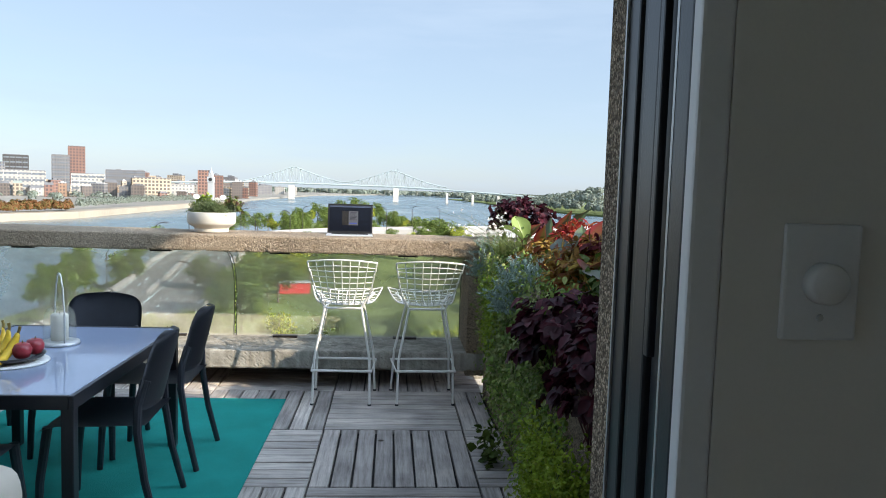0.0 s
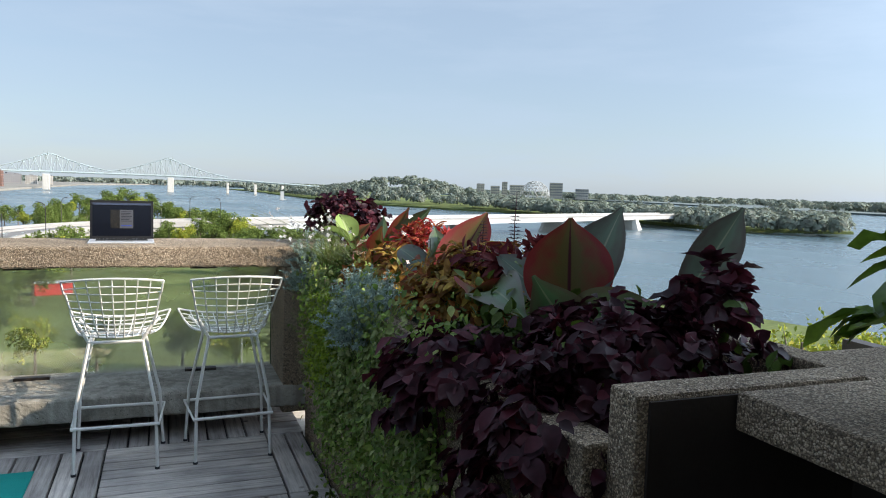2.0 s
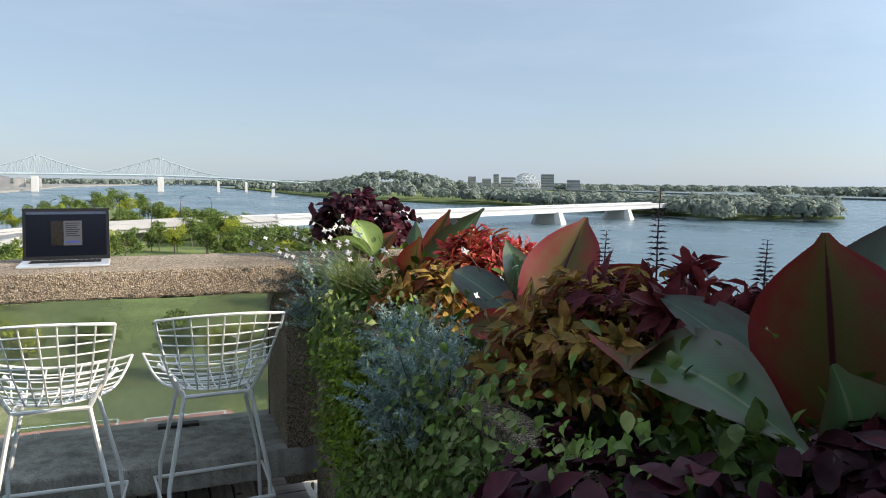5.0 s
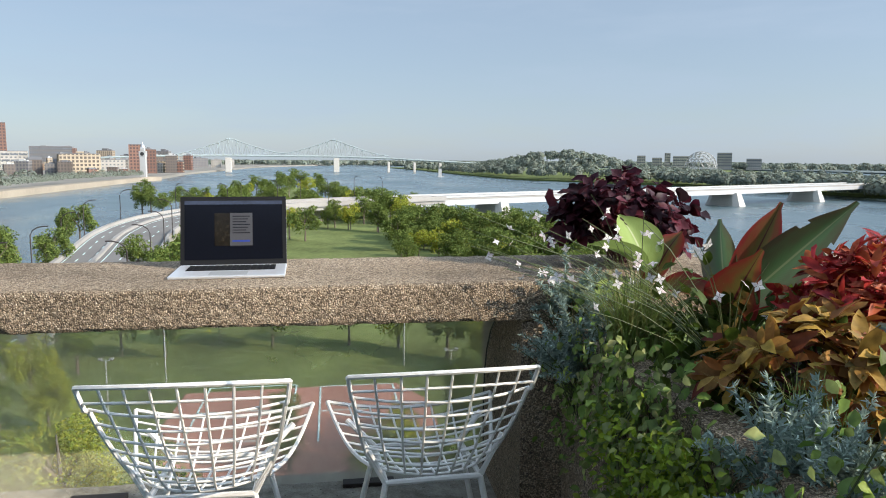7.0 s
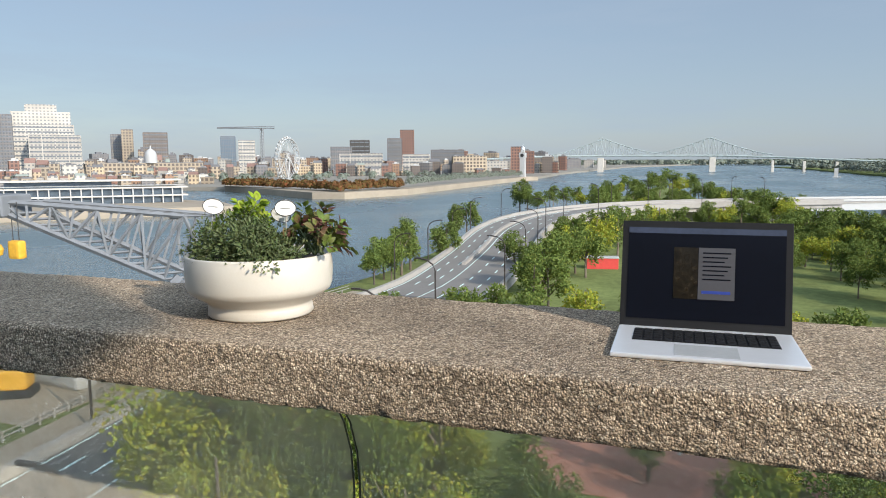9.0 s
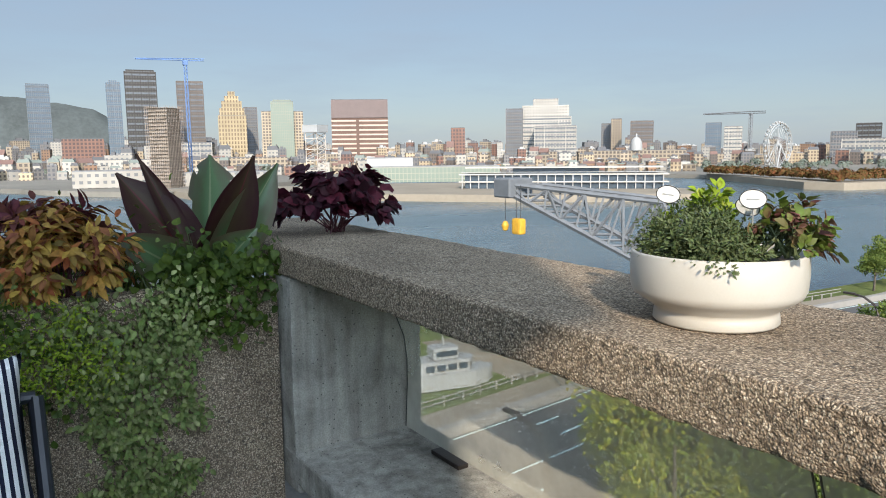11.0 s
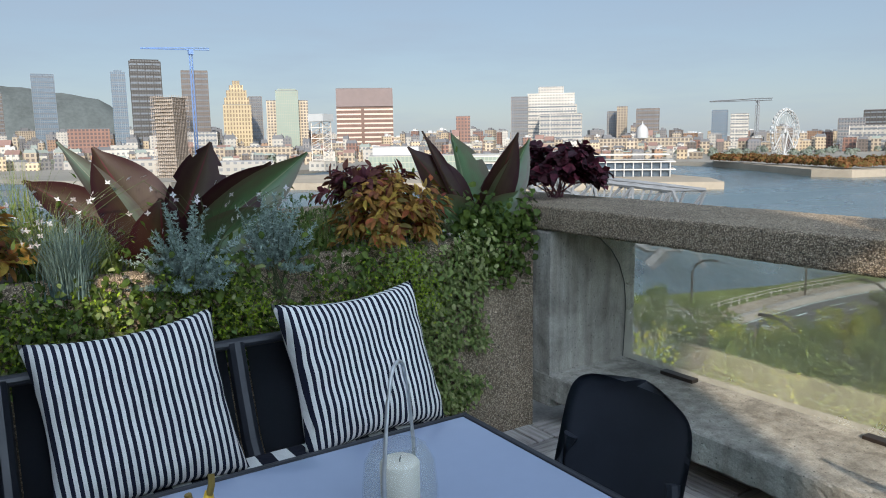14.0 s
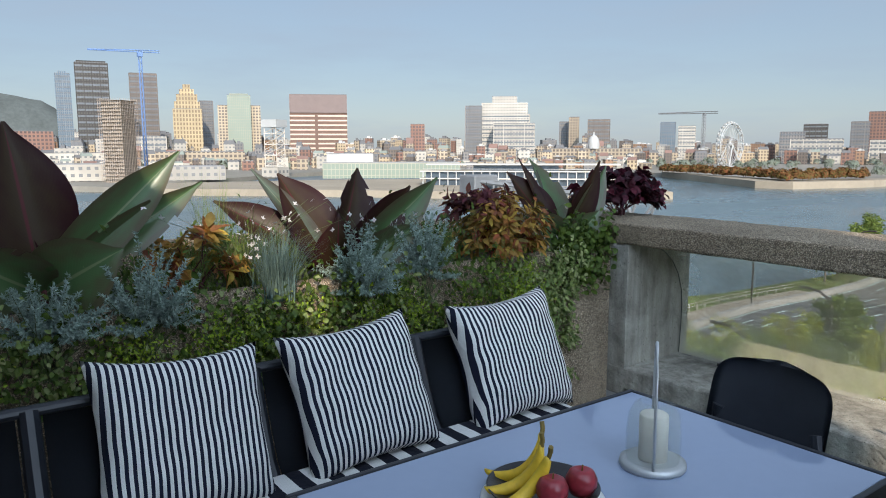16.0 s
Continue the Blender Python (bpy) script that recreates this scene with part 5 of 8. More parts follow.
tower_block("office_tower", "golden stepped limestone tower", -72.95, -70.9, 2.9, 1500, 45, W_GOLD, steps=((0.88, 0.14), (0.72, 0.28), (0.5, 0.38), (0.26, 0.47)))
tower_block("office_tower", "slim plain grey concrete tower", -71.1, -70.1, 3.5, 1650, 35, W_GREY)
tower_block("office_tower", "green glass tower with pale stone wings", -69.8, -66.7, 3.2, 1450, 40, W_BEIGE)
tower_block("office_tower", "green glass centre of a tower", -69.1, -67.4, 3.95, 1440, 45, W_GREEN, steps=((0.8, 0.03),))
tower_block("courthouse", "wide brown banded courthouse slab", -64.55, -60.2, 2.7, 1300, 45, W_BAND)
tower_block("court_upper_block", "dark brown upper storeys of the courthouse slab", -64.55, -60.2, 4.08, 1298, 49, plain("dark_brown_panels", (0.17, 0.13, 0.12), 0.8, scale=0.1, vary=0.1, grain=1.0), base=level(2.72, 1298))
tower_block("brick_tower", "narrow red brick tower", -55.3, -54.2, 1.85, 1250, 18, W_BRICK)
tower_block("hospital", "large white and grey hospital block", -49.9, -46.0, 2.6, 1500, 70, W_PALE, steps=((0.92, 0.25), (0.5, 0.4)))
tower_block("hospital_wing", "grey glass hospital wing", -51.0, -49.7, 3.25, 1490, 60, W_GREY)
tower_block("hospital_wing", "low white hospital wing", -48.8, -45.6, 1.9, 1440, 50, W_PALE)
tower_block("office_tower", "slim beige office tower", -43.0, -42.2, 2.35, 1600, 30, W_BEIGE)
tower_block("office_tower", "dark grey office tower", -43.7, -42.95, 2.0, 1650, 30, W_GREY)
tower_block("apartment_tower", "brown ribbed apartment tower", -41.55, -39.9, 2.15, 1500, 35, W_BROWN)
tower_block("office_tower", "low white office block", -34.9, -33.7, 1.6, 1700, 30, W_PALE)
tower_block("office_tower", "low dark bluish office block", -36.2, -35.1, 1.9, 1900, 30, W_BLUE)
tower_block("apartment_tower", "dark glass apartment tower", -26.5, -25.0, 1.62, 1500, 30, W_DARK)
tower_block("apartment_tower", "grey concrete apartment block", -28.0, -26.4, 1.1, 1450, 30, W_GREY)
tower_block("apartment_block", "white gridded apartment block", -27.3, -24.0, 0.6, 1300, 25, W_PALE)
tower_block("apartment_tower", "tall red-brown apartment tower", -22.6, -21.5, 2.4, 1550, 30, W_BRICK)
tower_block("apartment_tower", "grey glass apartment tower", -23.6, -22.5, 1.75, 1500, 30, W_GREY)
tower_block("apartment_block", "plain white apartment block", -22.4, -20.3, 0.5, 1300, 25, W_PALE)
tower_block("hotel", "long brick and stone waterfront building", -18.4, -15.8, 0.35, 1250, 25, W_BEIGE, steps=((0.2, 0.12),))
tower_block("brewery_tower", "tall red brick brewery block", -13.95, -12.9, 1.05, 1400, 25, W_BRICK)
tower_block("brewery_tower", "red brick brewery block", -13.0, -12.1, 0.7, 1420, 25, W_BRICK)
tower_block("warehouse", "low white waterfront warehouse", -15.8, -14.2, -0.05, 1350, 20, W_PALE)
tower_block("warehouse", "long low beige warehouse", -12.2, -10.2, -0.1, 1500, 20, W_BEIGE)
tower_block("office_tower", "wide dark grey office block", -20.2, -17.6, 0.85, 1900, 40, W_GREY)
tower_block("town_house_row", "brick and red stone block", -83.5, -80.8, 1.2, 1250, 40, W_BRICK)
tower_block("stone_block", "white stone office block", -76.9, -73.5, 0.9, 1250, 40, W_PALE)
tower_block("stone_block", "pale stone civic block", -82.2, -77.7, -0.3, 1000, 30, W_PALE, steps=((0.4, 0.3),))
tower_block("stone_block", "long pale stone block", -74.4, -68.0, -0.25, 1000, 25, W_BEIGE)
tower_block("market_hall", "long stone market hall with a silver dome", -44.5, -37.5, -0.05, 1150, 25, W_BEIGE)
x, y = polar(-41.1, 1155)
part("dome", lathe([(9, 0), (9, 8), (8.5, 12), (6.5, 17), (3, 20), (1.2, 21), (1, 25), (0, 26)], 20), M_WHITE, tagged(thing("dome_tower", "silver dome over the market hall", "dome", pose(x, y, level(-0.05, 1150)))), "silver dome", True)
tower_block("exhibition_hall", "long low pale exhibition hall with glass walls", -62.2, -51.5, -1.15, 640, 25, W_GREEN, base=-25.6, roof=M_PALEROOF)
tower_block("exhibition_hall", "white windowless cinema block", -61.9, -58.3, -0.45, 650, 22, M_WHITE, base=-25.6, roof=M_PALEROOF)
tower_block("ferry_terminal", "white harbour terminal building", -83.0, -77.5, -1.1, 660, 25, W_PALE, base=-25.6, roof=M_PALEROOF)
tower_block("ferry_terminal", "long white harbour shed", -76.0, -69.5, -1.35, 640, 22, W_PALE, base=-25.6, roof=M_PALEROOF)

rc = random.Random(11)
kinds = ((W_BEIGE, "beige stone city building"), (W_PALE, "white city building"), (W_GREY, "grey city building"), (W_SAND, "pale sandy city building"), (W_BRICK, "dull red brick city building"), (W_BROWN, "brown city building"), (W_ORANGE, "orange brick city building"), (W_PALE, "off-white rendered city building"), (W_BEIGE, "cream stone city building"))


def flat_top(bm):
    box(bm, -0.49, 0.49, -0.49, 0.49, 1.0005, 1.03)
    box(bm, -0.2, 0.15, -0.2, 0.25, 1.031, 1.14)
    box(bm, 0.25, 0.4, -0.3, 0.1, 1.031, 1.09)


def mansard_top(bm):
    v = [bm.verts.new((sx * k, sy * k, z)) for k, z in ((0.52, 1.0005), (0.4, 1.2)) for sx, sy in ((-1, -1), (1, -1), (1, 1), (-1, 1))]
    bm.faces.new(v[4:])
    for i in range(4):
        bm.faces.new((v[i], v[(i + 1) % 4], v[4 + (i + 1) % 4], v[4 + i]))
    box(bm, -0.36, -0.3, -0.1, 0.1, 1.201, 1.3)
    box(bm, 0.28, 0.34, -0.2, 0.05, 1.201, 1.28)


def gable_top(bm):
    v = [bm.verts.new(p) for p in ((-0.52, -0.52, 1.0005), (0.52, -0.52, 1.0005), (0.52, 0.52, 1.0005), (-0.52, 0.52, 1.0005), (-0.52, 0, 1.3), (0.52, 0, 1.3))]
    for f in ((0, 1, 5, 4), (2, 3, 4, 5), (0, 4, 3), (1, 2, 5)):
        bm.faces.new([v[i] for i in f])


wall_meshes, roof_meshes = [], []
for mt, lab in kinds:
    bm = bmesh.new()
    box(bm, -0.5, 0.5, -0.5, 0.5, 0, 1)
    wall_meshes.append(mesh_of(bm, mt))
for shape, mt, lab in ((flat_top, M_PALEROOF, "with a pale flat roof"), (flat_top, M_DARKROOF, "with a dark flat roof"), (mansard_top, M_DARKROOF, "with a grey mansard roof"), (gable_top, M_REDROOF, "with a red pitched roof"), (mansard_top, M_COPPER, "with a green copper roof"), (flat_top, M_WHITE, "with a white flat roof")):
    bm = bmesh.new()
    shape(bm)
    roof_meshes.append((mesh_of(bm, mt), lab))


def city_rows(rows):
    """Places, sizes and kinds of the buildings, row behind row."""
    for dist, lo, hi, e0, e1, step in rows:
        b = lo
        while b < hi:
            w = rc.uniform(0.45, 1.35) * step * dist * 0.0135
            k = rc.randrange(len(kinds))
            r = rc.choice((0, 1, 2, 2, 3, 5, 1, 4)) if dist < 1300 else rc.choice((0, 1, 1, 1, 5))
            e = rc.uniform(e0, e1) + (0.3 if b < -55 else 0.1 if b < -37 else -0.1)
            h = max(8, level(e, dist) + 26)
            x, y = polar(b, dist + rc.uniform(-40, 40))
            yield k, r, Matrix.Translation((x, y, -26)) @ pose(0, 0, 0, 0, 0, -b + rc.uniform(-22, 22)) @ Matrix.Diagonal((w, w * rc.uniform(0.5, 0.9), h, 1))
            b += step * rc.uniform(0.7, 1.2)


for k, r, m in city_rows(((945, -100, -37.0, -1.4, -0.85, 0.85), (1030, -102, -37.0, -1.2, -0.6, 0.9), (1130, -104, -36, -0.95, -0.25, 0.95))):
    t = thing("city_building", kinds[k][1] + " " + roof_meshes[r][1], "building", m, "city buildings")
    part("wall", wall_meshes[k], None, t)
    part("roof", roof_meshes[r][0], None, t)
mass_v, mass_f, mass_m = [], [], []
for k, r, m in city_rows(((1270, -106, -14, -0.75, 0.1, 0.85), (1500, -106, -10, -0.5, 0.4, 0.85), (1850, -106, -9, -0.3, 0.7, 1.0), (2400, -104, -6, 0.0, 0.85, 1.2))):
    for me, slot in ((wall_meshes[k], k), (roof_meshes[r][0], len(kinds) + r)):
        o = len(mass_v)
        mass_v += [m @ v.co for v in me.vertices]
        for p in me.polygons:
            mass_f.append([o + i for i in p.vertices])
            mass_m.append(slot)
me = bpy.data.meshes.new("city")
me.from_pydata(mass_v, [], mass_f)
for mt, lab in kinds:
    me.materials.append(mt)
for rm, lab in roof_meshes:
    me.materials.append(rm.materials[0])
me.polygons.foreach_set("material_index", mass_m)
tagged(part("distant_city", me, None), "dense stone and brick city blocks with flat roofs", "buildings", "", "stuff")

# old harbour terminal on the pier
term = thing("pier_terminal", "long two-storey grey pier terminal with open galleries", "building", pose(*polar(-46, 520), -25.5, 0, 0, 44))
for z, w in ((0, 1.0), (5.2, 1.0), (10.0, 0.94)):
    part("floor_slab", boxed(-78 * w, 66 * w, -11, 11, z + 4.4, z + 5.2), M_SMOOTH, term)
for z in (0, 5.2):
    part("glass_wall", boxed(-74, 62, -8, 8, z, z + 4.39), M_GLASSDARK, term, "dark glazing set back under the galleries")
    for i in range(24):
        part("column", boxed(-76 + 6 * i, -75.3 + 6 * i, -10.6, -9.9, z, z + 4.39), M_WHITE, term)
part("roof_rail", boxed(-76, 64, -10.8, -10.6, 11.5, 11.8), M_WHITE, term)
part("roof_hall", boxed(-40, 20, -6, 6, 10.41, 14.3), M_GLASSDARK, term)

# ferris wheel
wheel = thing("ferris_wheel", "tall white ferris wheel by the harbour", "ferris wheel", pose(*polar(-31.3, 1060), level(0.2, 1060), 0, 0, 92))
for s in (-3, 3):
    part("rim", tubed([(29 * math.cos(2 * math.pi * i / 48), s, 29 * math.sin(2 * math.pi * i / 48)) for i in range(48)], 0.7, 5, True), M_WHITE, wheel)
    part("inner_rim", tubed([(25.5 * math.cos(2 * math.pi * i / 48), s, 25.5 * math.sin(2 * math.pi * i / 48)) for i in range(48)], 0.35, 4, True), M_WHITE, wheel)
part("hub", tubed([(0, -4, 0), (0, 4, 0)], 2.2, 12), M_WHITE, wheel)
spoke = mesh_of(tubed([(0, 0, 0), (29, 0, 0)], 0.25, 4), M_WHITE)
cabin = mesh_of(boxed(-1.4, 1.4, -1.4, 1.4, -1.6, 1.4, 0.3, 1), M_WHITE)
for i in range(28):
    a = 360 * i / 28
    part("spoke", spoke, None, wheel, at=pose(0, 0, 0, 0, -a, 0))
    part("cabin", cabin, None, wheel, at=pose(30.5 * math.cos(radians(a)), 0, 30.5 * math.sin(radians(a))))
for s in (-1, 1):
    for q in (-1, 1):
        part("support_leg", tubed([(0, 4 * s, 0), (16 * q, 9 * s, -32)], 0.9, 6), M_WHITE, wheel)

# clock tower on the quay
clock = thing("clock_tower", "slim white clock tower at the end of the quay", "tower", pose(*polar(-13.0, 1100), -24.6))
part("shaft", boxed(-4, 4, -4, 4, 0, 28, 0.3, 1), M_WHITE, clock)
part("clock_stage", boxed(-4.6, 4.6, -4.6, 4.6, 28, 36, 0.3, 1), M_WHITE, clock)
part("lantern_stage", boxed(-3, 3, -3, 3, 36, 41, 0.3, 1), M_WHITE, clock)
part("cap", lathe([(3.4, 41), (2.4, 44), (0.5, 46), (0, 49)], 12), M_ZINC, clock)
face = lathe([(0, 0), (2.6, 0), (2.6, 0.3), (0, 0.3)], 20)
bmesh.ops.transform(face, matrix=pose(0, -4.6, 32, 90), verts=face.verts)
part("clock_face", face, M_INK, clock, "dark clock face")


def lattice_mast(bm, x, y, z0, z1, r, k, bar):
    n = max(2, int((z1 - z0) / k))
    for sx, sy in ((-1, -1), (1, -1), (1, 1), (-1, 1)):
        tube(bm, [(x + sx * r, y + sy * r, z0), (x + sx * r, y + sy * r, z1)], bar, 4)
    for i in range(n):
        a, b = z0 + (z1 - z0) * i / n, z0 + (z1 - z0) * (i + 1) / n
        tube(bm, [(x - r, y - r, a), (x + r, y - r, b)], bar * 0.7, 4)
        tube(bm, [(x + r, y - r, a), (x + r, y + r, b)], bar * 0.7, 4)
        tube(bm, [(x + r, y + r, a), (x - r, y + r, b)], bar * 0.7, 4)


def tower_crane(b, dist, e_top, b0, b1, material, base):
    x, y = polar(b, dist)
    zt = level(e_top, dist)
    t = thing("tower_crane", "tall lattice tower crane over the city", "crane")
    bm = bmesh.new()
    lattice_mast(bm, x, y, base, zt, dist * 0.0016, 6, dist * 0.0004)
    part("mast", bm, material, t)
    xa, ya = polar(b0, dist)
    xb, yb = polar(b1, dist)
    bm = bmesh.new()
    k = dist * 0.0018
    for dz in (0, k * 1.3):
        tube(bm, [(xa, ya, zt - 1 + dz * 0.3), (x, y, zt - 1 + dz), (xb, yb, zt - 1 + dz)], dist * 0.0006, 4)
    part("jib", bm, material, t)
    part("cabin", boxed(x - 2, x + 2, y - 2, y + 2, zt - 5, zt - 1), material, t)


tower_crane(-75.02, 700, 6.9, -78.4, -73.7, M_BLUECRANE, -26)
tower_crane(-33.15, 1500, 2.55, -36.4, -32.2, M_GREYSTEEL, -26)

# scaffolded tower in the harbour
scaff = thing("scaffolded_tower", "tall concrete silo tower wrapped in scaffolding", "tower", pose(*polar(-76.7, 640), -26, 0, 0, 40))
part("core", boxed(-8.5, 8.5, -8.5, 8.5, 0, 64), plain("weathered_silo", (0.26, 0.22, 0.18), 0.95, scale=0.2, vary=0.35, grain=2.0), scaff)
bm = bmesh.new()
for i in range(9):
    for s in (-1, 1):
        for q in range(-5, 6):
            if i == 0:
                tube(bm, [(q * 2, s * 10.4, 0), (q * 2, s * 10.4, 66)], 0.14, 4)
                tube(bm, [(s * 10.4, q * 2, 0), (s * 10.4, q * 2, 66)], 0.14, 4)
tagged(part("scaffold_mass", bm, plain("rusty_scaffold", (0.33, 0.27, 0.22), 0.8, scale=1.0, vary=0.3), scaff), kind="stuff")
for i in range(23):
    part("scaffold_lift", boxed(-10.8, 10.8, -10.8, 10.8, 2.6 + 2.8 * i, 2.8 + 2.8 * i), plain("scaffold_boards", (0.3, 0.26, 0.21), 0.9, scale=0.8, vary=0.3) if i == 0 else scaff.children[-1].data.materials[0], scaff)
silo = thing("conveyor_tower", "white-topped harbour conveyor tower", "tower", pose(*polar(-65.8, 700), -26, 0, 0, 30))
bm = bmesh.new()
lattice_mast(bm, 0, 0, 0, 46, 6.5, 5, 0.5)
part("frame", bm, plain("weathered_tower_steel", (0.46, 0.4, 0.34), 0.8, scale=0.4, vary=0.3), silo)
for z in (10, 20, 30, 40):
    part("platform", boxed(-7, 7, -7, 7, z, z + 0.8), M_SMOOTH, silo)
part("top_house", boxed(-8.5, 8.5, -8.5, 8.5, 46, 53), M_WHITE, silo)
part("base_house", boxed(-9, 9, -9, 9, 0, 9), W_PALE, silo)

# lattice boom of a harbour crane on the near shore
boom = thing("harbour_crane_boom", "grey lattice boom of an old harbour crane", "crane")
bx0, bx1 = Vector((*polar(-50.6, 165), level(-2.6, 165))), Vector((*polar(-39.0, 165), level(-4.0, 165)))
cx0, cx1 = Vector((*polar(-50.4, 165), level(-3.4, 165))), Vector((*polar(-40.6, 165), level(-8.6, 165)))
back = Vector((4.5, 5.5, 0))
for off in (Vector(), back):
    part("top_chord", tubed([bx0 + off, bx1 + off], 0.5, 4), M_GREYSTEEL, boom)
    part("bottom_chord", tubed([cx0 + off, cx1 + off], 0.65, 4), M_GREYSTEEL, boom)
    for i in range(9):
        a, b = i / 8, min(1, (i + 1) / 8)
        part("truss_post", tubed([bx0.lerp(bx1, a) + off, cx0.lerp(cx1, a) + off], 0.32, 4), M_GREYSTEEL, boom)
        if i < 8:
            part("truss_diagonal", tubed([(cx0.lerp(cx1, a) if i % 2 else bx0.lerp(bx1, a)) + off, (bx0.lerp(bx1, b) if i % 2 else cx0.lerp(cx1, b)) + off], 0.36, 4), M_GREYSTEEL, boom)
for i in range(13):
    k = i / 12
    part("cross_brace", tubed([cx0.lerp(cx1, k), cx0.lerp(cx1, k) + back], 0.3, 4), M_GREYSTEEL, boom)
    part("cross_brace", tubed([bx0.lerp(bx1, k), bx0.lerp(bx1, k) + back], 0.25, 4), M_GREYSTEEL, boom)
part("head", boxed(bx0.x - 5, bx0.x + 1, bx0.y - 1, bx0.y + 6, bx0.z - 3, bx0.z + 1.4, 0.3, 1), M_GREYSTEEL, boom)
part("mast", tubed([cx1 + back * 0.5, Vector((cx1.x, cx1.y, -27.2))], 1.6, 6), M_GREYSTEEL, boom)
part("stay", tubed([bx1, Vector((bx1.x + 5, bx1.y + 5, -27.2))], 0.5, 5), M_GREYSTEEL, boom)
hx, hy = bx0.x + 1.0, bx0.y + 1.0
part("ball_hook", lathe([(0, -1.4), (0.6, -1.1), (0.9, 0), (0.5, 0.9), (0, 1.1)], 12, hx - 4.0, hy), M_YELLOW, boom, "small yellow ball hook", at=pose(0, 0, bx0.z - 9.5))
part("hoist_rope", tubed([(hx - 4.0, hy, bx0.z - 1), (hx - 4.0, hy, bx0.z - 8.5)], 0.1, 4), M_INK, boom)
part("hook_block", boxed(hx - 0.6, hx + 2.4, hy - 1, hy + 1, bx0.z - 11.2, bx0.z - 7.5, 0.6, 2), M_YELLOW, boom, "yellow hook block")
for s in (0, 1.6):
    part("hoist_rope", tubed([(hx + s, hy, bx0.z), (hx + s, hy, bx0.z - 7.5)], 0.12, 4), M_INK, boom)

# ---- island: hill, dome and towers ----
dome = thing("geodesic_dome", "pale geodesic lattice dome on the island", "dome", pose(*polar(28.9, 1500), -24))
bm = bmesh.new()
bmesh.ops.create_icosphere(bm, subdivisions=3, radius=30)
bmesh.ops.delete(bm, geom=[v for v in bm.verts if v.co.z < -14], context="VERTS")
edges = [(e.verts[0].co.copy(), e.verts[1].co.copy()) for e in bm.edges]
bm.free()
bm = bmesh.new()
for a, b in edges:
    tube(bm, [a, b], 0.55, 3)
part("lattice", bm, M_WHITE, dome, at=pose(0, 0, 14))
# far towers take the pale facade so that they look hazed
for b0, b1, e in ((24.3, 24.9, 0.45), (25.4, 26.1, 0.3), (26.3, 26.7, 0.65), (26.9, 28.0, 0.42), (30.0, 31.0, 0.68), (32.0, 33.0, 0.25)):
    tower_block("far_apartment_tower", "apartment tower beyond the island, paled for haze", b0, b1, e, 2600, 40, W_PALE, base=-27, group="towers beyond the island")

# ---- trees ----
def leaf_mesh(name, pos, way, nrm, length, width, material, curl=0.25):
    """Many leaves in one mesh: each is folded along its midrib and bends a little."""
    n = len(pos)
    way = way / np.linalg.norm(way, axis=1, keepdims=True)
    side = np.cross(way, nrm)
    side /= np.maximum(1e-6, np.linalg.norm(side, axis=1, keepdims=True))
    up = np.cross(side, way)
    L, W = np.asarray(length).reshape(-1, 1) * np.ones((n, 1)), np.asarray(width).reshape(-1, 1) * np.ones((n, 1))
    v = np.stack([pos, pos + way * L * 0.45 + side * W * 0.5 + up * W * 0.12, pos + way * L * 0.5 - up * W * 0.08, pos + way * L * 0.45 - side * W * 0.5 + up * W * 0.12, pos + way * L - up * L * curl], 1).reshape(-1, 3)
    base = (np.arange(n) * 5)[:, None]
    f = np.concatenate([base + np.array([[0, 1, 2]]), base + np.array([[0, 2, 3]]), base + np.array([[1, 4, 2]]), base + np.array([[2, 4, 3]])], 1).reshape(-1, 3)
    me = bpy.data.meshes.new(name)
    me.vertices.add(len(v))
    me.vertices.foreach_set("co", v.astype(np.float32).ravel())
    me.loops.add(f.size)
    me.loops.foreach_set("vertex_index", f.astype(np.int32).ravel())
    me.polygons.add(len(f))
    me.polygons.foreach_set("loop_start", np.arange(0, f.size, 3, dtype=np.int32))
    me.polygons.foreach_set("loop_total", np.full(len(f), 3, dtype=np.int32))
    me.materials.append(material)
    me.update(calc_edges=True)
    return me


def rand_dirs(rng, n):
    d = rng.normal(size=(n, 3))
    return d / np.linalg.norm(d, axis=1, keepdims=True)


def tuft_mesh(name, pos, way, nrm, length, width, material):
    """Many small leaf sprays, each two triangles folded along the middle."""
    n = len(pos)
    way = way / np.linalg.norm(way, axis=1, keepdims=True)
    side = np.cross(way, nrm)
    side /= np.maximum(1e-6, np.linalg.norm(side, axis=1, keepdims=True))
    up = np.cross(side, way)
    L, W = np.asarray(length).reshape(-1, 1), np.asarray(width).reshape(-1, 1)
    v = np.stack([pos, pos + way * L * 0.5 + side * W * 0.5 + up * W * 0.16, pos + way * L - up * L * 0.15, pos + way * L * 0.5 - side * W * 0.5 + up * W * 0.16], 1).reshape(-1, 3)
    f = ((np.arange(n) * 4)[:, None, None] + np.array([[0, 1, 2], [0, 2, 3]])[None]).reshape(-1, 3)
    me = bpy.data.meshes.new(name)
    me.vertices.add(len(v))
    me.vertices.foreach_set("co", v.astype(np.float32).ravel())
    me.loops.add(f.size)
    me.loops.foreach_set("vertex_index", f.astype(np.int32).ravel())
    me.polygons.add(len(f))
    me.polygons.foreach_set("loop_start", np.arange(0, f.size, 3, dtype=np.int32))
    me.polygons.foreach_set("loop_total", np.full(len(f), 3, dtype=np.int32))
    me.materials.append(material)
    me.update(calc_edges=True)
    return me


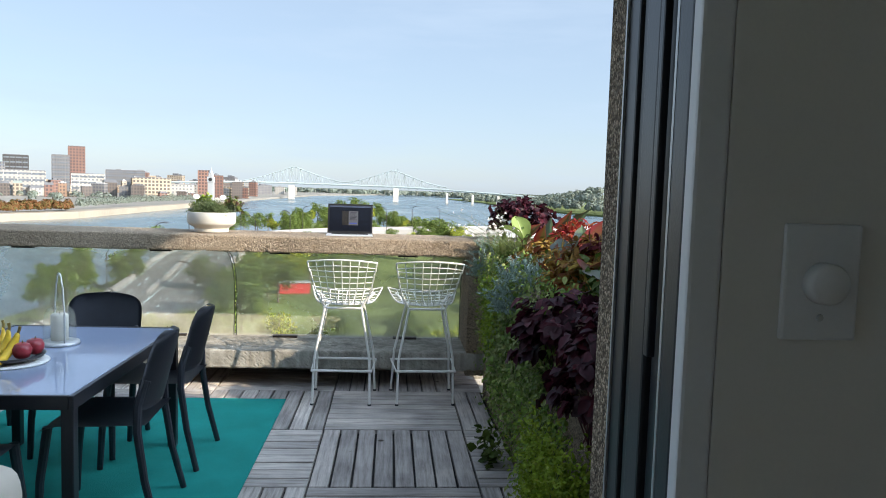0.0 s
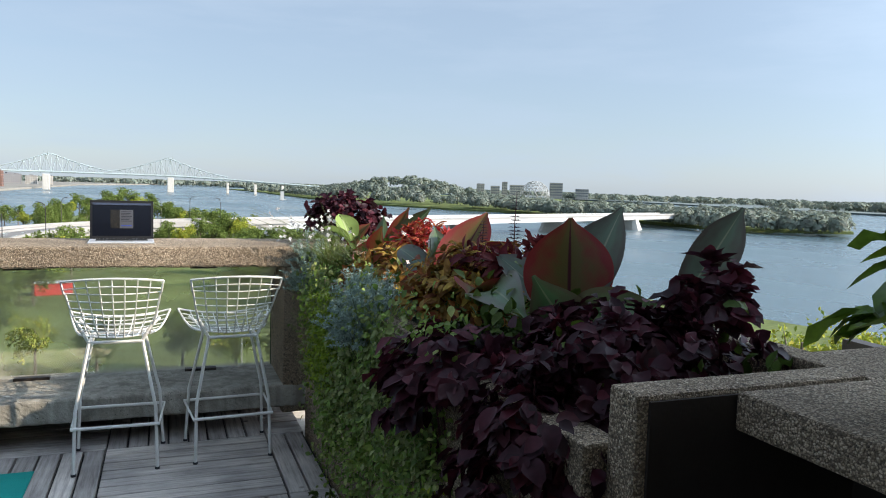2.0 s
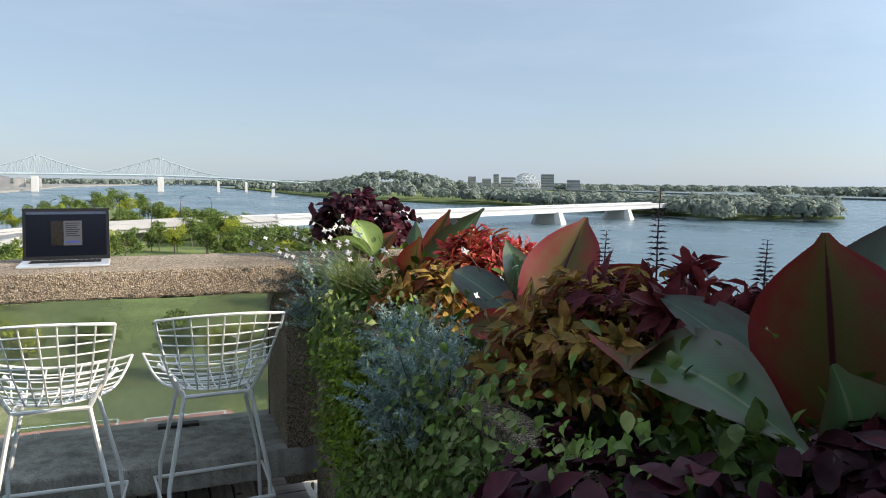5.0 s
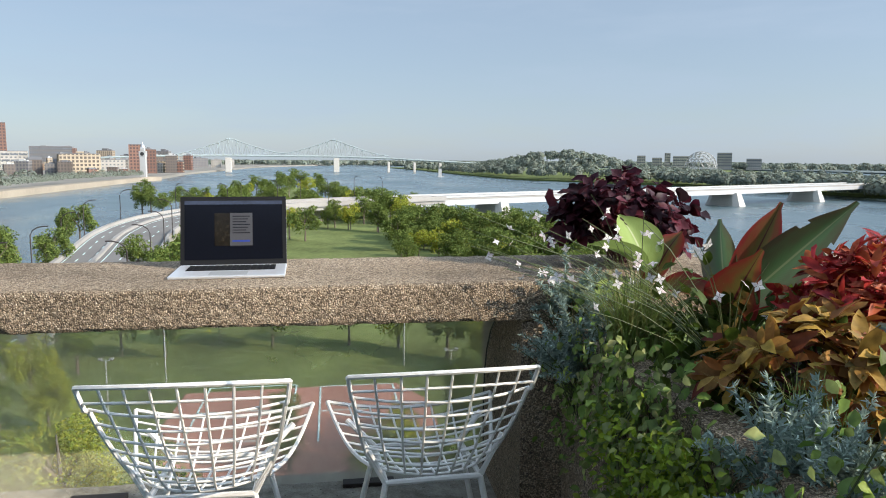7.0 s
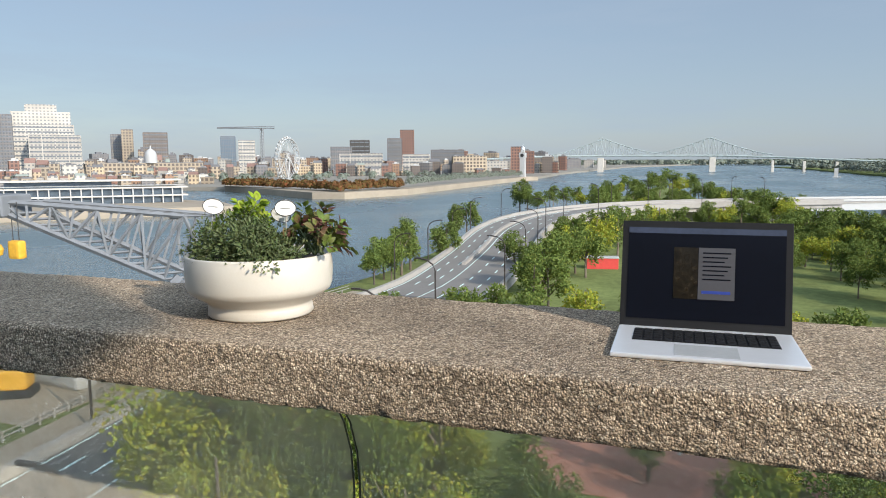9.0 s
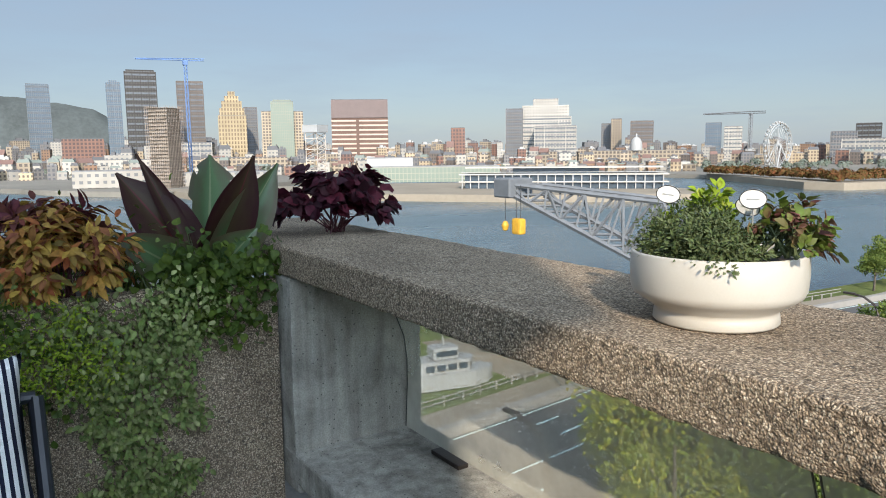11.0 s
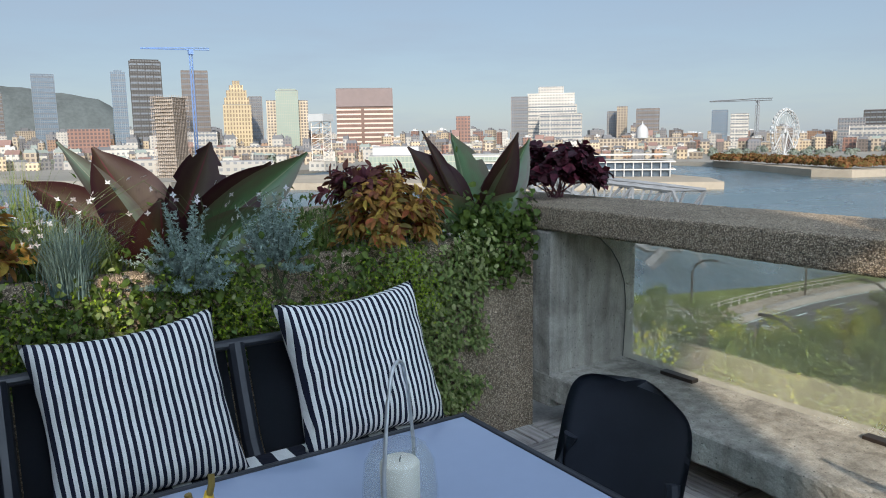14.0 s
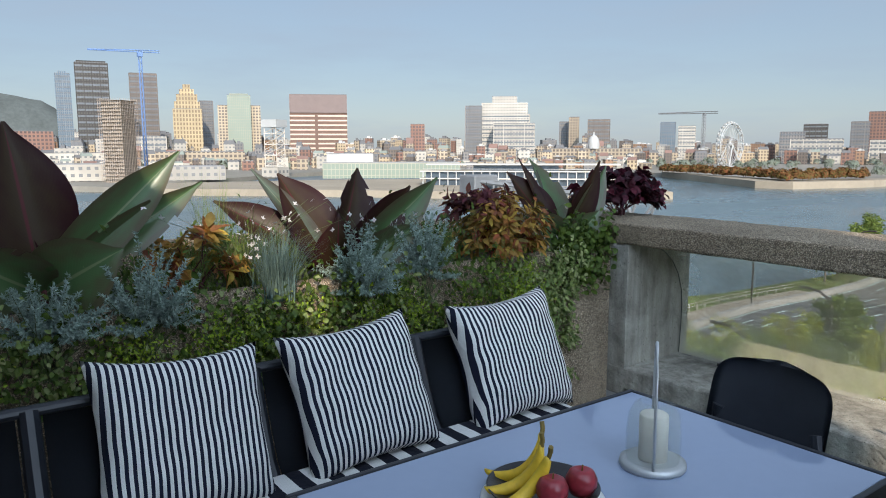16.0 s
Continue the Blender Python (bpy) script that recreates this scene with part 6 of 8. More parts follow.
def crown_mesh(seed, material, clumps, per, size, rx, rz):
    """A tree crown: clumps of small leaf sprays round an uneven, lobed ellipsoid."""
    rng = np.random.default_rng(seed)
    lobes = rand_dirs(rng, 7) * np.array([rx, rx, rz]) * 0.62
    c = lobes[rng.integers(0, 7, clumps)] + rand_dirs(rng, clumps) * rng.uniform(0.2, 1.0, (clumps, 1)) ** 0.5 * np.array([rx, rx, rz]) * 0.5
    s = rng.uniform(0.1, 0.26, clumps) * rx
    d = rand_dirs(rng, clumps * per)
    d[:, 2] = np.abs(d[:, 2]) * np.where(rng.random(len(d)) < 0.75, 1, -1)
    p = np.repeat(c, per, 0) + d * np.repeat(s, per)[:, None] * rng.uniform(0.55, 1.05, (clumps * per, 1))
    w = d + rng.normal(scale=0.7, size=d.shape)
    return tuft_mesh("crown", p, w, d + 0.35 * rand_dirs(rng, len(d)), rng.uniform(0.6, 1.4, len(d)) * size, rng.uniform(0.45, 0.85, len(d)) * size, material)


crowns = [crown_mesh(1, L_TREE, 80, 30, 0.6, 4.8, 4.8), crown_mesh(2, L_TREE, 76, 30, 0.56, 3.7, 5.8), crown_mesh(3, L_TREE2, 80, 30, 0.56, 4.4, 5.0), crown_mesh(4, L_TREE, 70, 32, 0.6, 5.6, 3.6)]
near_crowns = [crown_mesh(5, L_TREE, 190, 46, 0.3, 4.6, 5.0), crown_mesh(6, L_TREE, 180, 46, 0.28, 3.6, 5.8), crown_mesh(7, L_TREE2, 190, 44, 0.28, 4.2, 5.2), crown_mesh(8, L_TREE, 180, 46, 0.3, 5.2, 4.0)]


def trunk_mesh():
    bm = tubed([(0, 0, -0.6), (0.1, 0, 3), (-0.1, 0.15, 6.5), (0, 0, 10)], 0.32, 7, r_end=0.08)
    for a in range(5):
        q = a * 1.26
        tube(bm, [(0, 0, 3.6 + 0.7 * a), (1.4 * math.cos(q), 1.4 * math.sin(q), 5.2 + 0.8 * a), (2.8 * math.cos(q), 2.8 * math.sin(q), 6.4 + 0.9 * a)], 0.14, 5, r_end=0.03)
    return mesh_of(bm, M_BARK)


trunk = trunk_mesh()
rt = random.Random(5)


def tree(x, y, h, kind, z=LAND):
    lab = ("leafy green park tree", "tall narrow green tree", "yellowing autumn tree", "broad green tree")[kind]
    s = h / 12.0
    t = thing("tree", lab + " on the shore", "tree", Matrix.Translation((x, y, z)) @ pose(0, 0, 0, 0, 0, rt.uniform(0, 360)) @ Matrix.Diagonal((s * rt.uniform(0.85, 1.15), s * rt.uniform(0.85, 1.15), s, 1)), "park trees")
    part("trunk", trunk, None, t)
    part("crown", (near_crowns if math.hypot(x, y) < 105 else crowns)[kind], None, t, at=pose(0, 0, 7.6))
    return t


for b, d, h, k in ((-24.0, 172, 10, 0), (-24.8, 165, 9, 3), (-19.0, 205, 11, 0), (-19.6, 200, 9, 1), (-8.0, 176, 12, 0), (-8.8, 182, 13, 2), (-7.2, 205, 14, 2), (-5.6, 214, 14, 0), (-9.8, 168, 12, 0), (-10.4, 176, 11, 3), (-12.0, 128, 12, 1), (-10.9, 132, 11, 0), (-22.6, 178, 12, 0), (-21.9, 186, 13, 1), (-23.4, 170, 9, 0), (-18.2, 262, 12, 1), (-17.4, 266, 13, 0), (-13.2, 400, 17, 1), (-12.6, 396, 14, 0), (-11.8, 385, 11, 3), (-10.6, 420, 13, 3), (-9.6, 430, 12, 3), (-8.8, 440, 12, 0), (-11.7, 150, 11, 1), (-11.2, 153, 12, 0), (-13.6, 185, 10, 0), (-9.0, 215, 12, 0), (-7.8, 228, 11, 2), (-9.9, 232, 10, 3), (-6.2, 246, 13, 0), (-5.0, 250, 12, 2), (-3.8, 238, 13, 0), (-2.6, 262, 14, 2), (-1.4, 254, 12, 0)):
    tree(*polar(b, d), h, k)
for b, d, h, k in ((-7.5, 470, 12, 3), (-6.6, 500, 14, 0), (-5.8, 520, 13, 2), (-5.0, 560, 16, 0), (-4.2, 520, 14, 0), (-3.3, 600, 18, 0), (-2.6, 560, 17, 0), (-1.9, 620, 20, 0), (-1.2, 540, 17, 2), (-0.4, 600, 17, 0), (0.2, 480, 14, 0), (0.9, 460, 14, 3), (1.4, 420, 13, 0), (2.2, 400, 14, 2), (3.0, 380, 14, 0), (3.8, 360, 14, 0), (4.6, 345, 15, 0), (5.3, 330, 15, 0), (6.1, 318, 14, 2), (6.8, 300, 13, 2), (-3.0, 430, 12, 0), (-1.8, 405, 12, 0), (-0.8, 385, 12, 3)):
    tree(*polar(b, d), h, k)
for b, d, h, k in ((6.4, 275, 11, 0), (7.2, 262, 12, 0), (8.4, 250, 13, 0), (9.2, 262, 12, 1), (10.2, 248, 12, 0), (11.4, 238, 13, 0), (12.6, 246, 13, 2), (13.6, 232, 12, 0), (14.8, 222, 14, 0), (16.0, 228, 13, 0), (17.2, 214, 13, 1), (18.4, 206, 12, 0), (19.4, 196, 12, 2), (20.6, 188, 12, 2), (22.0, 180, 12, 0), (8.8, 225, 8, 3), (10.8, 210, 8, 3), (13.0, 200, 9, 3), (7.2, 232, 7, 3), (24.0, 170, 12, 2), (26.5, 160, 13, 0)):
    tree(*polar(b, d), h, k)
for b, d, h, k in ((-33.0, 74, 12, 2), (-30.0, 70, 11, 0), (-36.5, 84, 10, 0), (-26.5, 66, 12, 0), (-23.0, 62, 10, 2), (-2.8, 64, 7, 1), (5.6, 58, 9, 2), (13.0, 60, 11, 1), (16.0, 66, 12, 0), (19.0, 62, 12, 2), (-20.0, 60, 10, 2), (-41.0, 96, 9, 0), (-45.0, 100, 8, 2)):
    tree(*polar(b, d), h, k)
for x, y, h, k in ((-31, 44, 16.5, 2), (-25.5, 46, 15.5, 0), (-27, 39, 13, 2), (-36, 50, 11, 0), (-21, 46, 12, 0), (-16, 42, 11, 2), (-29, 57, 10, 2), (-12, 50, 10, 0), (-7.5, 47, 9, 1), (2, 46, 10, 2), (6, 50, 11, 0), (11, 47, 11, 2), (-19, 56, 11, 2)):
    tree(x, y, h, k)
for b, d, h, k in ((-27, 96, 9, 2), (-24, 101, 10, 0), (-21, 94, 9, 2), (-18, 104, 10, 0), (-15, 111, 9, 3), (-24.5, 80, 9, 0), (-20, 82, 8, 2), (-12, 108, 9, 0), (-8, 113, 10, 2), (-4, 110, 9, 0), (2, 109, 9, 3), (6, 106, 9, 2), (10, 101, 10, 0), (13.5, 96, 9, 2), (17, 92, 9, 0), (-29.5, 86, 8, 3)):
    tree(*polar(b, d), h, k)
for b, d, h, k in ((53.0, 62, 19.5, 2), (55.5, 58, 21, 2), (57.6, 60, 20, 2), (59.5, 64, 21, 2), (61.5, 60, 20, 2), (50.6, 64, 20, 2), (51.8, 70, 16, 0), (48.8, 76, 15, 2), (63.5, 58, 18, 0), (45.5, 82, 14, 0), (66, 60, 18, 2)):
    tree(*polar(b, d), h, k)


for _ in range(190):
    pick = rt.random()
    if pick < 0.36:
        b, d = rt.uniform(-8.5, 7.5), rt.uniform(280, 470)
    elif pick < 0.82:
        b = rt.uniform(5.5, 27)
        d = 282 - 5.2 * b - rt.random() ** 1.6 * 75 + 14
    else:
        b, d = rt.uniform(-13.5, -6.5), rt.uniform(190, 300)
        d = max(d, 205) if b > -10 else d
    x, y = polar(b, d)
    if min((Vector((x, y, 0)) - Vector((p.x, p.y, 0))).length for p in LINE) > 19:
        tree(x, y, rt.uniform(7, 13), rt.choice((0, 0, 1, 2, 3)))


def woods(name, label, seed, spots, material, per=26):
    per *= 4
    """A far wood: one mass of many small leaf clumps."""
    rng = np.random.default_rng(seed)
    P, D, S = [], [], []
    for x, y, z, r, h in spots:
        d = rand_dirs(rng, per)
        d[:, 2] = np.abs(d[:, 2])
        P.append(np.array([x, y, z + h * 0.35]) + d * np.array([r, r, h * 0.65]) * rng.uniform(0.75, 1.05, (per, 1)))
        D.append(d)
        S.append(np.full(per, r * 0.42))
    P, D, S = np.concatenate(P), np.concatenate(D), np.concatenate(S)
    w = np.cross(D, rand_dirs(rng, len(D)))
    me = tuft_mesh(name, P, w, D, S, S * 0.9, material)
    return tagged(part(name, me, None), label, "woods", "", "stuff")


rw = random.Random(8)
spots = []
for i in range(900):
    b = rw.uniform(6.5, 51)
    near_d = 2150 - 650 * min(1, max(0, (b - 7.5) / 3.5)) - 330 * min(1, max(0, (b - 11) / 5)) - 560 * min(1, max(0, (b - 16) / 28)) + (60 if b > 44 else 0)
    d = near_d + rw.uniform(0, 1) ** 1.5 * 420 + 15
    hill = 34 * math.exp(-(((b - 18.5) / 5.5) ** 2)) * min(1, (d - near_d) / 200)
    spots.append((*polar(b, d), -27.6 + hill, rw.uniform(6, 11), rw.uniform(10, 17)))
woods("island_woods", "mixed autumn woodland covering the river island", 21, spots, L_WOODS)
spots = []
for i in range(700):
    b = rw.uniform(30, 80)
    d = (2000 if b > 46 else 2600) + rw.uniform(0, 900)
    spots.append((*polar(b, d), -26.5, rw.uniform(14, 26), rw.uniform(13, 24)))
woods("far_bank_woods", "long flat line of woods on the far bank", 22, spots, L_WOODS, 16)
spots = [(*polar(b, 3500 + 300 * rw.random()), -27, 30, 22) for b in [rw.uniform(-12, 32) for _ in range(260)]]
woods("horizon_woods", "low woods along the horizon, greyed for haze", 23, spots, L_WOODS, 12)
spots = [(*polar(b, d + rw.uniform(0, 22)), -24.6, rw.uniform(3, 5), rw.uniform(6, 10)) for b, d in [(-36 + 13.5 * k / 150, 770 - 165 * min(1, k / 95.0) + 60 * max(0, (k - 95) / 55.0)) for k in range(150)]]
woods("quay_shrubs", "reddish autumn trees along the quay", 24, spots, L_AUTUMN, 30)
spots = [(*polar(-22 + 9 * k / 60, 690 + 400 * k / 60), -24.6, 3.0, rw.uniform(9, 13)) for k in range(60)]
woods("quay_poplars", "row of dark poplars along the quay", 25, spots, L_WOODS, 30)
spots = [(*polar(rw.uniform(-100, -20), rw.uniform(960, 1250)), -26, rw.uniform(4, 8), rw.uniform(6, 12)) for _ in range(160)]
woods("city_trees", "street trees between the city buildings", 26, spots, L_WOODS, 24)

# ---- park things ----
court = thing("tennis_court", "red clay tennis courts with white lines", "tennis court", kind="structure")
part("surface", prism([(-15, 64), (11, 64), (11.5, 86), (8, 93.5), (-17.5, 92.5), (-18, 80)], LAND, LAND + 0.08), M_CLAY, court)
for x0, x1, y0, y1 in ((-15, -14.8, 76, 94), (-4.5, -4.3, 76, 94), (-15, -4.4, 94, 94.2), (-15, -4.4, 76, 76.2), (-15, -4.4, 85, 85.2), (-1.5, -1.3, 75, 93), (7.5, 7.7, 75, 93), (-1.4, 7.6, 93, 93.2), (-1.4, 7.6, 84, 84.2)):
    part("court_line", boxed(x0, x1, y0, y1, LAND + 0.09, LAND + 0.12), M_PAINT, court, "white court line")
hutx, huty = polar(-6.75, 192)
hut = thing("red_hut", "small red container hut on the lawn", "hut", pose(hutx, huty, LAND, 0, 0, 12))
part("wall", boxed(-4, 4, -1.6, 1.6, 0, 2.8, 0.05, 1), M_REDPAINT, hut)
part("roof", boxed(-4.2, 4.2, -1.8, 1.8, 2.81, 3.1, 0.05, 1), M_WHITE, hut)


def street_lamp(at):
    t = thing("street_lamp", "tall dark street lamp with a curved arm", "street lamp", at, "street lamps along the motorway")
    part("pole", tubed([(0, 0, 0), (0, 0, 9.5), (0.5, 0, 10.6), (1.6, 0, 11.3), (2.8, 0, 11.5)], 0.14, 6), M_BRONZE, t)
    part("lamp_head", boxed(2.5, 3.8, -0.2, 0.2, 11.4, 11.65, 0.05, 1), M_BRONZE, t)
    return t


lamp = None
for i in range(4, len(land_line) - 3, 3):
    p, d = land_line[i], (land_line[i + 1] - land_line[i]).normalized()
    for o, s in ((-12.9, 0), (11.9, 180)):
        q = p + Vector((d.y, -d.x, 0)) * o
        m = pose(q.x, q.y, q.z, 0, 0, math.degrees(math.atan2(-d.x, d.y)) + s)
        lamp = copy_thing(lamp, m) if lamp else street_lamp(m)


def car(at, paint, label):
    t = thing("car", label, "car", at)
    part("body", boxed(-2.2, 2.2, -0.9, 0.9, 0.35, 0.95, 0.18, 2), paint, t)
    part("cabin", boxed(-1.2, 1.1, -0.78, 0.78, 0.9, 1.5, 0.22, 2), M_GLASSDARK, t)
    for x in (-1.4, 1.4):
        for y in (-0.85, 0.85):
            w = lathe([(0, -0.1), (0.34, -0.1), (0.34, 0.1), (0, 0.1)], 14)
            bmesh.ops.transform(w, matrix=pose(x, y, 0.34, 90), verts=w.verts)
            part("wheel", w, M_INK, t)


for k, o, paint, lab in ((13, 2.4, M_INK, "dark car on the motorway"), (17, -6.5, M_ZINC, "silver car on the motorway"), (21, 6.2, M_WHITE, "white van on the motorway"), (9, 2.2, M_REDPAINT, "red car on the motorway")):
    p, d = LINE[k], (LINE[k + 1] - LINE[k]).normalized()
    q = p + Vector((d.y, -d.x, 0)) * o
    car(pose(q.x, q.y, q.z + 0.26, 0, 0, math.degrees(math.atan2(d.y, d.x))), paint, lab)

boat = thing("sailing_boat", "small white sailing boat on the river", "boat", pose(*polar(9.2, 1330), WATER))
part("hull", boxed(-6, 6, -1.6, 1.6, -0.3, 1.4, 0.5, 2), M_WHITE, boat)
part("sail", prism([(-4, -0.1), (2, -0.1), (2, 0.1), (-4, 0.1)], 1.5, 15), M_WHITE, boat)

# neighbouring terrace below, to the right
nb = thing("neighbour_terrace", "lower concrete terrace with a bronze rail and bowed glass", "terrace", kind="structure")
ra, rb = Vector((6.6, 7.05, 0.0)), Vector((6.35, 4.2, 0.0))
rd = (rb - ra).normalized()
rn = Vector((-rd.y, rd.x, 0))
bm = bmesh.new()
q = [ra, rb, rb + rn * 0.16, ra + rn * 0.16]
prism([(v.x, v.y) for v in q], -0.11, 0.02, bm)
part("top_rail", bm, M_BRONZE, nb, "flat dark bronze rail")
for k in range(6):
    a = ra.lerp(rb, k / 5)
    part("bracket", tubed([a + rn * 0.02 + Vector((0, 0, -0.11)), a + rn * 0.2 + Vector((0, 0, -0.24)), a + rn * 0.27 + Vector((0, 0, -0.4)), a + rn * 0.27 + Vector((0, 0, -1.1))], 0.022, 6), M_BRONZE, nb, "curved dark bracket")
bm = bmesh.new()
prism([(v.x, v.y) for v in (ra + rn * 0.25, rb + rn * 0.25, rb + rn * 0.262, ra + rn * 0.262)], -1.1, -0.3, bm)
part("pane", bm, M_GLAZE, nb, "hazy glass pane").visible_shadow = False
part("floor_slab", prism([(4.6, 4.0), (6.75, 4.0), (6.95, 7.2), (4.6, 7.2)], -4.0, -1.1), M_SMOOTH, nb)
part("lower_block", prism([(4.8, 4.1), (6.6, 4.1), (6.8, 7.0), (4.8, 7.0)], -28.0, -4.003), M_SMOOTH, nb)

# storage yard by the motorway, with boats laid up
yard = structure("pavement_yard", prism([(-90, 60), (-68, 60), (-69, 100), (-84, 104)], LAND, LAND + 0.1), M_QUAY, "pale gravel storage yard by the motorway", "yard")
ry = random.Random(2)
for k, (x, y) in enumerate(((-77, 73), (-74, 80), (-80, 84), (-73, 90), (-82, 76))):
    t = thing("stored_boat", "white motor boat laid up on the yard", "boat", pose(x, y, LAND + 0.1, 0, 0, ry.uniform(0, 180)), "boats on the yard")
    part("hull", boxed(-5, 5, -1.6, 1.6, 0.0, 2.2, 0.5, 2), M_WHITE, t)
    part("cabin", boxed(-2, 2.4, -1.2, 1.2, 2.2, 3.6, 0.3, 2), M_PALEROOF, t)
crawler = thing("yellow_digger", "yellow digger parked on the yard", "digger", pose(-79, 67, LAND + 0.1, 0, 0, 30))
part("body", boxed(-2.5, 2.5, -1.5, 1.5, 1.0, 3.4, 0.3, 2), M_YELLOW, crawler)
part("tracks", boxed(-3, 3, -1.7, 1.7, 0, 1.0, 0.3, 2), M_INK, crawler)
part("arm", tubed([(2, 0, 2.5), (5, 0, 5.5), (7.5, 0, 2.2)], 0.35, 6), M_YELLOW, crawler)

# floodlight posts round the courts
def court_light(at):
    t = thing("floodlight_post", "slim grey floodlight post beside the tennis courts", "street lamp", at, "court lights")
    part("post", tubed([(0, 0, 0), (0, 0, 5.0), (0, 0, 7.6)], 0.09, 8, r_end=0.06), M_ZINC, t)
    part("cross_arm", boxed(-0.7, 0.7, -0.05, 0.05, 7.55, 7.65, 0.02, 1), M_ZINC, t)
    for s in (-0.55, 0.55):
        part("lamp_head", boxed(s - 0.22, s + 0.22, -0.12, 0.22, 7.66, 7.86, 0.04, 1), M_PALEROOF, t, "flat pale lamp head")


for b, d in ((-16.1, 80), (-12.0, 95), (10.4, 77), (6.5, 97)):
    court_light(pose(*polar(b, d), LAND))

# white motor yacht by the bank
yacht = thing("motor_yacht", "white motor yacht with dark windows by the bank", "boat", pose(-71.4, 52.4, LAND + 0.11, 0, 0, 79.6))
HL = 6.0
hull = [(-HL, -1.9), (HL * 0.45, -2.1), (HL * 0.8, -1.2), (HL, 0.0), (HL * 0.8, 1.2), (HL * 0.45, 2.1), (-HL, 1.9)]
part("hull", prism(hull, 0.0, 1.9), M_WHITE, yacht)
part("deck_house", prism([(-HL * 0.7, -1.5), (HL * 0.35, -1.6), (HL * 0.55, 0.0), (HL * 0.35, 1.6), (-HL * 0.7, 1.5)], 1.902, 3.4), M_WHITE, yacht)
part("upper_cabin", boxed(-HL * 0.4, HL * 0.15, -1.2, 1.2, 3.402, 4.9, 0.15, 1), M_WHITE, yacht)
for k in range(4):
    x = -HL * 0.6 + k * HL * 0.24
    for s in (-1, 1):
        part("window", boxed(x, x + HL * 0.17, s * 1.72 - 0.1, s * 1.72 + 0.1, 2.35, 3.0), M_GLASSDARK, yacht, "dark window")
for s in (-1, 1):
    part("window", boxed(-HL * 0.35, HL * 0.1, s * 1.23 - 0.05, s * 1.23 + 0.05, 3.9, 4.5), M_GLASSDARK, yacht, "dark window")
part("mast", tubed([(-HL * 0.1, 0, 4.9), (-HL * 0.18, 0, 8.2)], 0.1, 6), M_WHITE, yacht)
part("rail", tubed([(HL * 0.4, -1.7, 2.7), (HL * 0.95, 0, 2.8), (HL * 0.4, 1.7, 2.7)], 0.05, 5), M_WHITE, yacht)

# ---- plants ----
def leaf_fine(name, pos, way, nrm, length, width, material, curl=0.28):
    """Many ovate leaves in one mesh: rounded outline, folded midrib, tip bending down."""
    n = len(pos)
    rng = np.random.default_rng(n)
    way = way / np.linalg.norm(way, axis=1, keepdims=True)
    side = np.cross(way, nrm)
    side /= np.maximum(1e-6, np.linalg.norm(side, axis=1, keepdims=True))
    up = np.cross(side, way)
    L, W = np.asarray(length).reshape(-1, 1) * np.ones((n, 1)), np.asarray(width).reshape(-1, 1) * np.ones((n, 1))
    cv = curl * rng.uniform(0.3, 1.8, (n, 1))
    rows = [pos]
    for f, w in ((0.2, 0.36), (0.48, 0.5), (0.76, 0.34)):
        c = pos + way * L * f - up * L * cv * f * f
        wave = 0.12 * rng.normal(size=(n, 1)) * W
        rows += [c + side * W * w + up * (W * 0.14 * w * 2 + wave), c - up * W * 0.05, c - side * W * w + up * (W * 0.14 * w * 2 - wave)]
    rows.append(pos + way * L - up * L * cv)
    v = np.stack(rows, 1).reshape(-1, 3)
    fc = np.array([[0, 1, 2], [0, 2, 3], [1, 4, 5], [1, 5, 2], [2, 5, 6], [2, 6, 3], [4, 7, 8], [4, 8, 5], [5, 8, 9], [5, 9, 6], [7, 10, 8], [8, 10, 9]])
    f = ((np.arange(n) * 11)[:, None, None] + fc[None]).reshape(-1, 3)
    me = bpy.data.meshes.new(name)
    me.vertices.add(len(v))
    me.vertices.foreach_set("co", v.astype(np.float32).ravel())
    me.loops.add(f.size)
    me.loops.foreach_set("vertex_index", f.astype(np.int32).ravel())
    me.polygons.add(len(f))
    me.polygons.foreach_set("loop_start", np.arange(0, f.size, 3, dtype=np.int32))
    me.polygons.foreach_set("loop_total", np.full(len(f), 3, dtype=np.int32))
    me.polygons.foreach_set("use_smooth", np.full(len(f), True))
    me.materials.append(material)
    me.update(calc_edges=True)
    return me


def outward(rng, n, spread=1.0, low=-0.35):
    d = rng.normal(size=(n * 3, 3))
    d /= np.linalg.norm(d, axis=1, keepdims=True)
    d = d[d[:, 2] > low][:n]
    return d


def stems_mesh(rng, base, tips, r, material):
    bm = bmesh.new()
    b = Vector(base)
    for t in tips:
        t = Vector(t)
        m = b.lerp(t, 0.5) + Vector((rng.normal() * 0.01, rng.normal() * 0.01, 0.03))
        tube(bm, [b + Vector((rng.normal() * 0.02, rng.normal() * 0.02, 0)), m, t], r, 5, r_end=r * 0.5)
    return mesh_of(bm, material)


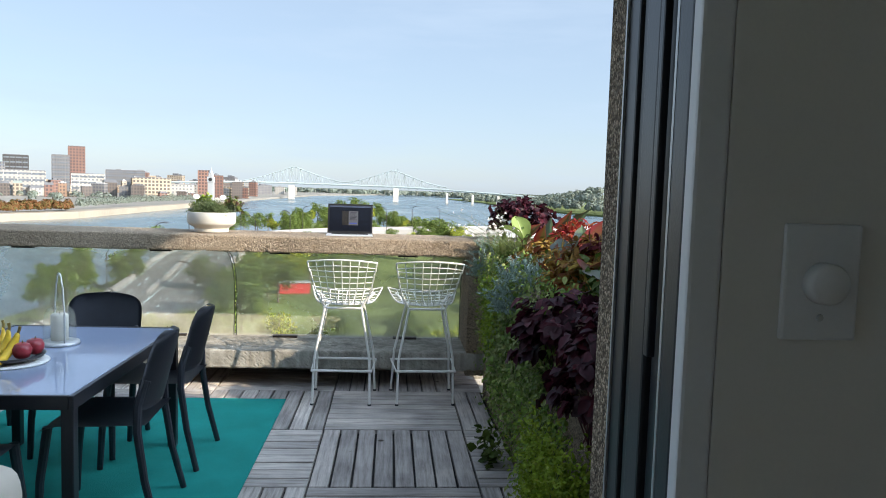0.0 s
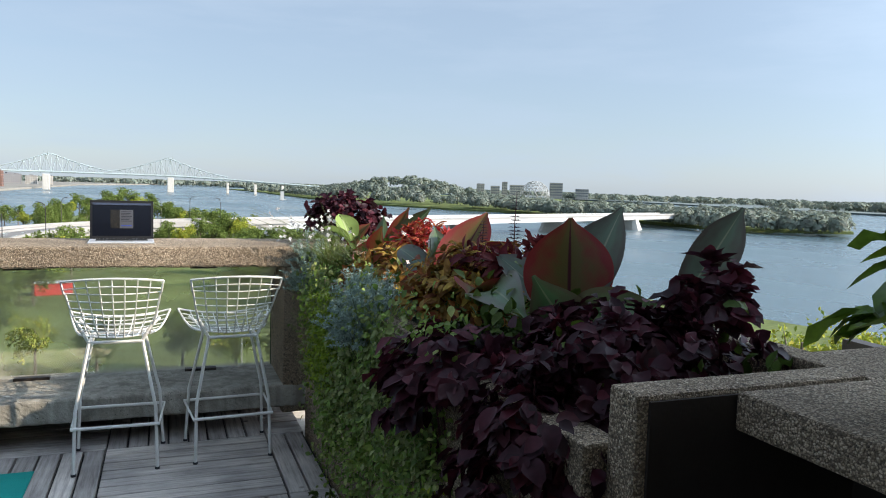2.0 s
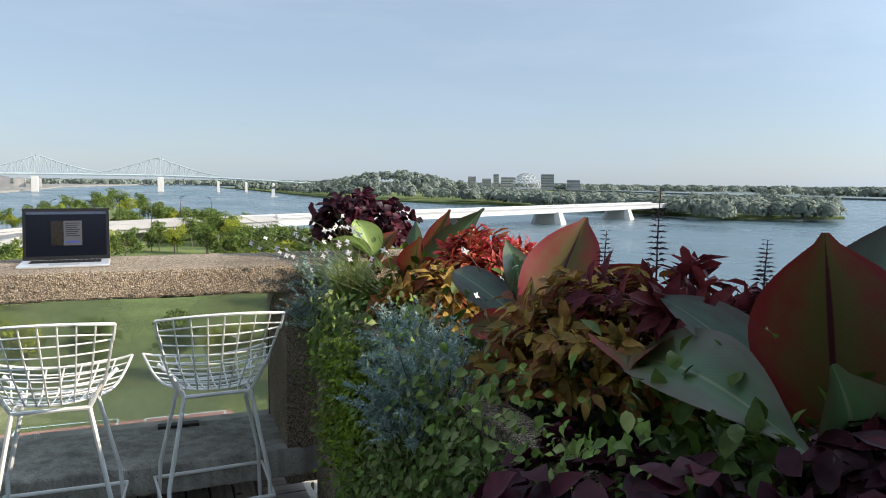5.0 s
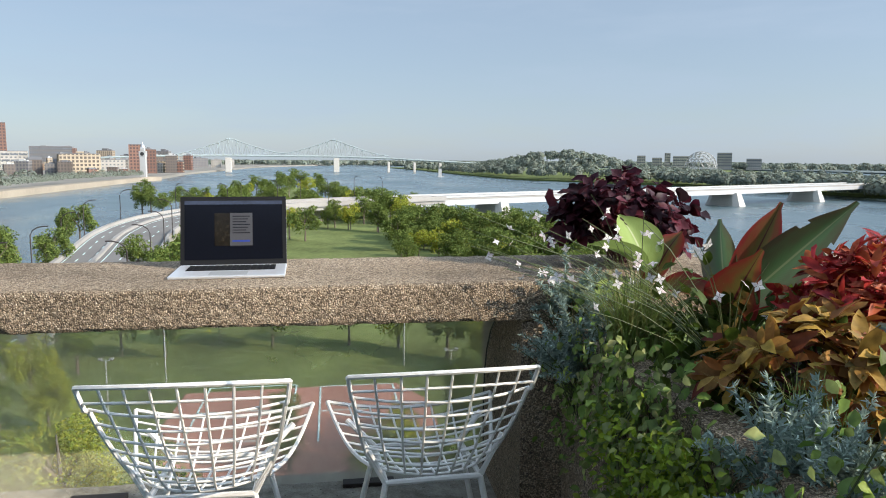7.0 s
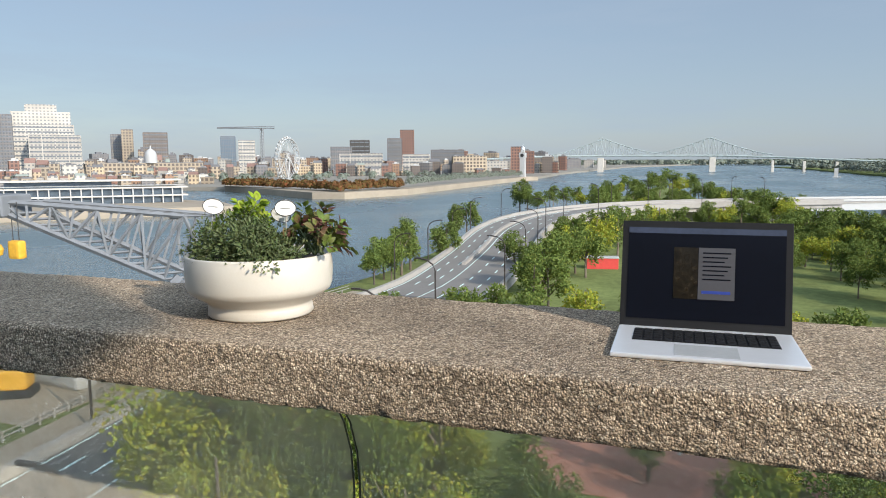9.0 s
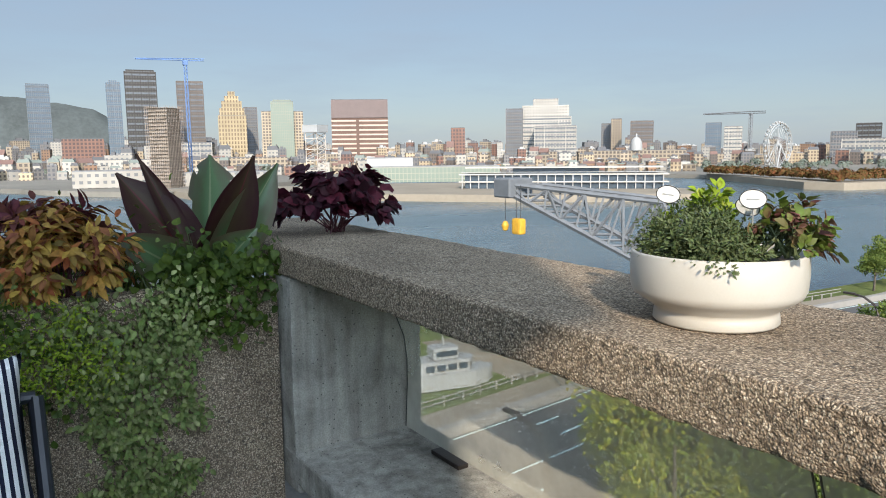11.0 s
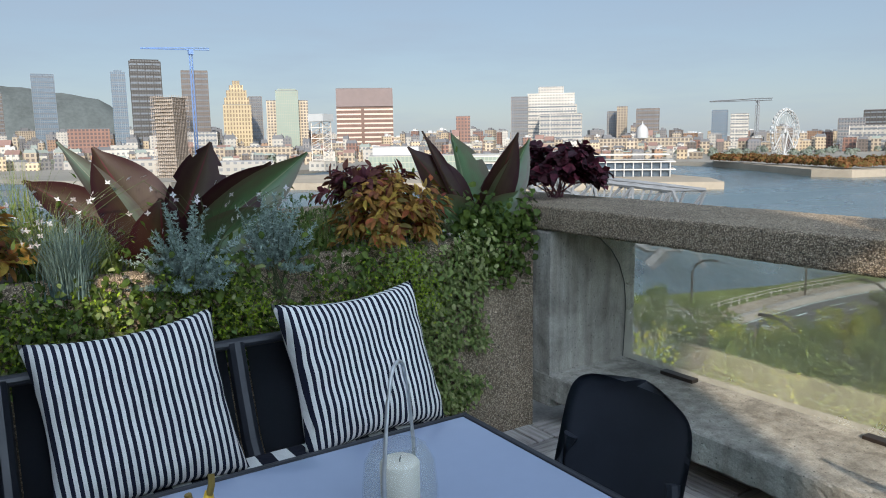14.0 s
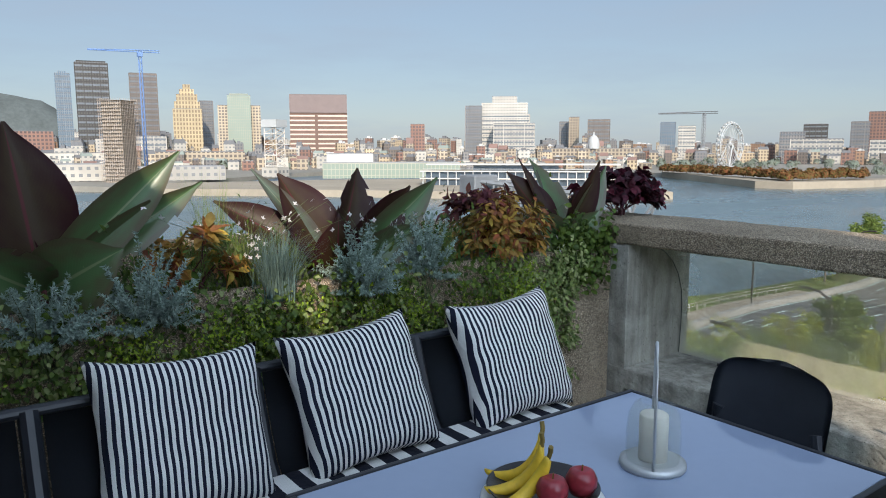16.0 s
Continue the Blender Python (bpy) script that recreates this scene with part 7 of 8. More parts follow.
def bush(name, label, at, size, n, leaf, material, seed, stem=M_REDSTEM, tiers=0, droop=0.5, category="plant", root=None):
    """A leafy plant: leaves set on many shoots that fill an uneven dome."""
    rng = np.random.default_rng(seed)
    shoots = max(8, n // 16)
    d = outward(rng, shoots, low=-0.15)
    k = len(d)
    s = np.array(size)
    tip = d * s * rng.uniform(0.72, 1.12, (k, 1))
    per = n // k
    P, W, N = [], [], []
    for i in range(k):
        f = rng.uniform(0.55, 1.0, per)
        ring = rng.uniform(0, 2 * np.pi, per)
        ax = d[i] + np.array([0, 0, 0.8])
        ax /= np.linalg.norm(ax)
        u = np.cross(ax, [0.3, 0.5, 0.8])
        u /= np.linalg.norm(u)
        v = np.cross(ax, u)
        out = np.cos(ring)[:, None] * u + np.sin(ring)[:, None] * v
        P.append(tip[i] * f[:, None] + out * 0.008)
        W.append(out * (0.55 + 0.45 * (1 - f[:, None])) + ax * 0.35 + d[i] * 0.5 - np.array([0, 0, droop]))
        N.append(np.repeat(ax[None] + d[i][None] * 0.6, per, 0))
    P, W, N = np.concatenate(P), np.concatenate(W), np.concatenate(N) + 0.25 * rng.normal(size=(k * per, 3))
    L = rng.uniform(0.65, 1.25, len(P)) * leaf[0]
    t = thing(name, label, category, pose(*at))
    tagged(part("foliage", leaf_fine("foliage", P, W, N, L, L * leaf[1], material), None, t), kind="stuff")
    base = root if root else (0, 0, -size[2] * 0.55)
    tagged(part("stem_mass", stems_mesh(rng, base, tip[: min(k, 26)] * 0.85, 0.0035, stem), None, t), kind="stuff")
    return t


def tuft(name, label, at, n, length, spread, material, seed, width=0.004, droop=0.5):
    rng = np.random.default_rng(seed)
    bm_v, bm_f = [], []
    for i in range(n):
        a = rng.uniform(0, 2 * np.pi)
        lean = rng.uniform(0.1, 1.0) * spread
        h = np.array([np.cos(a), np.sin(a), 0])
        b = np.array([rng.normal() * 0.03, rng.normal() * 0.03, 0])
        L = length * rng.uniform(0.6, 1.15)
        sd = np.array([-np.sin(a), np.cos(a), 0]) * width
        pts = []
        for k in range(4):
            q = k / 3
            pts.append(b + h * lean * L * q ** (1.3 + droop) + np.array([0, 0, L * (q - droop * lean * 0.45 * q * q)]))
        o = len(bm_v)
        for k in range(3):
            bm_v += [pts[k] - sd * (1 - k / 3.2), pts[k] + sd * (1 - k / 3.2)]
        bm_v.append(pts[3])
        bm_f += [(o, o + 1, o + 3, o + 2), (o + 2, o + 3, o + 5, o + 4), (o + 4, o + 5, o + 6)]
    me = bpy.data.meshes.new("blades")
    me.from_pydata([tuple(v) for v in bm_v], [], bm_f)
    me.materials.append(material)
    t = thing(name, label, "plant", pose(*at))
    tagged(part("blade_mass", me, None, t), kind="stuff")
    return t


def artemisia(at, size, n, seed):
    """Silver plant: upright feathery shoots set with small narrow leaves."""
    rng = np.random.default_rng(seed)
    t = thing("silver_artemisia", "feathery silver-grey artemisia in the planter", "plant", pose(*at), "silver plants")
    d = outward(rng, n, low=0.0)
    tips = d * np.array(size) * rng.uniform(0.6, 1.15, (len(d), 1))
    P, W, N, L = [], [], [], []
    for tp in tips:
        for f in np.linspace(0.3, 1.0, 16):
            for q in range(7):
                o = rng.normal(size=3)
                o /= np.linalg.norm(o)
                P.append(tp * f)
                W.append(o + tp / np.linalg.norm(tp) * 0.7)
                N.append(rng.normal(size=3))
                L.append(0.021 * (1.25 - 0.55 * f))
    L = np.array(L) * rng.uniform(0.6, 1.3, len(L))
    tagged(part("foliage", tuft_mesh("foliage", np.array(P), np.array(W), np.array(N), L, L * 0.3, L_SILVER), None, t), kind="stuff")
    tagged(part("stem_mass", stems_mesh(rng, (0, 0, -0.12), tips[:30], 0.002, M_STEM), None, t), kind="stuff")
    return t


def paddle(length, width, bend, fold, seed, curl=0.0, tear=0):
    """One broad canna leaf along +y, its base at the origin, bending down as it goes out."""
    rng = random.Random(seed)
    nu, nv = 8, 16
    bm = bmesh.new()
    uv = bm.loops.layers.uv.new("UVMap")
    ph = rng.uniform(0, 6)
    g = []
    y = z = 0.0
    ang = 0.0
    rows = []
    for j in range(nv + 1):
        v = j / nv
        w = width * 0.5 * max(0.0, math.sin(math.pi * min(1, v * 0.97 + 0.03) ** 0.9)) ** (0.55 + 0.6 * v * v)
        w = max(w, 0.006)
        rows.append((v, y, z, ang, w))
        ang = -bend * (v ** 1.4)
        y += length / nv * math.cos(ang)
        z += length / nv * math.sin(ang)
    for v, y, z, ang, w in rows:
        line = []
        for i in range(nu + 1):
            u = -1 + 2 * i / nu
            h = fold * w * abs(u) ** 1.2 - curl * w * u * u + 0.05 * w * math.sin(9 * v + ph + 2 * u) * abs(u)
            line.append(bm.verts.new((u * w * (1 - 0.25 * abs(fold) * abs(u)), y - math.sin(ang) * h, z + math.cos(ang) * h)))
        g.append(line)
    for j in range(nv):
        for i in range(nu):
            if tear and i in (0, nu - 1) and (j * 7 + tear) % 5 == 0:
                continue
            f = bm.faces.new((g[j][i], g[j][i + 1], g[j + 1][i + 1], g[j + 1][i]))
            for lp, (a, b) in zip(f.loops, ((i, j), (i + 1, j), (i + 1, j + 1), (i, j + 1))):
                lp[uv].uv = (a / nu, b / nv)
    return bm


def canna(label, at, leaves, seed, stalk=0.25):
    """leaves: azimuth (degrees from +y towards +x), upward tilt, length, width, bend, material, height on the stalk."""
    t = thing("canna", label, "plant", pose(*at), "cannas in the planters")
    part("stalk", tubed([(0, 0, -0.15), (0.005, 0, stalk * 0.5), (0, 0.008, stalk)], 0.016, 8, r_end=0.008), M_REDSTEM, t)
    for i, (az, tilt, ln, wd, bend, mt, hh, twist) in enumerate(leaves):
        part("leaf", paddle(ln * 0.8, wd * 1.18, bend, 0.35 + 0.1 * (i % 3), seed * 13 + i, tear=(i + seed) % 4 if i % 3 == 2 else 0), mt, t, at=pose(0, 0, hh, 0, 0, -az) @ pose(0, 0.01, 0, tilt, 0, 0) @ pose(0, 0, 0, 0, twist, 0), smooth=True)
    return t


def aimed(at, face, hh, tip, width, bend, material, twist):
    """A canna leaf from its height on the stalk to its tip, its blade turned towards a side."""
    dx, dy, dz = tip[0] - at[0], tip[1] - at[1], tip[2] - at[2] - hh
    ln = math.sqrt(dx * dx + dy * dy + dz * dz)
    az, tilt = math.degrees(math.atan2(dx, dy)), min(88, math.degrees(math.atan2(dz, math.hypot(dx, dy))) + math.degrees(bend) * 0.4)
    turn = (pose(0, 0, 0, 0, 0, -az) @ pose(0, 0, 0, tilt)).to_3x3()
    f = Vector(face)
    t = math.degrees(math.atan2(f.dot(turn @ Vector((1, 0, 0))), f.dot(turn @ Vector((0, 0, 1)))))
    return (az, tilt, ln / 0.8 * (1 + 0.06 * bend), width / 1.18, bend, material, hh, t + twist * 0.35)


def canna_to(label, at, leaves, seed, stalk=0.13, face=None):
    face = face or ((-0.7, -0.85, 0.25) if at[0] > 0 else (0.9, -0.3, 0.15))
    return canna(label, at, [aimed(at, face, *lf) for lf in leaves], seed, stalk)


def creeper(name, label, spots, per, leaf, material, seed, face, drop=0.7, kind=""):
    """A hanging mat of small leaves: spots are centres with a radius; face is the way the wall looks."""
    rng = np.random.default_rng(seed)
    P, W, N = [], [], []
    f = np.array(face)
    for x, y, z, r in spots:
        c = np.array([x, y, z])
        o = rng.normal(size=(per, 3)) * r * np.array([0.45, 1, 1])
        p = c + o
        P.append(p)
        W.append(rng.normal(size=(per, 3)) * 0.7 + f * 0.7 - np.array([0, 0, drop]))
        N.append(f + 0.5 * rng.normal(size=(per, 3)) + np.array([0, 0, 0.6]))
    P, W, N = np.concatenate(P), np.concatenate(W), np.concatenate(N)
    L = leaf[0] * rng.uniform(0.6, 1.35, len(P))
    t = thing(name, label, "plant", kind=kind)
    tagged(part("foliage", leaf_fine("foliage", P, W, N, L, L * leaf[1], material), None, t), kind="stuff")
    bm = bmesh.new()
    for x, y, z, r in spots[::2]:
        tube(bm, [(x - f[0] * 0.05, y, z + r * 1.5), (x, y + 0.02, z), (x + f[0] * 0.01, y - 0.01, z - r * 1.6)], 0.0018, 4)
    tagged(part("runner_mass", mesh_of(bm, M_STEM), None, t), kind="stuff")
    return t


def gaura(at, n, length, lean, seed):
    """Thin wiry stems with small white flowers."""
    rng = np.random.default_rng(seed)
    t = thing("gaura", "wiry gaura with small white flowers", "plant", pose(*at), "flowering wands")
    bm = bmesh.new()
    P, W, N = [], [], []
    for i in range(n):
        e = np.array(lean) * rng.uniform(0.5, 1.2) + rng.normal(size=3) * np.array([0.3, 0.42, 0.06])
        L = length * rng.uniform(0.6, 1.15)
        pts = [np.array([0, 0, -0.1]) + np.array([e[0] * q ** 1.6, e[1] * q ** 1.6, (1 - 0.25 * q) * q]) * L for q in (0, 0.3, 0.55, 0.8, 1.0)]
        tube(bm, [Vector(p) for p in pts], 0.0014, 4, r_end=0.0008)
        for q in range(rng.integers(1, 3)):
            k = rng.uniform(0.6, 1.0)
            c = pts[3] + (pts[4] - pts[3]) * (k - 0.6) / 0.4 + rng.normal(size=3) * 0.012
            ax = rng.normal(size=3) + np.array([-0.4, -0.8, 0.3])
            ax /= np.linalg.norm(ax)
            u = np.cross(ax, [0.2, 0.3, 0.9])
            u /= np.linalg.norm(u)
            v = np.cross(ax, u)
            for m in range(4):
                a = m * np.pi / 2 + 0.4
                P.append(c)
                W.append(np.cos(a) * u + np.sin(a) * v + ax * 0.2)
                N.append(ax)
    tagged(part("stem_mass", mesh_of(bm, M_STEM), None, t), kind="stuff")
    P = np.array(P)
    tagged(part("flower_mass", leaf_mesh("flowers", P, np.array(W), np.array(N), np.full(len(P), 0.012), np.full(len(P), 0.008), L_PETAL), None, t, "small white four-petalled flowers"), kind="stuff")
    return t


def spike(at, h, seed):
    rng = np.random.default_rng(seed)
    t = thing("flower_spike", "dark purple coleus flower spike", "plant", pose(*at), "flower spikes")
    n = 130
    z = rng.uniform(0.15, 1, n)
    a = rng.uniform(0, 6.28, n)
    r = 0.004
    P = np.stack([np.cos(a) * r, np.sin(a) * r, np.round(z * 16) / 16 * h], 1)
    W = np.stack([np.cos(a), np.sin(a), 0.3 + 0 * a], 1)
    N = np.stack([0 * a, 0 * a, 1 + 0 * a], 1) + 0.2 * rng.normal(size=(n, 3))
    L = 0.028 * (1.15 - 0.75 * z)
    tagged(part("floret_mass", leaf_mesh("florets", P, W, N, L, L * 0.5, L_SPIRE), None, t), kind="stuff")
    part("stem", tubed([(0, 0, -0.25), (0, 0, h * 0.5), (0.004, 0, h)], 0.003, 5, r_end=0.001), M_REDSTEM, t)


rp = random.Random(17)
# right planter, from the parapet towards the house
vine_spots = [(0.94 + 0.06 * rp.random(), rp.uniform(3.0, 5.82), rp.uniform(0.03, 0.92), 0.085) for _ in range(190)]
creeper("trailing_vine", "dense trailing green vine hanging down the planter wall", [q for q in vine_spots if (q[1] < 5.2 or q[2] > 0.75) and (q[1] > 3.5 or q[2] < 0.3)], 84, (0.025, 0.7), L_VINE, 31, (-1, 0, 0.1))
creeper("trailing_vine", "variegated trailing vine over the planter edge", [(0.93, rp.uniform(3.7, 5.5), rp.uniform(0.45, 0.92), 0.07) for _ in range(60)], 70, (0.023, 0.75), L_VARIE, 32, (-1, 0, 0.2))
creeper("lime_creeper", "bright lime-green creeper over the planter wall", [(0.9, rp.uniform(4.85, 5.3), rp.uniform(0.5, 0.84), 0.055) for _ in range(34)] + [(0.84, rp.uniform(2.98, 3.55), rp.uniform(0.1, 0.56), 0.07) for _ in range(60)], 90, (0.017, 0.55), L_LIME, 33, (-0.7, 0, 0.5), 0.2)
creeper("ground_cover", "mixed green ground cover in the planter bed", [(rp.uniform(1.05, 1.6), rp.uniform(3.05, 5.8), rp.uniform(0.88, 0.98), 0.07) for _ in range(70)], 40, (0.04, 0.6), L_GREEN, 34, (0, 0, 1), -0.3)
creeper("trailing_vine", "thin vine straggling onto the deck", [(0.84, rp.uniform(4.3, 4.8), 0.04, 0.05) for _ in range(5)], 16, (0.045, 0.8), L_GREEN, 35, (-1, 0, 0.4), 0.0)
bush("burgundy_coleus", "dark burgundy coleus mound by the ledge corner", (1.27, 6.2, 1.17), (0.25, 0.2, 0.19), 1100, (0.05, 0.75), L_DARK, 41)
canna("pale green leafy canna at the parapet corner", (1.22, 5.86, 0.93), [(-70, 40, 0.24, 0.13, 0.7, B_LIGHT, 0.15, 20), (-20, 60, 0.26, 0.13, 0.6, B_LIGHT, 0.16, -10), (-110, 20, 0.26, 0.12, 0.8, B_LIGHT, 0.08, 10), (60, 55, 0.26, 0.12, 0.5, B_RED, 0.12, 0), (160, 15, 0.3, 0.11, 0.9, B_RED, 0.1, 20)], 3, 0.16)
canna_to("upright green and red canna shoots", (1.37, 5.69, 0.92), [(0.1, (1.5, 5.66, 1.29), 0.112, 0.15, B_RED, 20), (0.1, (1.38, 5.78, 1.24), 0.112, 0.15, B_GREEN, -30), (0.08, (1.53, 5.4, 1.25), 0.146, 0.4, B_GREEN, 10), (0.06, (1.2, 5.35, 1.08), 0.157, 0.5, B_RED, 25)], 5, 0.2)
bush("scarlet_coleus", "scarlet and orange sunlit coleus", (1.47, 5.24, 1.06), (0.21, 0.22, 0.17), 2000, (0.05, 0.36), L_RED, 42, droop=0.25)
bush("amber_coleus", "yellow-green and red coleus below the scarlet one", (1.25, 5.12, 0.98), (0.22, 0.22, 0.14), 520, (0.06, 0.42), L_AMBER, 43)
canna_to("canna with a tall red-banded paddle leaf", (1.27, 4.5, 0.93), [(0.08, (1.53, 4.67, 1.31), 0.224, 0.12, B_RED, -12), (0.08, (1.36, 4.84, 1.23), 0.134, 0.2, B_GREEN, 120), (0.1, (1.33, 4.78, 1.19), 0.112, 0.2, B_GREEN, -25), (0.1, (1.14, 4.95, 1.08), 0.112, 0.7, B_GREY, 40), (0.08, (1.12, 4.62, 0.99), 0.112, 0.7, B_RED, 60), (0.06, (1.5, 4.3, 1.16), 0.179, 0.5, B_RED, 0)], 7)
bush("amber_coleus", "amber and red coleus with dark flower spikes", (1.32, 4.22, 1.0), (0.31, 0.3, 0.2), 2000, (0.05, 0.42), L_AMBER, 44)
bush("scarlet_coleus", "dark red coleus tops under the flower spikes", (1.42, 4.14, 1.13), (0.24, 0.24, 0.11), 300, (0.07, 0.4), leafy("crimson_coleus_leaf", [(0.11, 0.02, 0.03), (0.17, 0.03, 0.03), (0.07, 0.012, 0.02)], 0.5), 45)
spike((1.45, 4.24, 1.19), 0.22, 1)
spike((1.35, 4.31, 1.13), 0.17, 2)
spike((1.52, 3.98, 1.15), 0.15, 3)
canna_to("large canna with broad red and grey-green leaves", (1.34, 3.64, 0.96), [(0.07, (1.37, 3.71, 1.335), 0.291, 0.1, B_RED, 8), (0.06, (1.54, 3.69, 1.37), 0.224, 0.12, B_GREY, -60), (0.06, (1.22, 3.98, 1.18), 0.123, 0.5, B_GREY, 70), (0.06, (1.14, 3.42, 1.03), 0.19, 0.8, B_GREEN, 40), (0.05, (1.36, 3.34, 1.05), 0.168, 0.8, B_GREEN, -60)], 9)
canna_to("canna with a long arching red-edged green leaf", (1.26, 4.06, 0.93), [(0.12, (1.06, 3.56, 1.03), 0.179, 0.8, B_GREEN, 50), (0.12, (1.12, 3.9, 1.08), 0.179, 0.7, B_RED, 0), (0.1, (1.08, 4.3, 1.04), 0.146, 0.7, B_RED, -10)], 10, 0.16, (-0.35, -0.3, 1.0))
canna_to("canna with a long pointed grey-green leaf", (1.6, 3.47, 0.98), [(0.14, (1.78, 3.4, 1.365), 0.15, 0.3, B_GREY, 30)], 11)
bush("burgundy_coleus", "large dark burgundy coleus spilling over the wall", (1.28, 3.3, 0.89), (0.34, 0.36, 0.26), 2800, (0.048, 0.7), L_DARK, 46)
bush("burgundy_coleus", "dark burgundy coleus with curled leaf tips", (1.5, 3.2, 1.06), (0.13, 0.15, 0.2), 330, (0.055, 0.74), L_DARK, 47)
bush("burgundy_coleus", "dark coleus hanging over the planter edge", (0.98, 3.72, 0.78), (0.2, 0.34, 0.26), 900, (0.062, 0.7), L_DARK, 48, droop=0.8)
artemisia((0.98, 5.72, 0.84), (0.18, 0.2, 0.22), 60, 51)
artemisia((1.03, 4.86, 0.86), (0.16, 0.18, 0.2), 90, 52)
artemisia((0.96, 4.5, 0.82), (0.2, 0.22, 0.24), 130, 53)
artemisia((1.1, 4.32, 0.8), (0.14, 0.16, 0.2), 34, 54)
artemisia((0.98, 5.86, 0.98), (0.15, 0.1, 0.15), 34, 55)
tuft("blue_fescue", "tuft of blue-grey fescue grass", (1.12, 4.45, 0.84), 260, 0.2, 0.9, L_BLUEGRASS, 56, 0.002)
tuft("grass_tuft", "fine green grass arching over the wall", (1.04, 5.55, 0.92), 420, 0.26, 1.0, L_GRASS, 57, 0.0025, 0.8)
tuft("grass_tuft", "fine green grass between the coleus", (1.1, 4.95, 0.88), 160, 0.2, 1.0, L_GRASS, 58, 0.0025, 0.8)
gaura((1.12, 5.7, 0.98), 17, 0.5, (-0.75, -0.25, 0), 61)
gaura((1.15, 5.3, 0.98), 20, 0.48, (-0.7, -0.35, 0), 62)
gaura((1.3, 4.75, 1.0), 7, 0.42, (-0.2, -0.2, 0), 63)

bush("burgundy_coleus", "dark burgundy coleus draping down the planter wall", (0.99, 3.2, 0.72), (0.15, 0.3, 0.3), 1100, (0.055, 0.7), L_DARK, 49, droop=0.9)
# left planter
creeper("trailing_vine", "variegated creeper hanging down the planter wall", [(-2.68, 5.38 + 0.1 * rp.choice((-1.5, -1, 0, 0.3, 1.2)) + rp.uniform(-0.04, 0.04), rp.uniform(0.2, 0.92), 0.032) for _ in range(52)], 60, (0.024, 0.6), L_VARIE, 71, (1, 0, 0.2))
creeper("lime_creeper", "lime-green creeper along the planter edge", [(-2.62, rp.choice((rp.uniform(3.3, 4.0), rp.uniform(4.7, 5.3), rp.uniform(2.3, 2.9), rp.uniform(4.2, 4.6))), rp.uniform(0.7, 0.88), 0.05) for _ in range(48)], 110, (0.013, 0.5), L_LIME, 72, (0.8, 0, 0.5), 0.2)
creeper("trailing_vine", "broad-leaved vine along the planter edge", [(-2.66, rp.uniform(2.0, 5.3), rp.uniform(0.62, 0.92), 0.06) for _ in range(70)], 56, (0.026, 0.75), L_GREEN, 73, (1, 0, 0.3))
creeper("trailing_vine", "pale variegated vine along the planter edge", [(-2.66, rp.uniform(2.0, 5.7), rp.uniform(0.62, 0.92), 0.06) for _ in range(60)], 54, (0.022, 0.7), L_VARIE, 74, (1, 0, 0.3))
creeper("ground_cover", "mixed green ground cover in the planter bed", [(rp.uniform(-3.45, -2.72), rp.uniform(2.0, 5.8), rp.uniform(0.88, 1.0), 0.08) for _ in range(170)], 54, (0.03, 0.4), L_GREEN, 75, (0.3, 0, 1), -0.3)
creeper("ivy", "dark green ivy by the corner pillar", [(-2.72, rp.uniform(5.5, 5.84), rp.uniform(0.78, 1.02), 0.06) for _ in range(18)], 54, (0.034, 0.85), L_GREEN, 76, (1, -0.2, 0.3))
bush("burgundy_coleus", "dark burgundy coleus over the parapet corner", (-2.98, 6.24, 1.16), (0.24, 0.3, 0.19), 700, (0.06, 0.75), L_DARK, 81)
canna_to("canna with green and maroon blades by the corner", (-2.9, 5.66, 0.86), [(0.08, (-3.0, 5.37, 1.32), 0.24, 0.2, B_DARK, 70), (0.08, (-3.0, 5.45, 1.4), 0.09, 0.1, B_DARK, 60), (0.08, (-3.3, 5.83, 1.39), 0.3, 0.15, B_GREEN, 80), (0.08, (-2.74, 5.83, 1.375), 0.195, 0.12, B_DARK, 60), (0.08, (-2.75, 5.96, 1.31), 0.21, 0.3, B_GREEN, 60), (0.08, (-2.85, 5.78, 1.2), 0.21, 0.3, B_DARK, 60), (0.05, (-2.66, 5.34, 1.0), 0.21, 0.7, B_GREEN, 10), (0.05, (-2.66, 5.78, 1.02), 0.21, 0.8, B_GREEN, 0)], 13)
bush("amber_coleus", "amber and dark red coleus tumbling over the edge", (-2.82, 5.16, 1.0), (0.23, 0.25, 0.25), 1700, (0.054, 0.38), L_AMBER, 82, droop=0.7)
bush("burgundy_coleus", "dark red coleus tops above the amber leaves", (-2.9, 5.12, 1.15), (0.2, 0.22, 0.12), 300, (0.06, 0.45), leafy("wine_coleus_leaf", [(0.12, 0.03, 0.035), (0.08, 0.02, 0.03), (0.16, 0.06, 0.03)], 0.5), 83)
canna_to("maroon canna with broad dark leaves", (-2.88, 4.26, 0.87), [(0.08, (-2.97, 4.05, 1.35), 0.29, 0.15, B_DARK, 75), (0.08, (-2.97, 3.93, 1.36), 0.12, 0.2, B_GREY, 60), (0.08, (-3.08, 4.52, 1.36), 0.28, 0.12, B_DARK, 80), (0.08, (-2.87, 4.72, 1.23), 0.225, 0.3, B_DARK, 60), (0.06, (-2.86, 4.87, 1.26), 0.21, 0.25, B_GREEN, 50), (0.04, (-2.72, 4.65, 1.02), 0.21, 0.6, B_GREEN, 20), (0.06, (-2.68, 4.2, 1.08), 0.24, 0.8, B_DARK, 0), (0.06, (-3.1, 3.8, 1.2), 0.2, 0.4, B_DARK, 60)], 15)
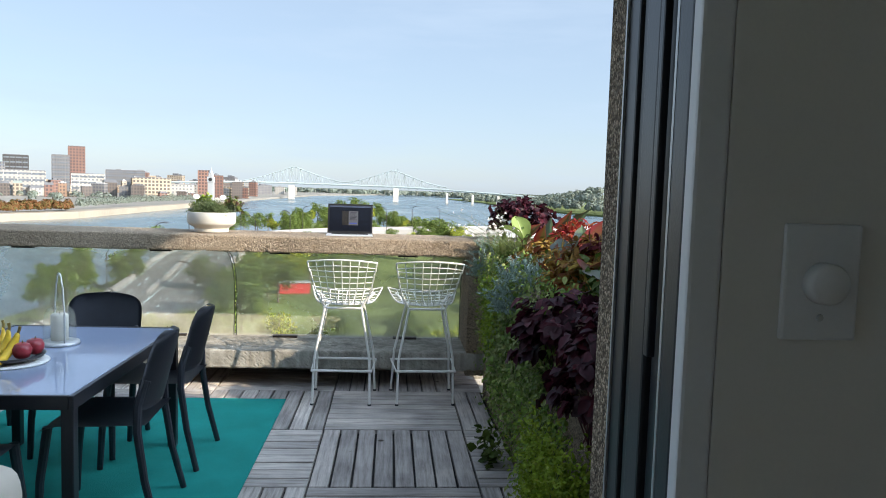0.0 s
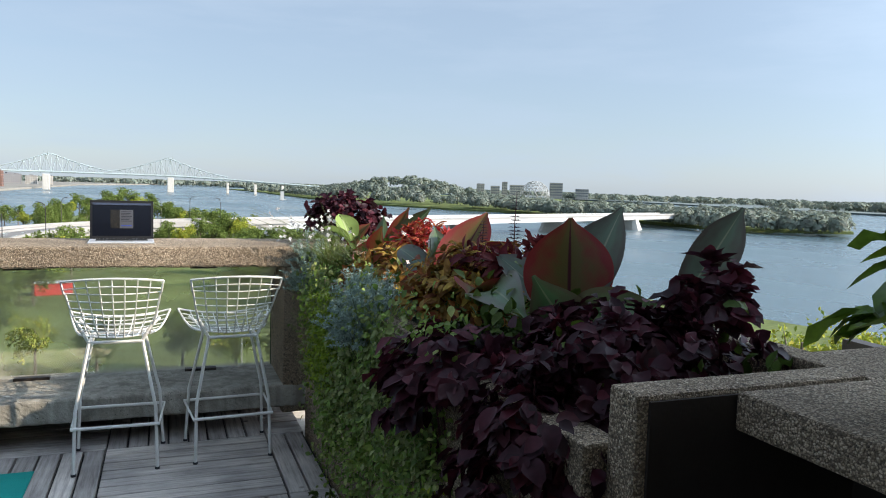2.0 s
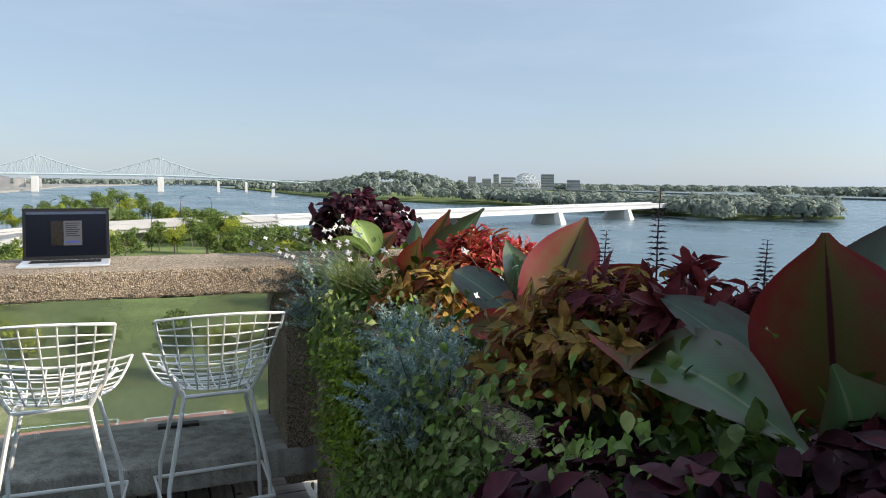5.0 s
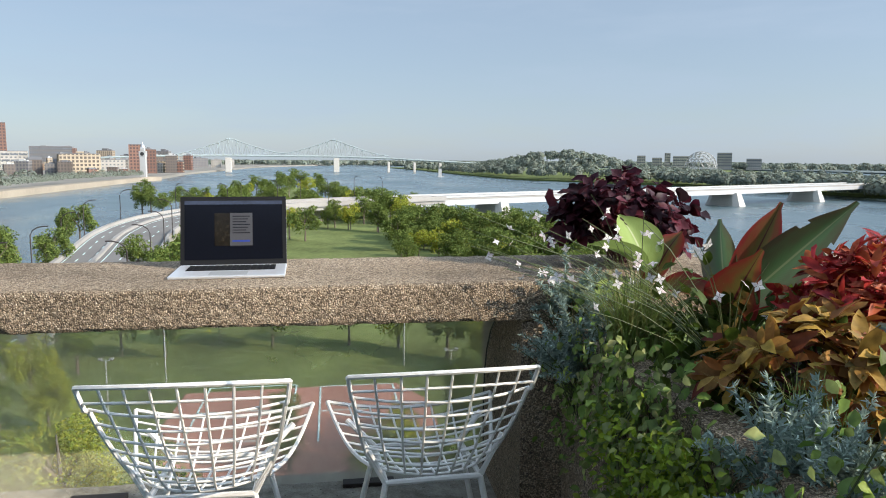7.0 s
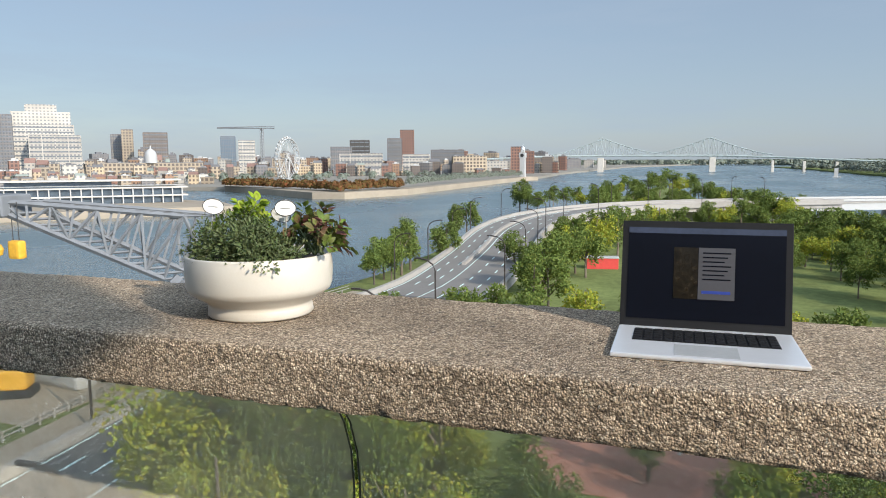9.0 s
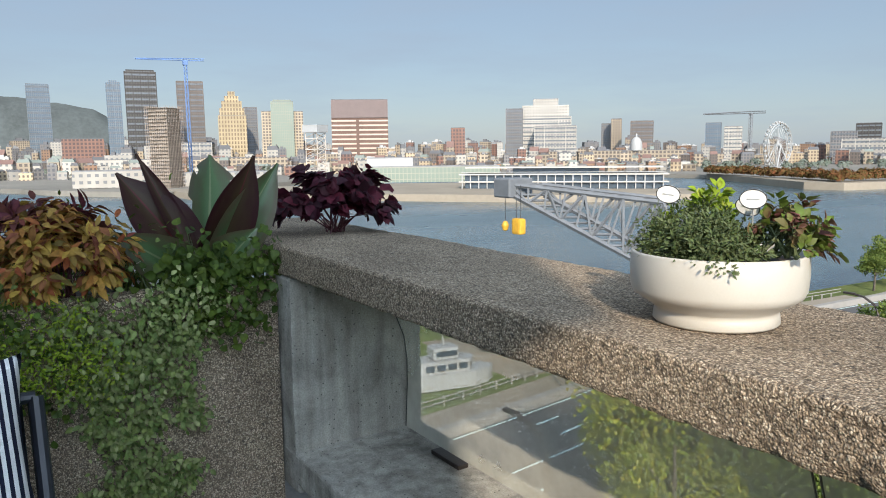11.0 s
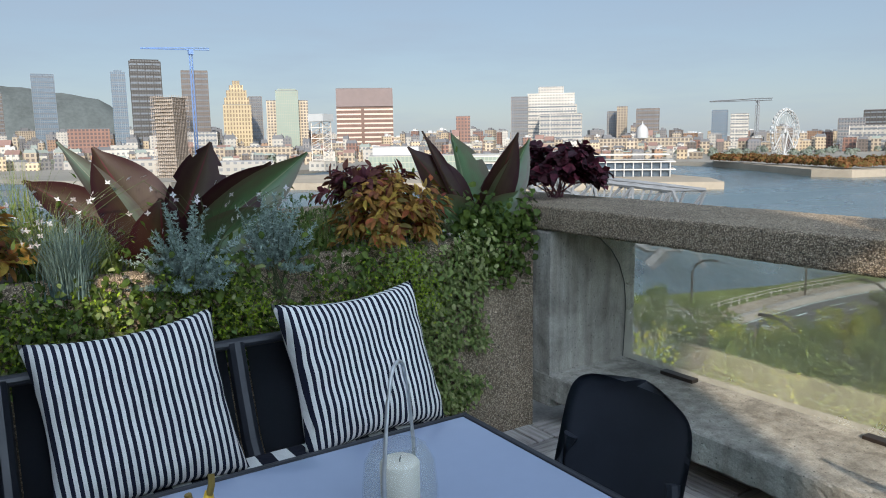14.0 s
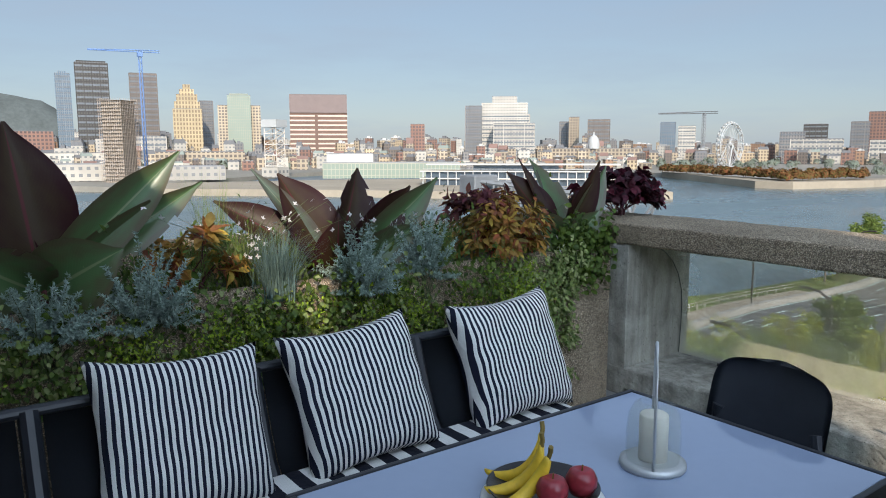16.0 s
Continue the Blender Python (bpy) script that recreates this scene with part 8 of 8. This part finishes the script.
canna_to("big maroon canna with long green leaves", (-2.86, 3.14, 0.95), [(0.06, (-2.92, 3.06, 1.55), 0.33, 0.12, B_DARK, 75), (0.06, (-2.75, 3.61, 1.41), 0.2, 0.2, B_GREEN, 40), (0.05, (-2.74, 3.69, 1.27), 0.17, 0.3, B_GREEN, 40), (0.03, (-2.6, 3.3, 1.02), 0.3, 0.8, B_GREEN, 10), (0.05, (-3.1, 2.75, 1.3), 0.26, 0.4, B_DARK, 50), (0.03, (-2.62, 2.9, 1.02), 0.27, 0.8, B_GREEN, 0)], 17)
bush("amber_coleus", "small amber and red coleus beside the cannas", (-2.86, 3.66, 1.02), (0.14, 0.18, 0.16), 260, (0.07, 0.42), L_AMBER, 84)
artemisia((-2.7, 4.28, 0.88), (0.16, 0.2, 0.28), 80, 85)
artemisia((-2.7, 4.62, 0.9), (0.16, 0.16, 0.3), 70, 86)
artemisia((-2.66, 3.42, 0.86), (0.16, 0.2, 0.28), 76, 87)
artemisia((-2.68, 3.12, 0.84), (0.16, 0.2, 0.24), 60, 88)
tuft("blue_fescue", "tuft of blue-grey fescue grass", (-2.72, 3.92, 0.88), 620, 0.28, 0.9, L_BLUEGRASS, 89, 0.002)
for k, (y, s) in enumerate(((3.85, 1.2), (4.05, 1.0), (4.85, 0.9), (5.4, 0.7), (4.5, 0.9), (3.65, 1.1), (2.8, 1.1))):
    tuft("grass_tuft", "fine green grass in the planter", (-2.9, y, 0.9), 230, 0.25 * s, 1.0, L_GRASS, 90 + k, 0.0025, 0.7)
tuft("grass_tuft", "tall dry seed grass behind the planter", (-3.1, 3.82, 0.95), 120, 0.42, 0.5, L_GRASS, 99, 0.0016, 0.3)
gaura((-2.85, 3.86, 0.98), 30, 0.44, (0.3, 0.1, 0), 101)
gaura((-2.8, 4.4, 1.0), 18, 0.4, (0.35, 0.2, 0), 102)
gaura((-2.8, 5.35, 0.95), 9, 0.22, (0.6, 0.2, 0), 103)

# citrus shrub in the recess by the house
citrus = bush("citrus_shrub", "citrus shrub with glossy green leaves in the recess", (1.47, 2.62, 1.18), (0.17, 0.12, 0.32), 90, (0.1, 0.5), leafy("glossy_citrus_leaf", [(0.07, 0.13, 0.015), (0.11, 0.19, 0.02), (0.2, 0.28, 0.03), (0.08, 0.15, 0.02)], 0.3), 104, M_STEM, root=(0.0, -0.05, -0.14))

# herbs in the bowl
HB = (-0.985, 6.15, PT + 0.12)
rng = np.random.default_rng(7)


def herb(name, label, at, size, n, leaf, material, seed, stem=M_STEM):
    return bush(name, label, at, size, n, leaf, material, seed, stem, droop=0.1, category="herb", root=(0, 0, -0.02))


herb("thyme", "low bushy thyme in the cream bowl", (-1.02, 6.11, PT + 0.142), (0.125, 0.1, 0.1), 5200, (0.0095, 0.42), L_HERB, 111)
herb("thyme", "thyme spilling over the rim of the bowl", (-0.93, 6.08, PT + 0.138), (0.09, 0.1, 0.085), 3000, (0.0095, 0.42), L_HERB, 112)
herb("oregano", "golden oregano in the back of the bowl", (-1.045, 6.19, PT + 0.19), (0.065, 0.065, 0.085), 170, (0.025, 0.6), L_LIME, 113)
herb("basil", "reddish-tipped basil leaning over the rim", (-0.85, 6.16, PT + 0.165), (0.085, 0.085, 0.085), 420, (0.022, 0.65), leafy("basil_leaf", [(0.1, 0.16, 0.03), (0.15, 0.2, 0.04), (0.18, 0.07, 0.07), (0.12, 0.17, 0.04)], 0.45), 114)


def plant_tag(at, yaw):
    t = thing("plant_tag", "oval white plant tag on a stake", "plant tag", at, "tags in the herb bowl")
    d = lathe([(0, 0), (1, 0), (1.02, 0.5), (1, 1.0), (0, 1.0)], 32)
    bmesh.ops.transform(d, matrix=pose(0, 0, 0, 90) @ Matrix.Diagonal((0.024, 0.0185, 0.004, 1)), verts=d.verts)
    part("plate", d, M_TAG, t, smooth=False)
    bm = bmesh.new()
    tube(bm, [(0.0235 * math.cos(2 * math.pi * i / 32), -0.004, 0.018 * math.sin(2 * math.pi * i / 32)) for i in range(32)], 0.001, 5, True)
    part("rim", bm, M_INK, t, "thin dark rim")
    part("writing", boxed(-0.011, 0.011, -0.0052, -0.0045, -0.0011, 0.0011), M_ZINC, t, "unreadable dark lettering")
    part("stake", tubed([(0, 0.001, -0.02), (0, 0.003, -0.14)], 0.0015, 5), M_ZINC, t)


plant_tag(pose(-0.905, 6.14, PT + 0.248, 5, 0, 30), 0)
plant_tag(pose(-1.085, 6.12, PT + 0.25, 5, 8, 34), 0)
plant_tag(pose(-0.955, 6.2, PT + 0.228, 20, 20, 24), 0)

rl = random.Random(5)
creeper("lime_creeper", "bright ferny lime creeper over the planter end", [(rl.uniform(0.8, 0.98), rl.uniform(2.8, 3.25), rl.uniform(0.05, 0.5), 0.055) for _ in range(60)], 110, (0.022, 0.45), L_LIME, 36, (-0.5, -0.7, 0.5), 0.1)

# ---- decking: square panels of boards, turned by quarter from one to the next ----
PITCH, NB = 0.815, 8
deck = tagged(part("floor", boxed(-2.70, 0.965, 1.955, 6.44, -0.058, -0.034), M_INK), "weathered grey wooden deck panels laid in alternating directions", "deck", "", "structure")
bw = PITCH / NB
full = mesh_of(boxed(-PITCH / 2 + 0.004, PITCH / 2 - 0.004, -bw / 2 + 0.006, bw / 2 - 0.006, -0.03, 0.0, 0.003, 1), M_DECK)
rdk = random.Random(3)
for i in range(-4, 3):
    for j in range(-3, 4):
        x0, y0 = -0.07 + PITCH * i, 4.21 + PITCH * j
        along_y = (i + j) % 2 == 0
        for k in range(NB):
            off = bw * (k + 0.5)
            cx, cy = (x0 + off, y0 + PITCH / 2) if along_y else (x0 + PITCH / 2, y0 + off)
            hx, hy = (bw / 2, PITCH / 2) if along_y else (PITCH / 2, bw / 2)
            a0, a1, b0, b1 = max(cx - hx, -2.70), min(cx + hx, 0.962), max(cy - hy, 1.96), min(cy + hy, 6.42)
            if a1 - a0 < 0.03 or b1 - b0 < 0.03:
                continue
            if a1 - a0 > 2 * hx - 0.002 and b1 - b0 > 2 * hy - 0.002:
                part("board", full, None, deck, at=pose(cx, cy, rdk.uniform(-0.003, 0.0), rdk.uniform(-0.3, 0.3), rdk.uniform(-0.1, 0.1), (90 if along_y else 0) + rdk.uniform(-0.15, 0.15)))
            else:
                lx, ly = ((b1 - b0) / 2, (a1 - a0) / 2) if along_y else ((a1 - a0) / 2, (b1 - b0) / 2)
                part("board", boxed(-lx + 0.004, lx - 0.004, -ly + 0.005, ly - 0.005, -0.03, 0, 0.003, 1), M_DECK, deck, at=pose((a0 + a1) / 2, (b0 + b1) / 2, rdk.uniform(-0.003, 0), 0, 0, 90 if along_y else 0))
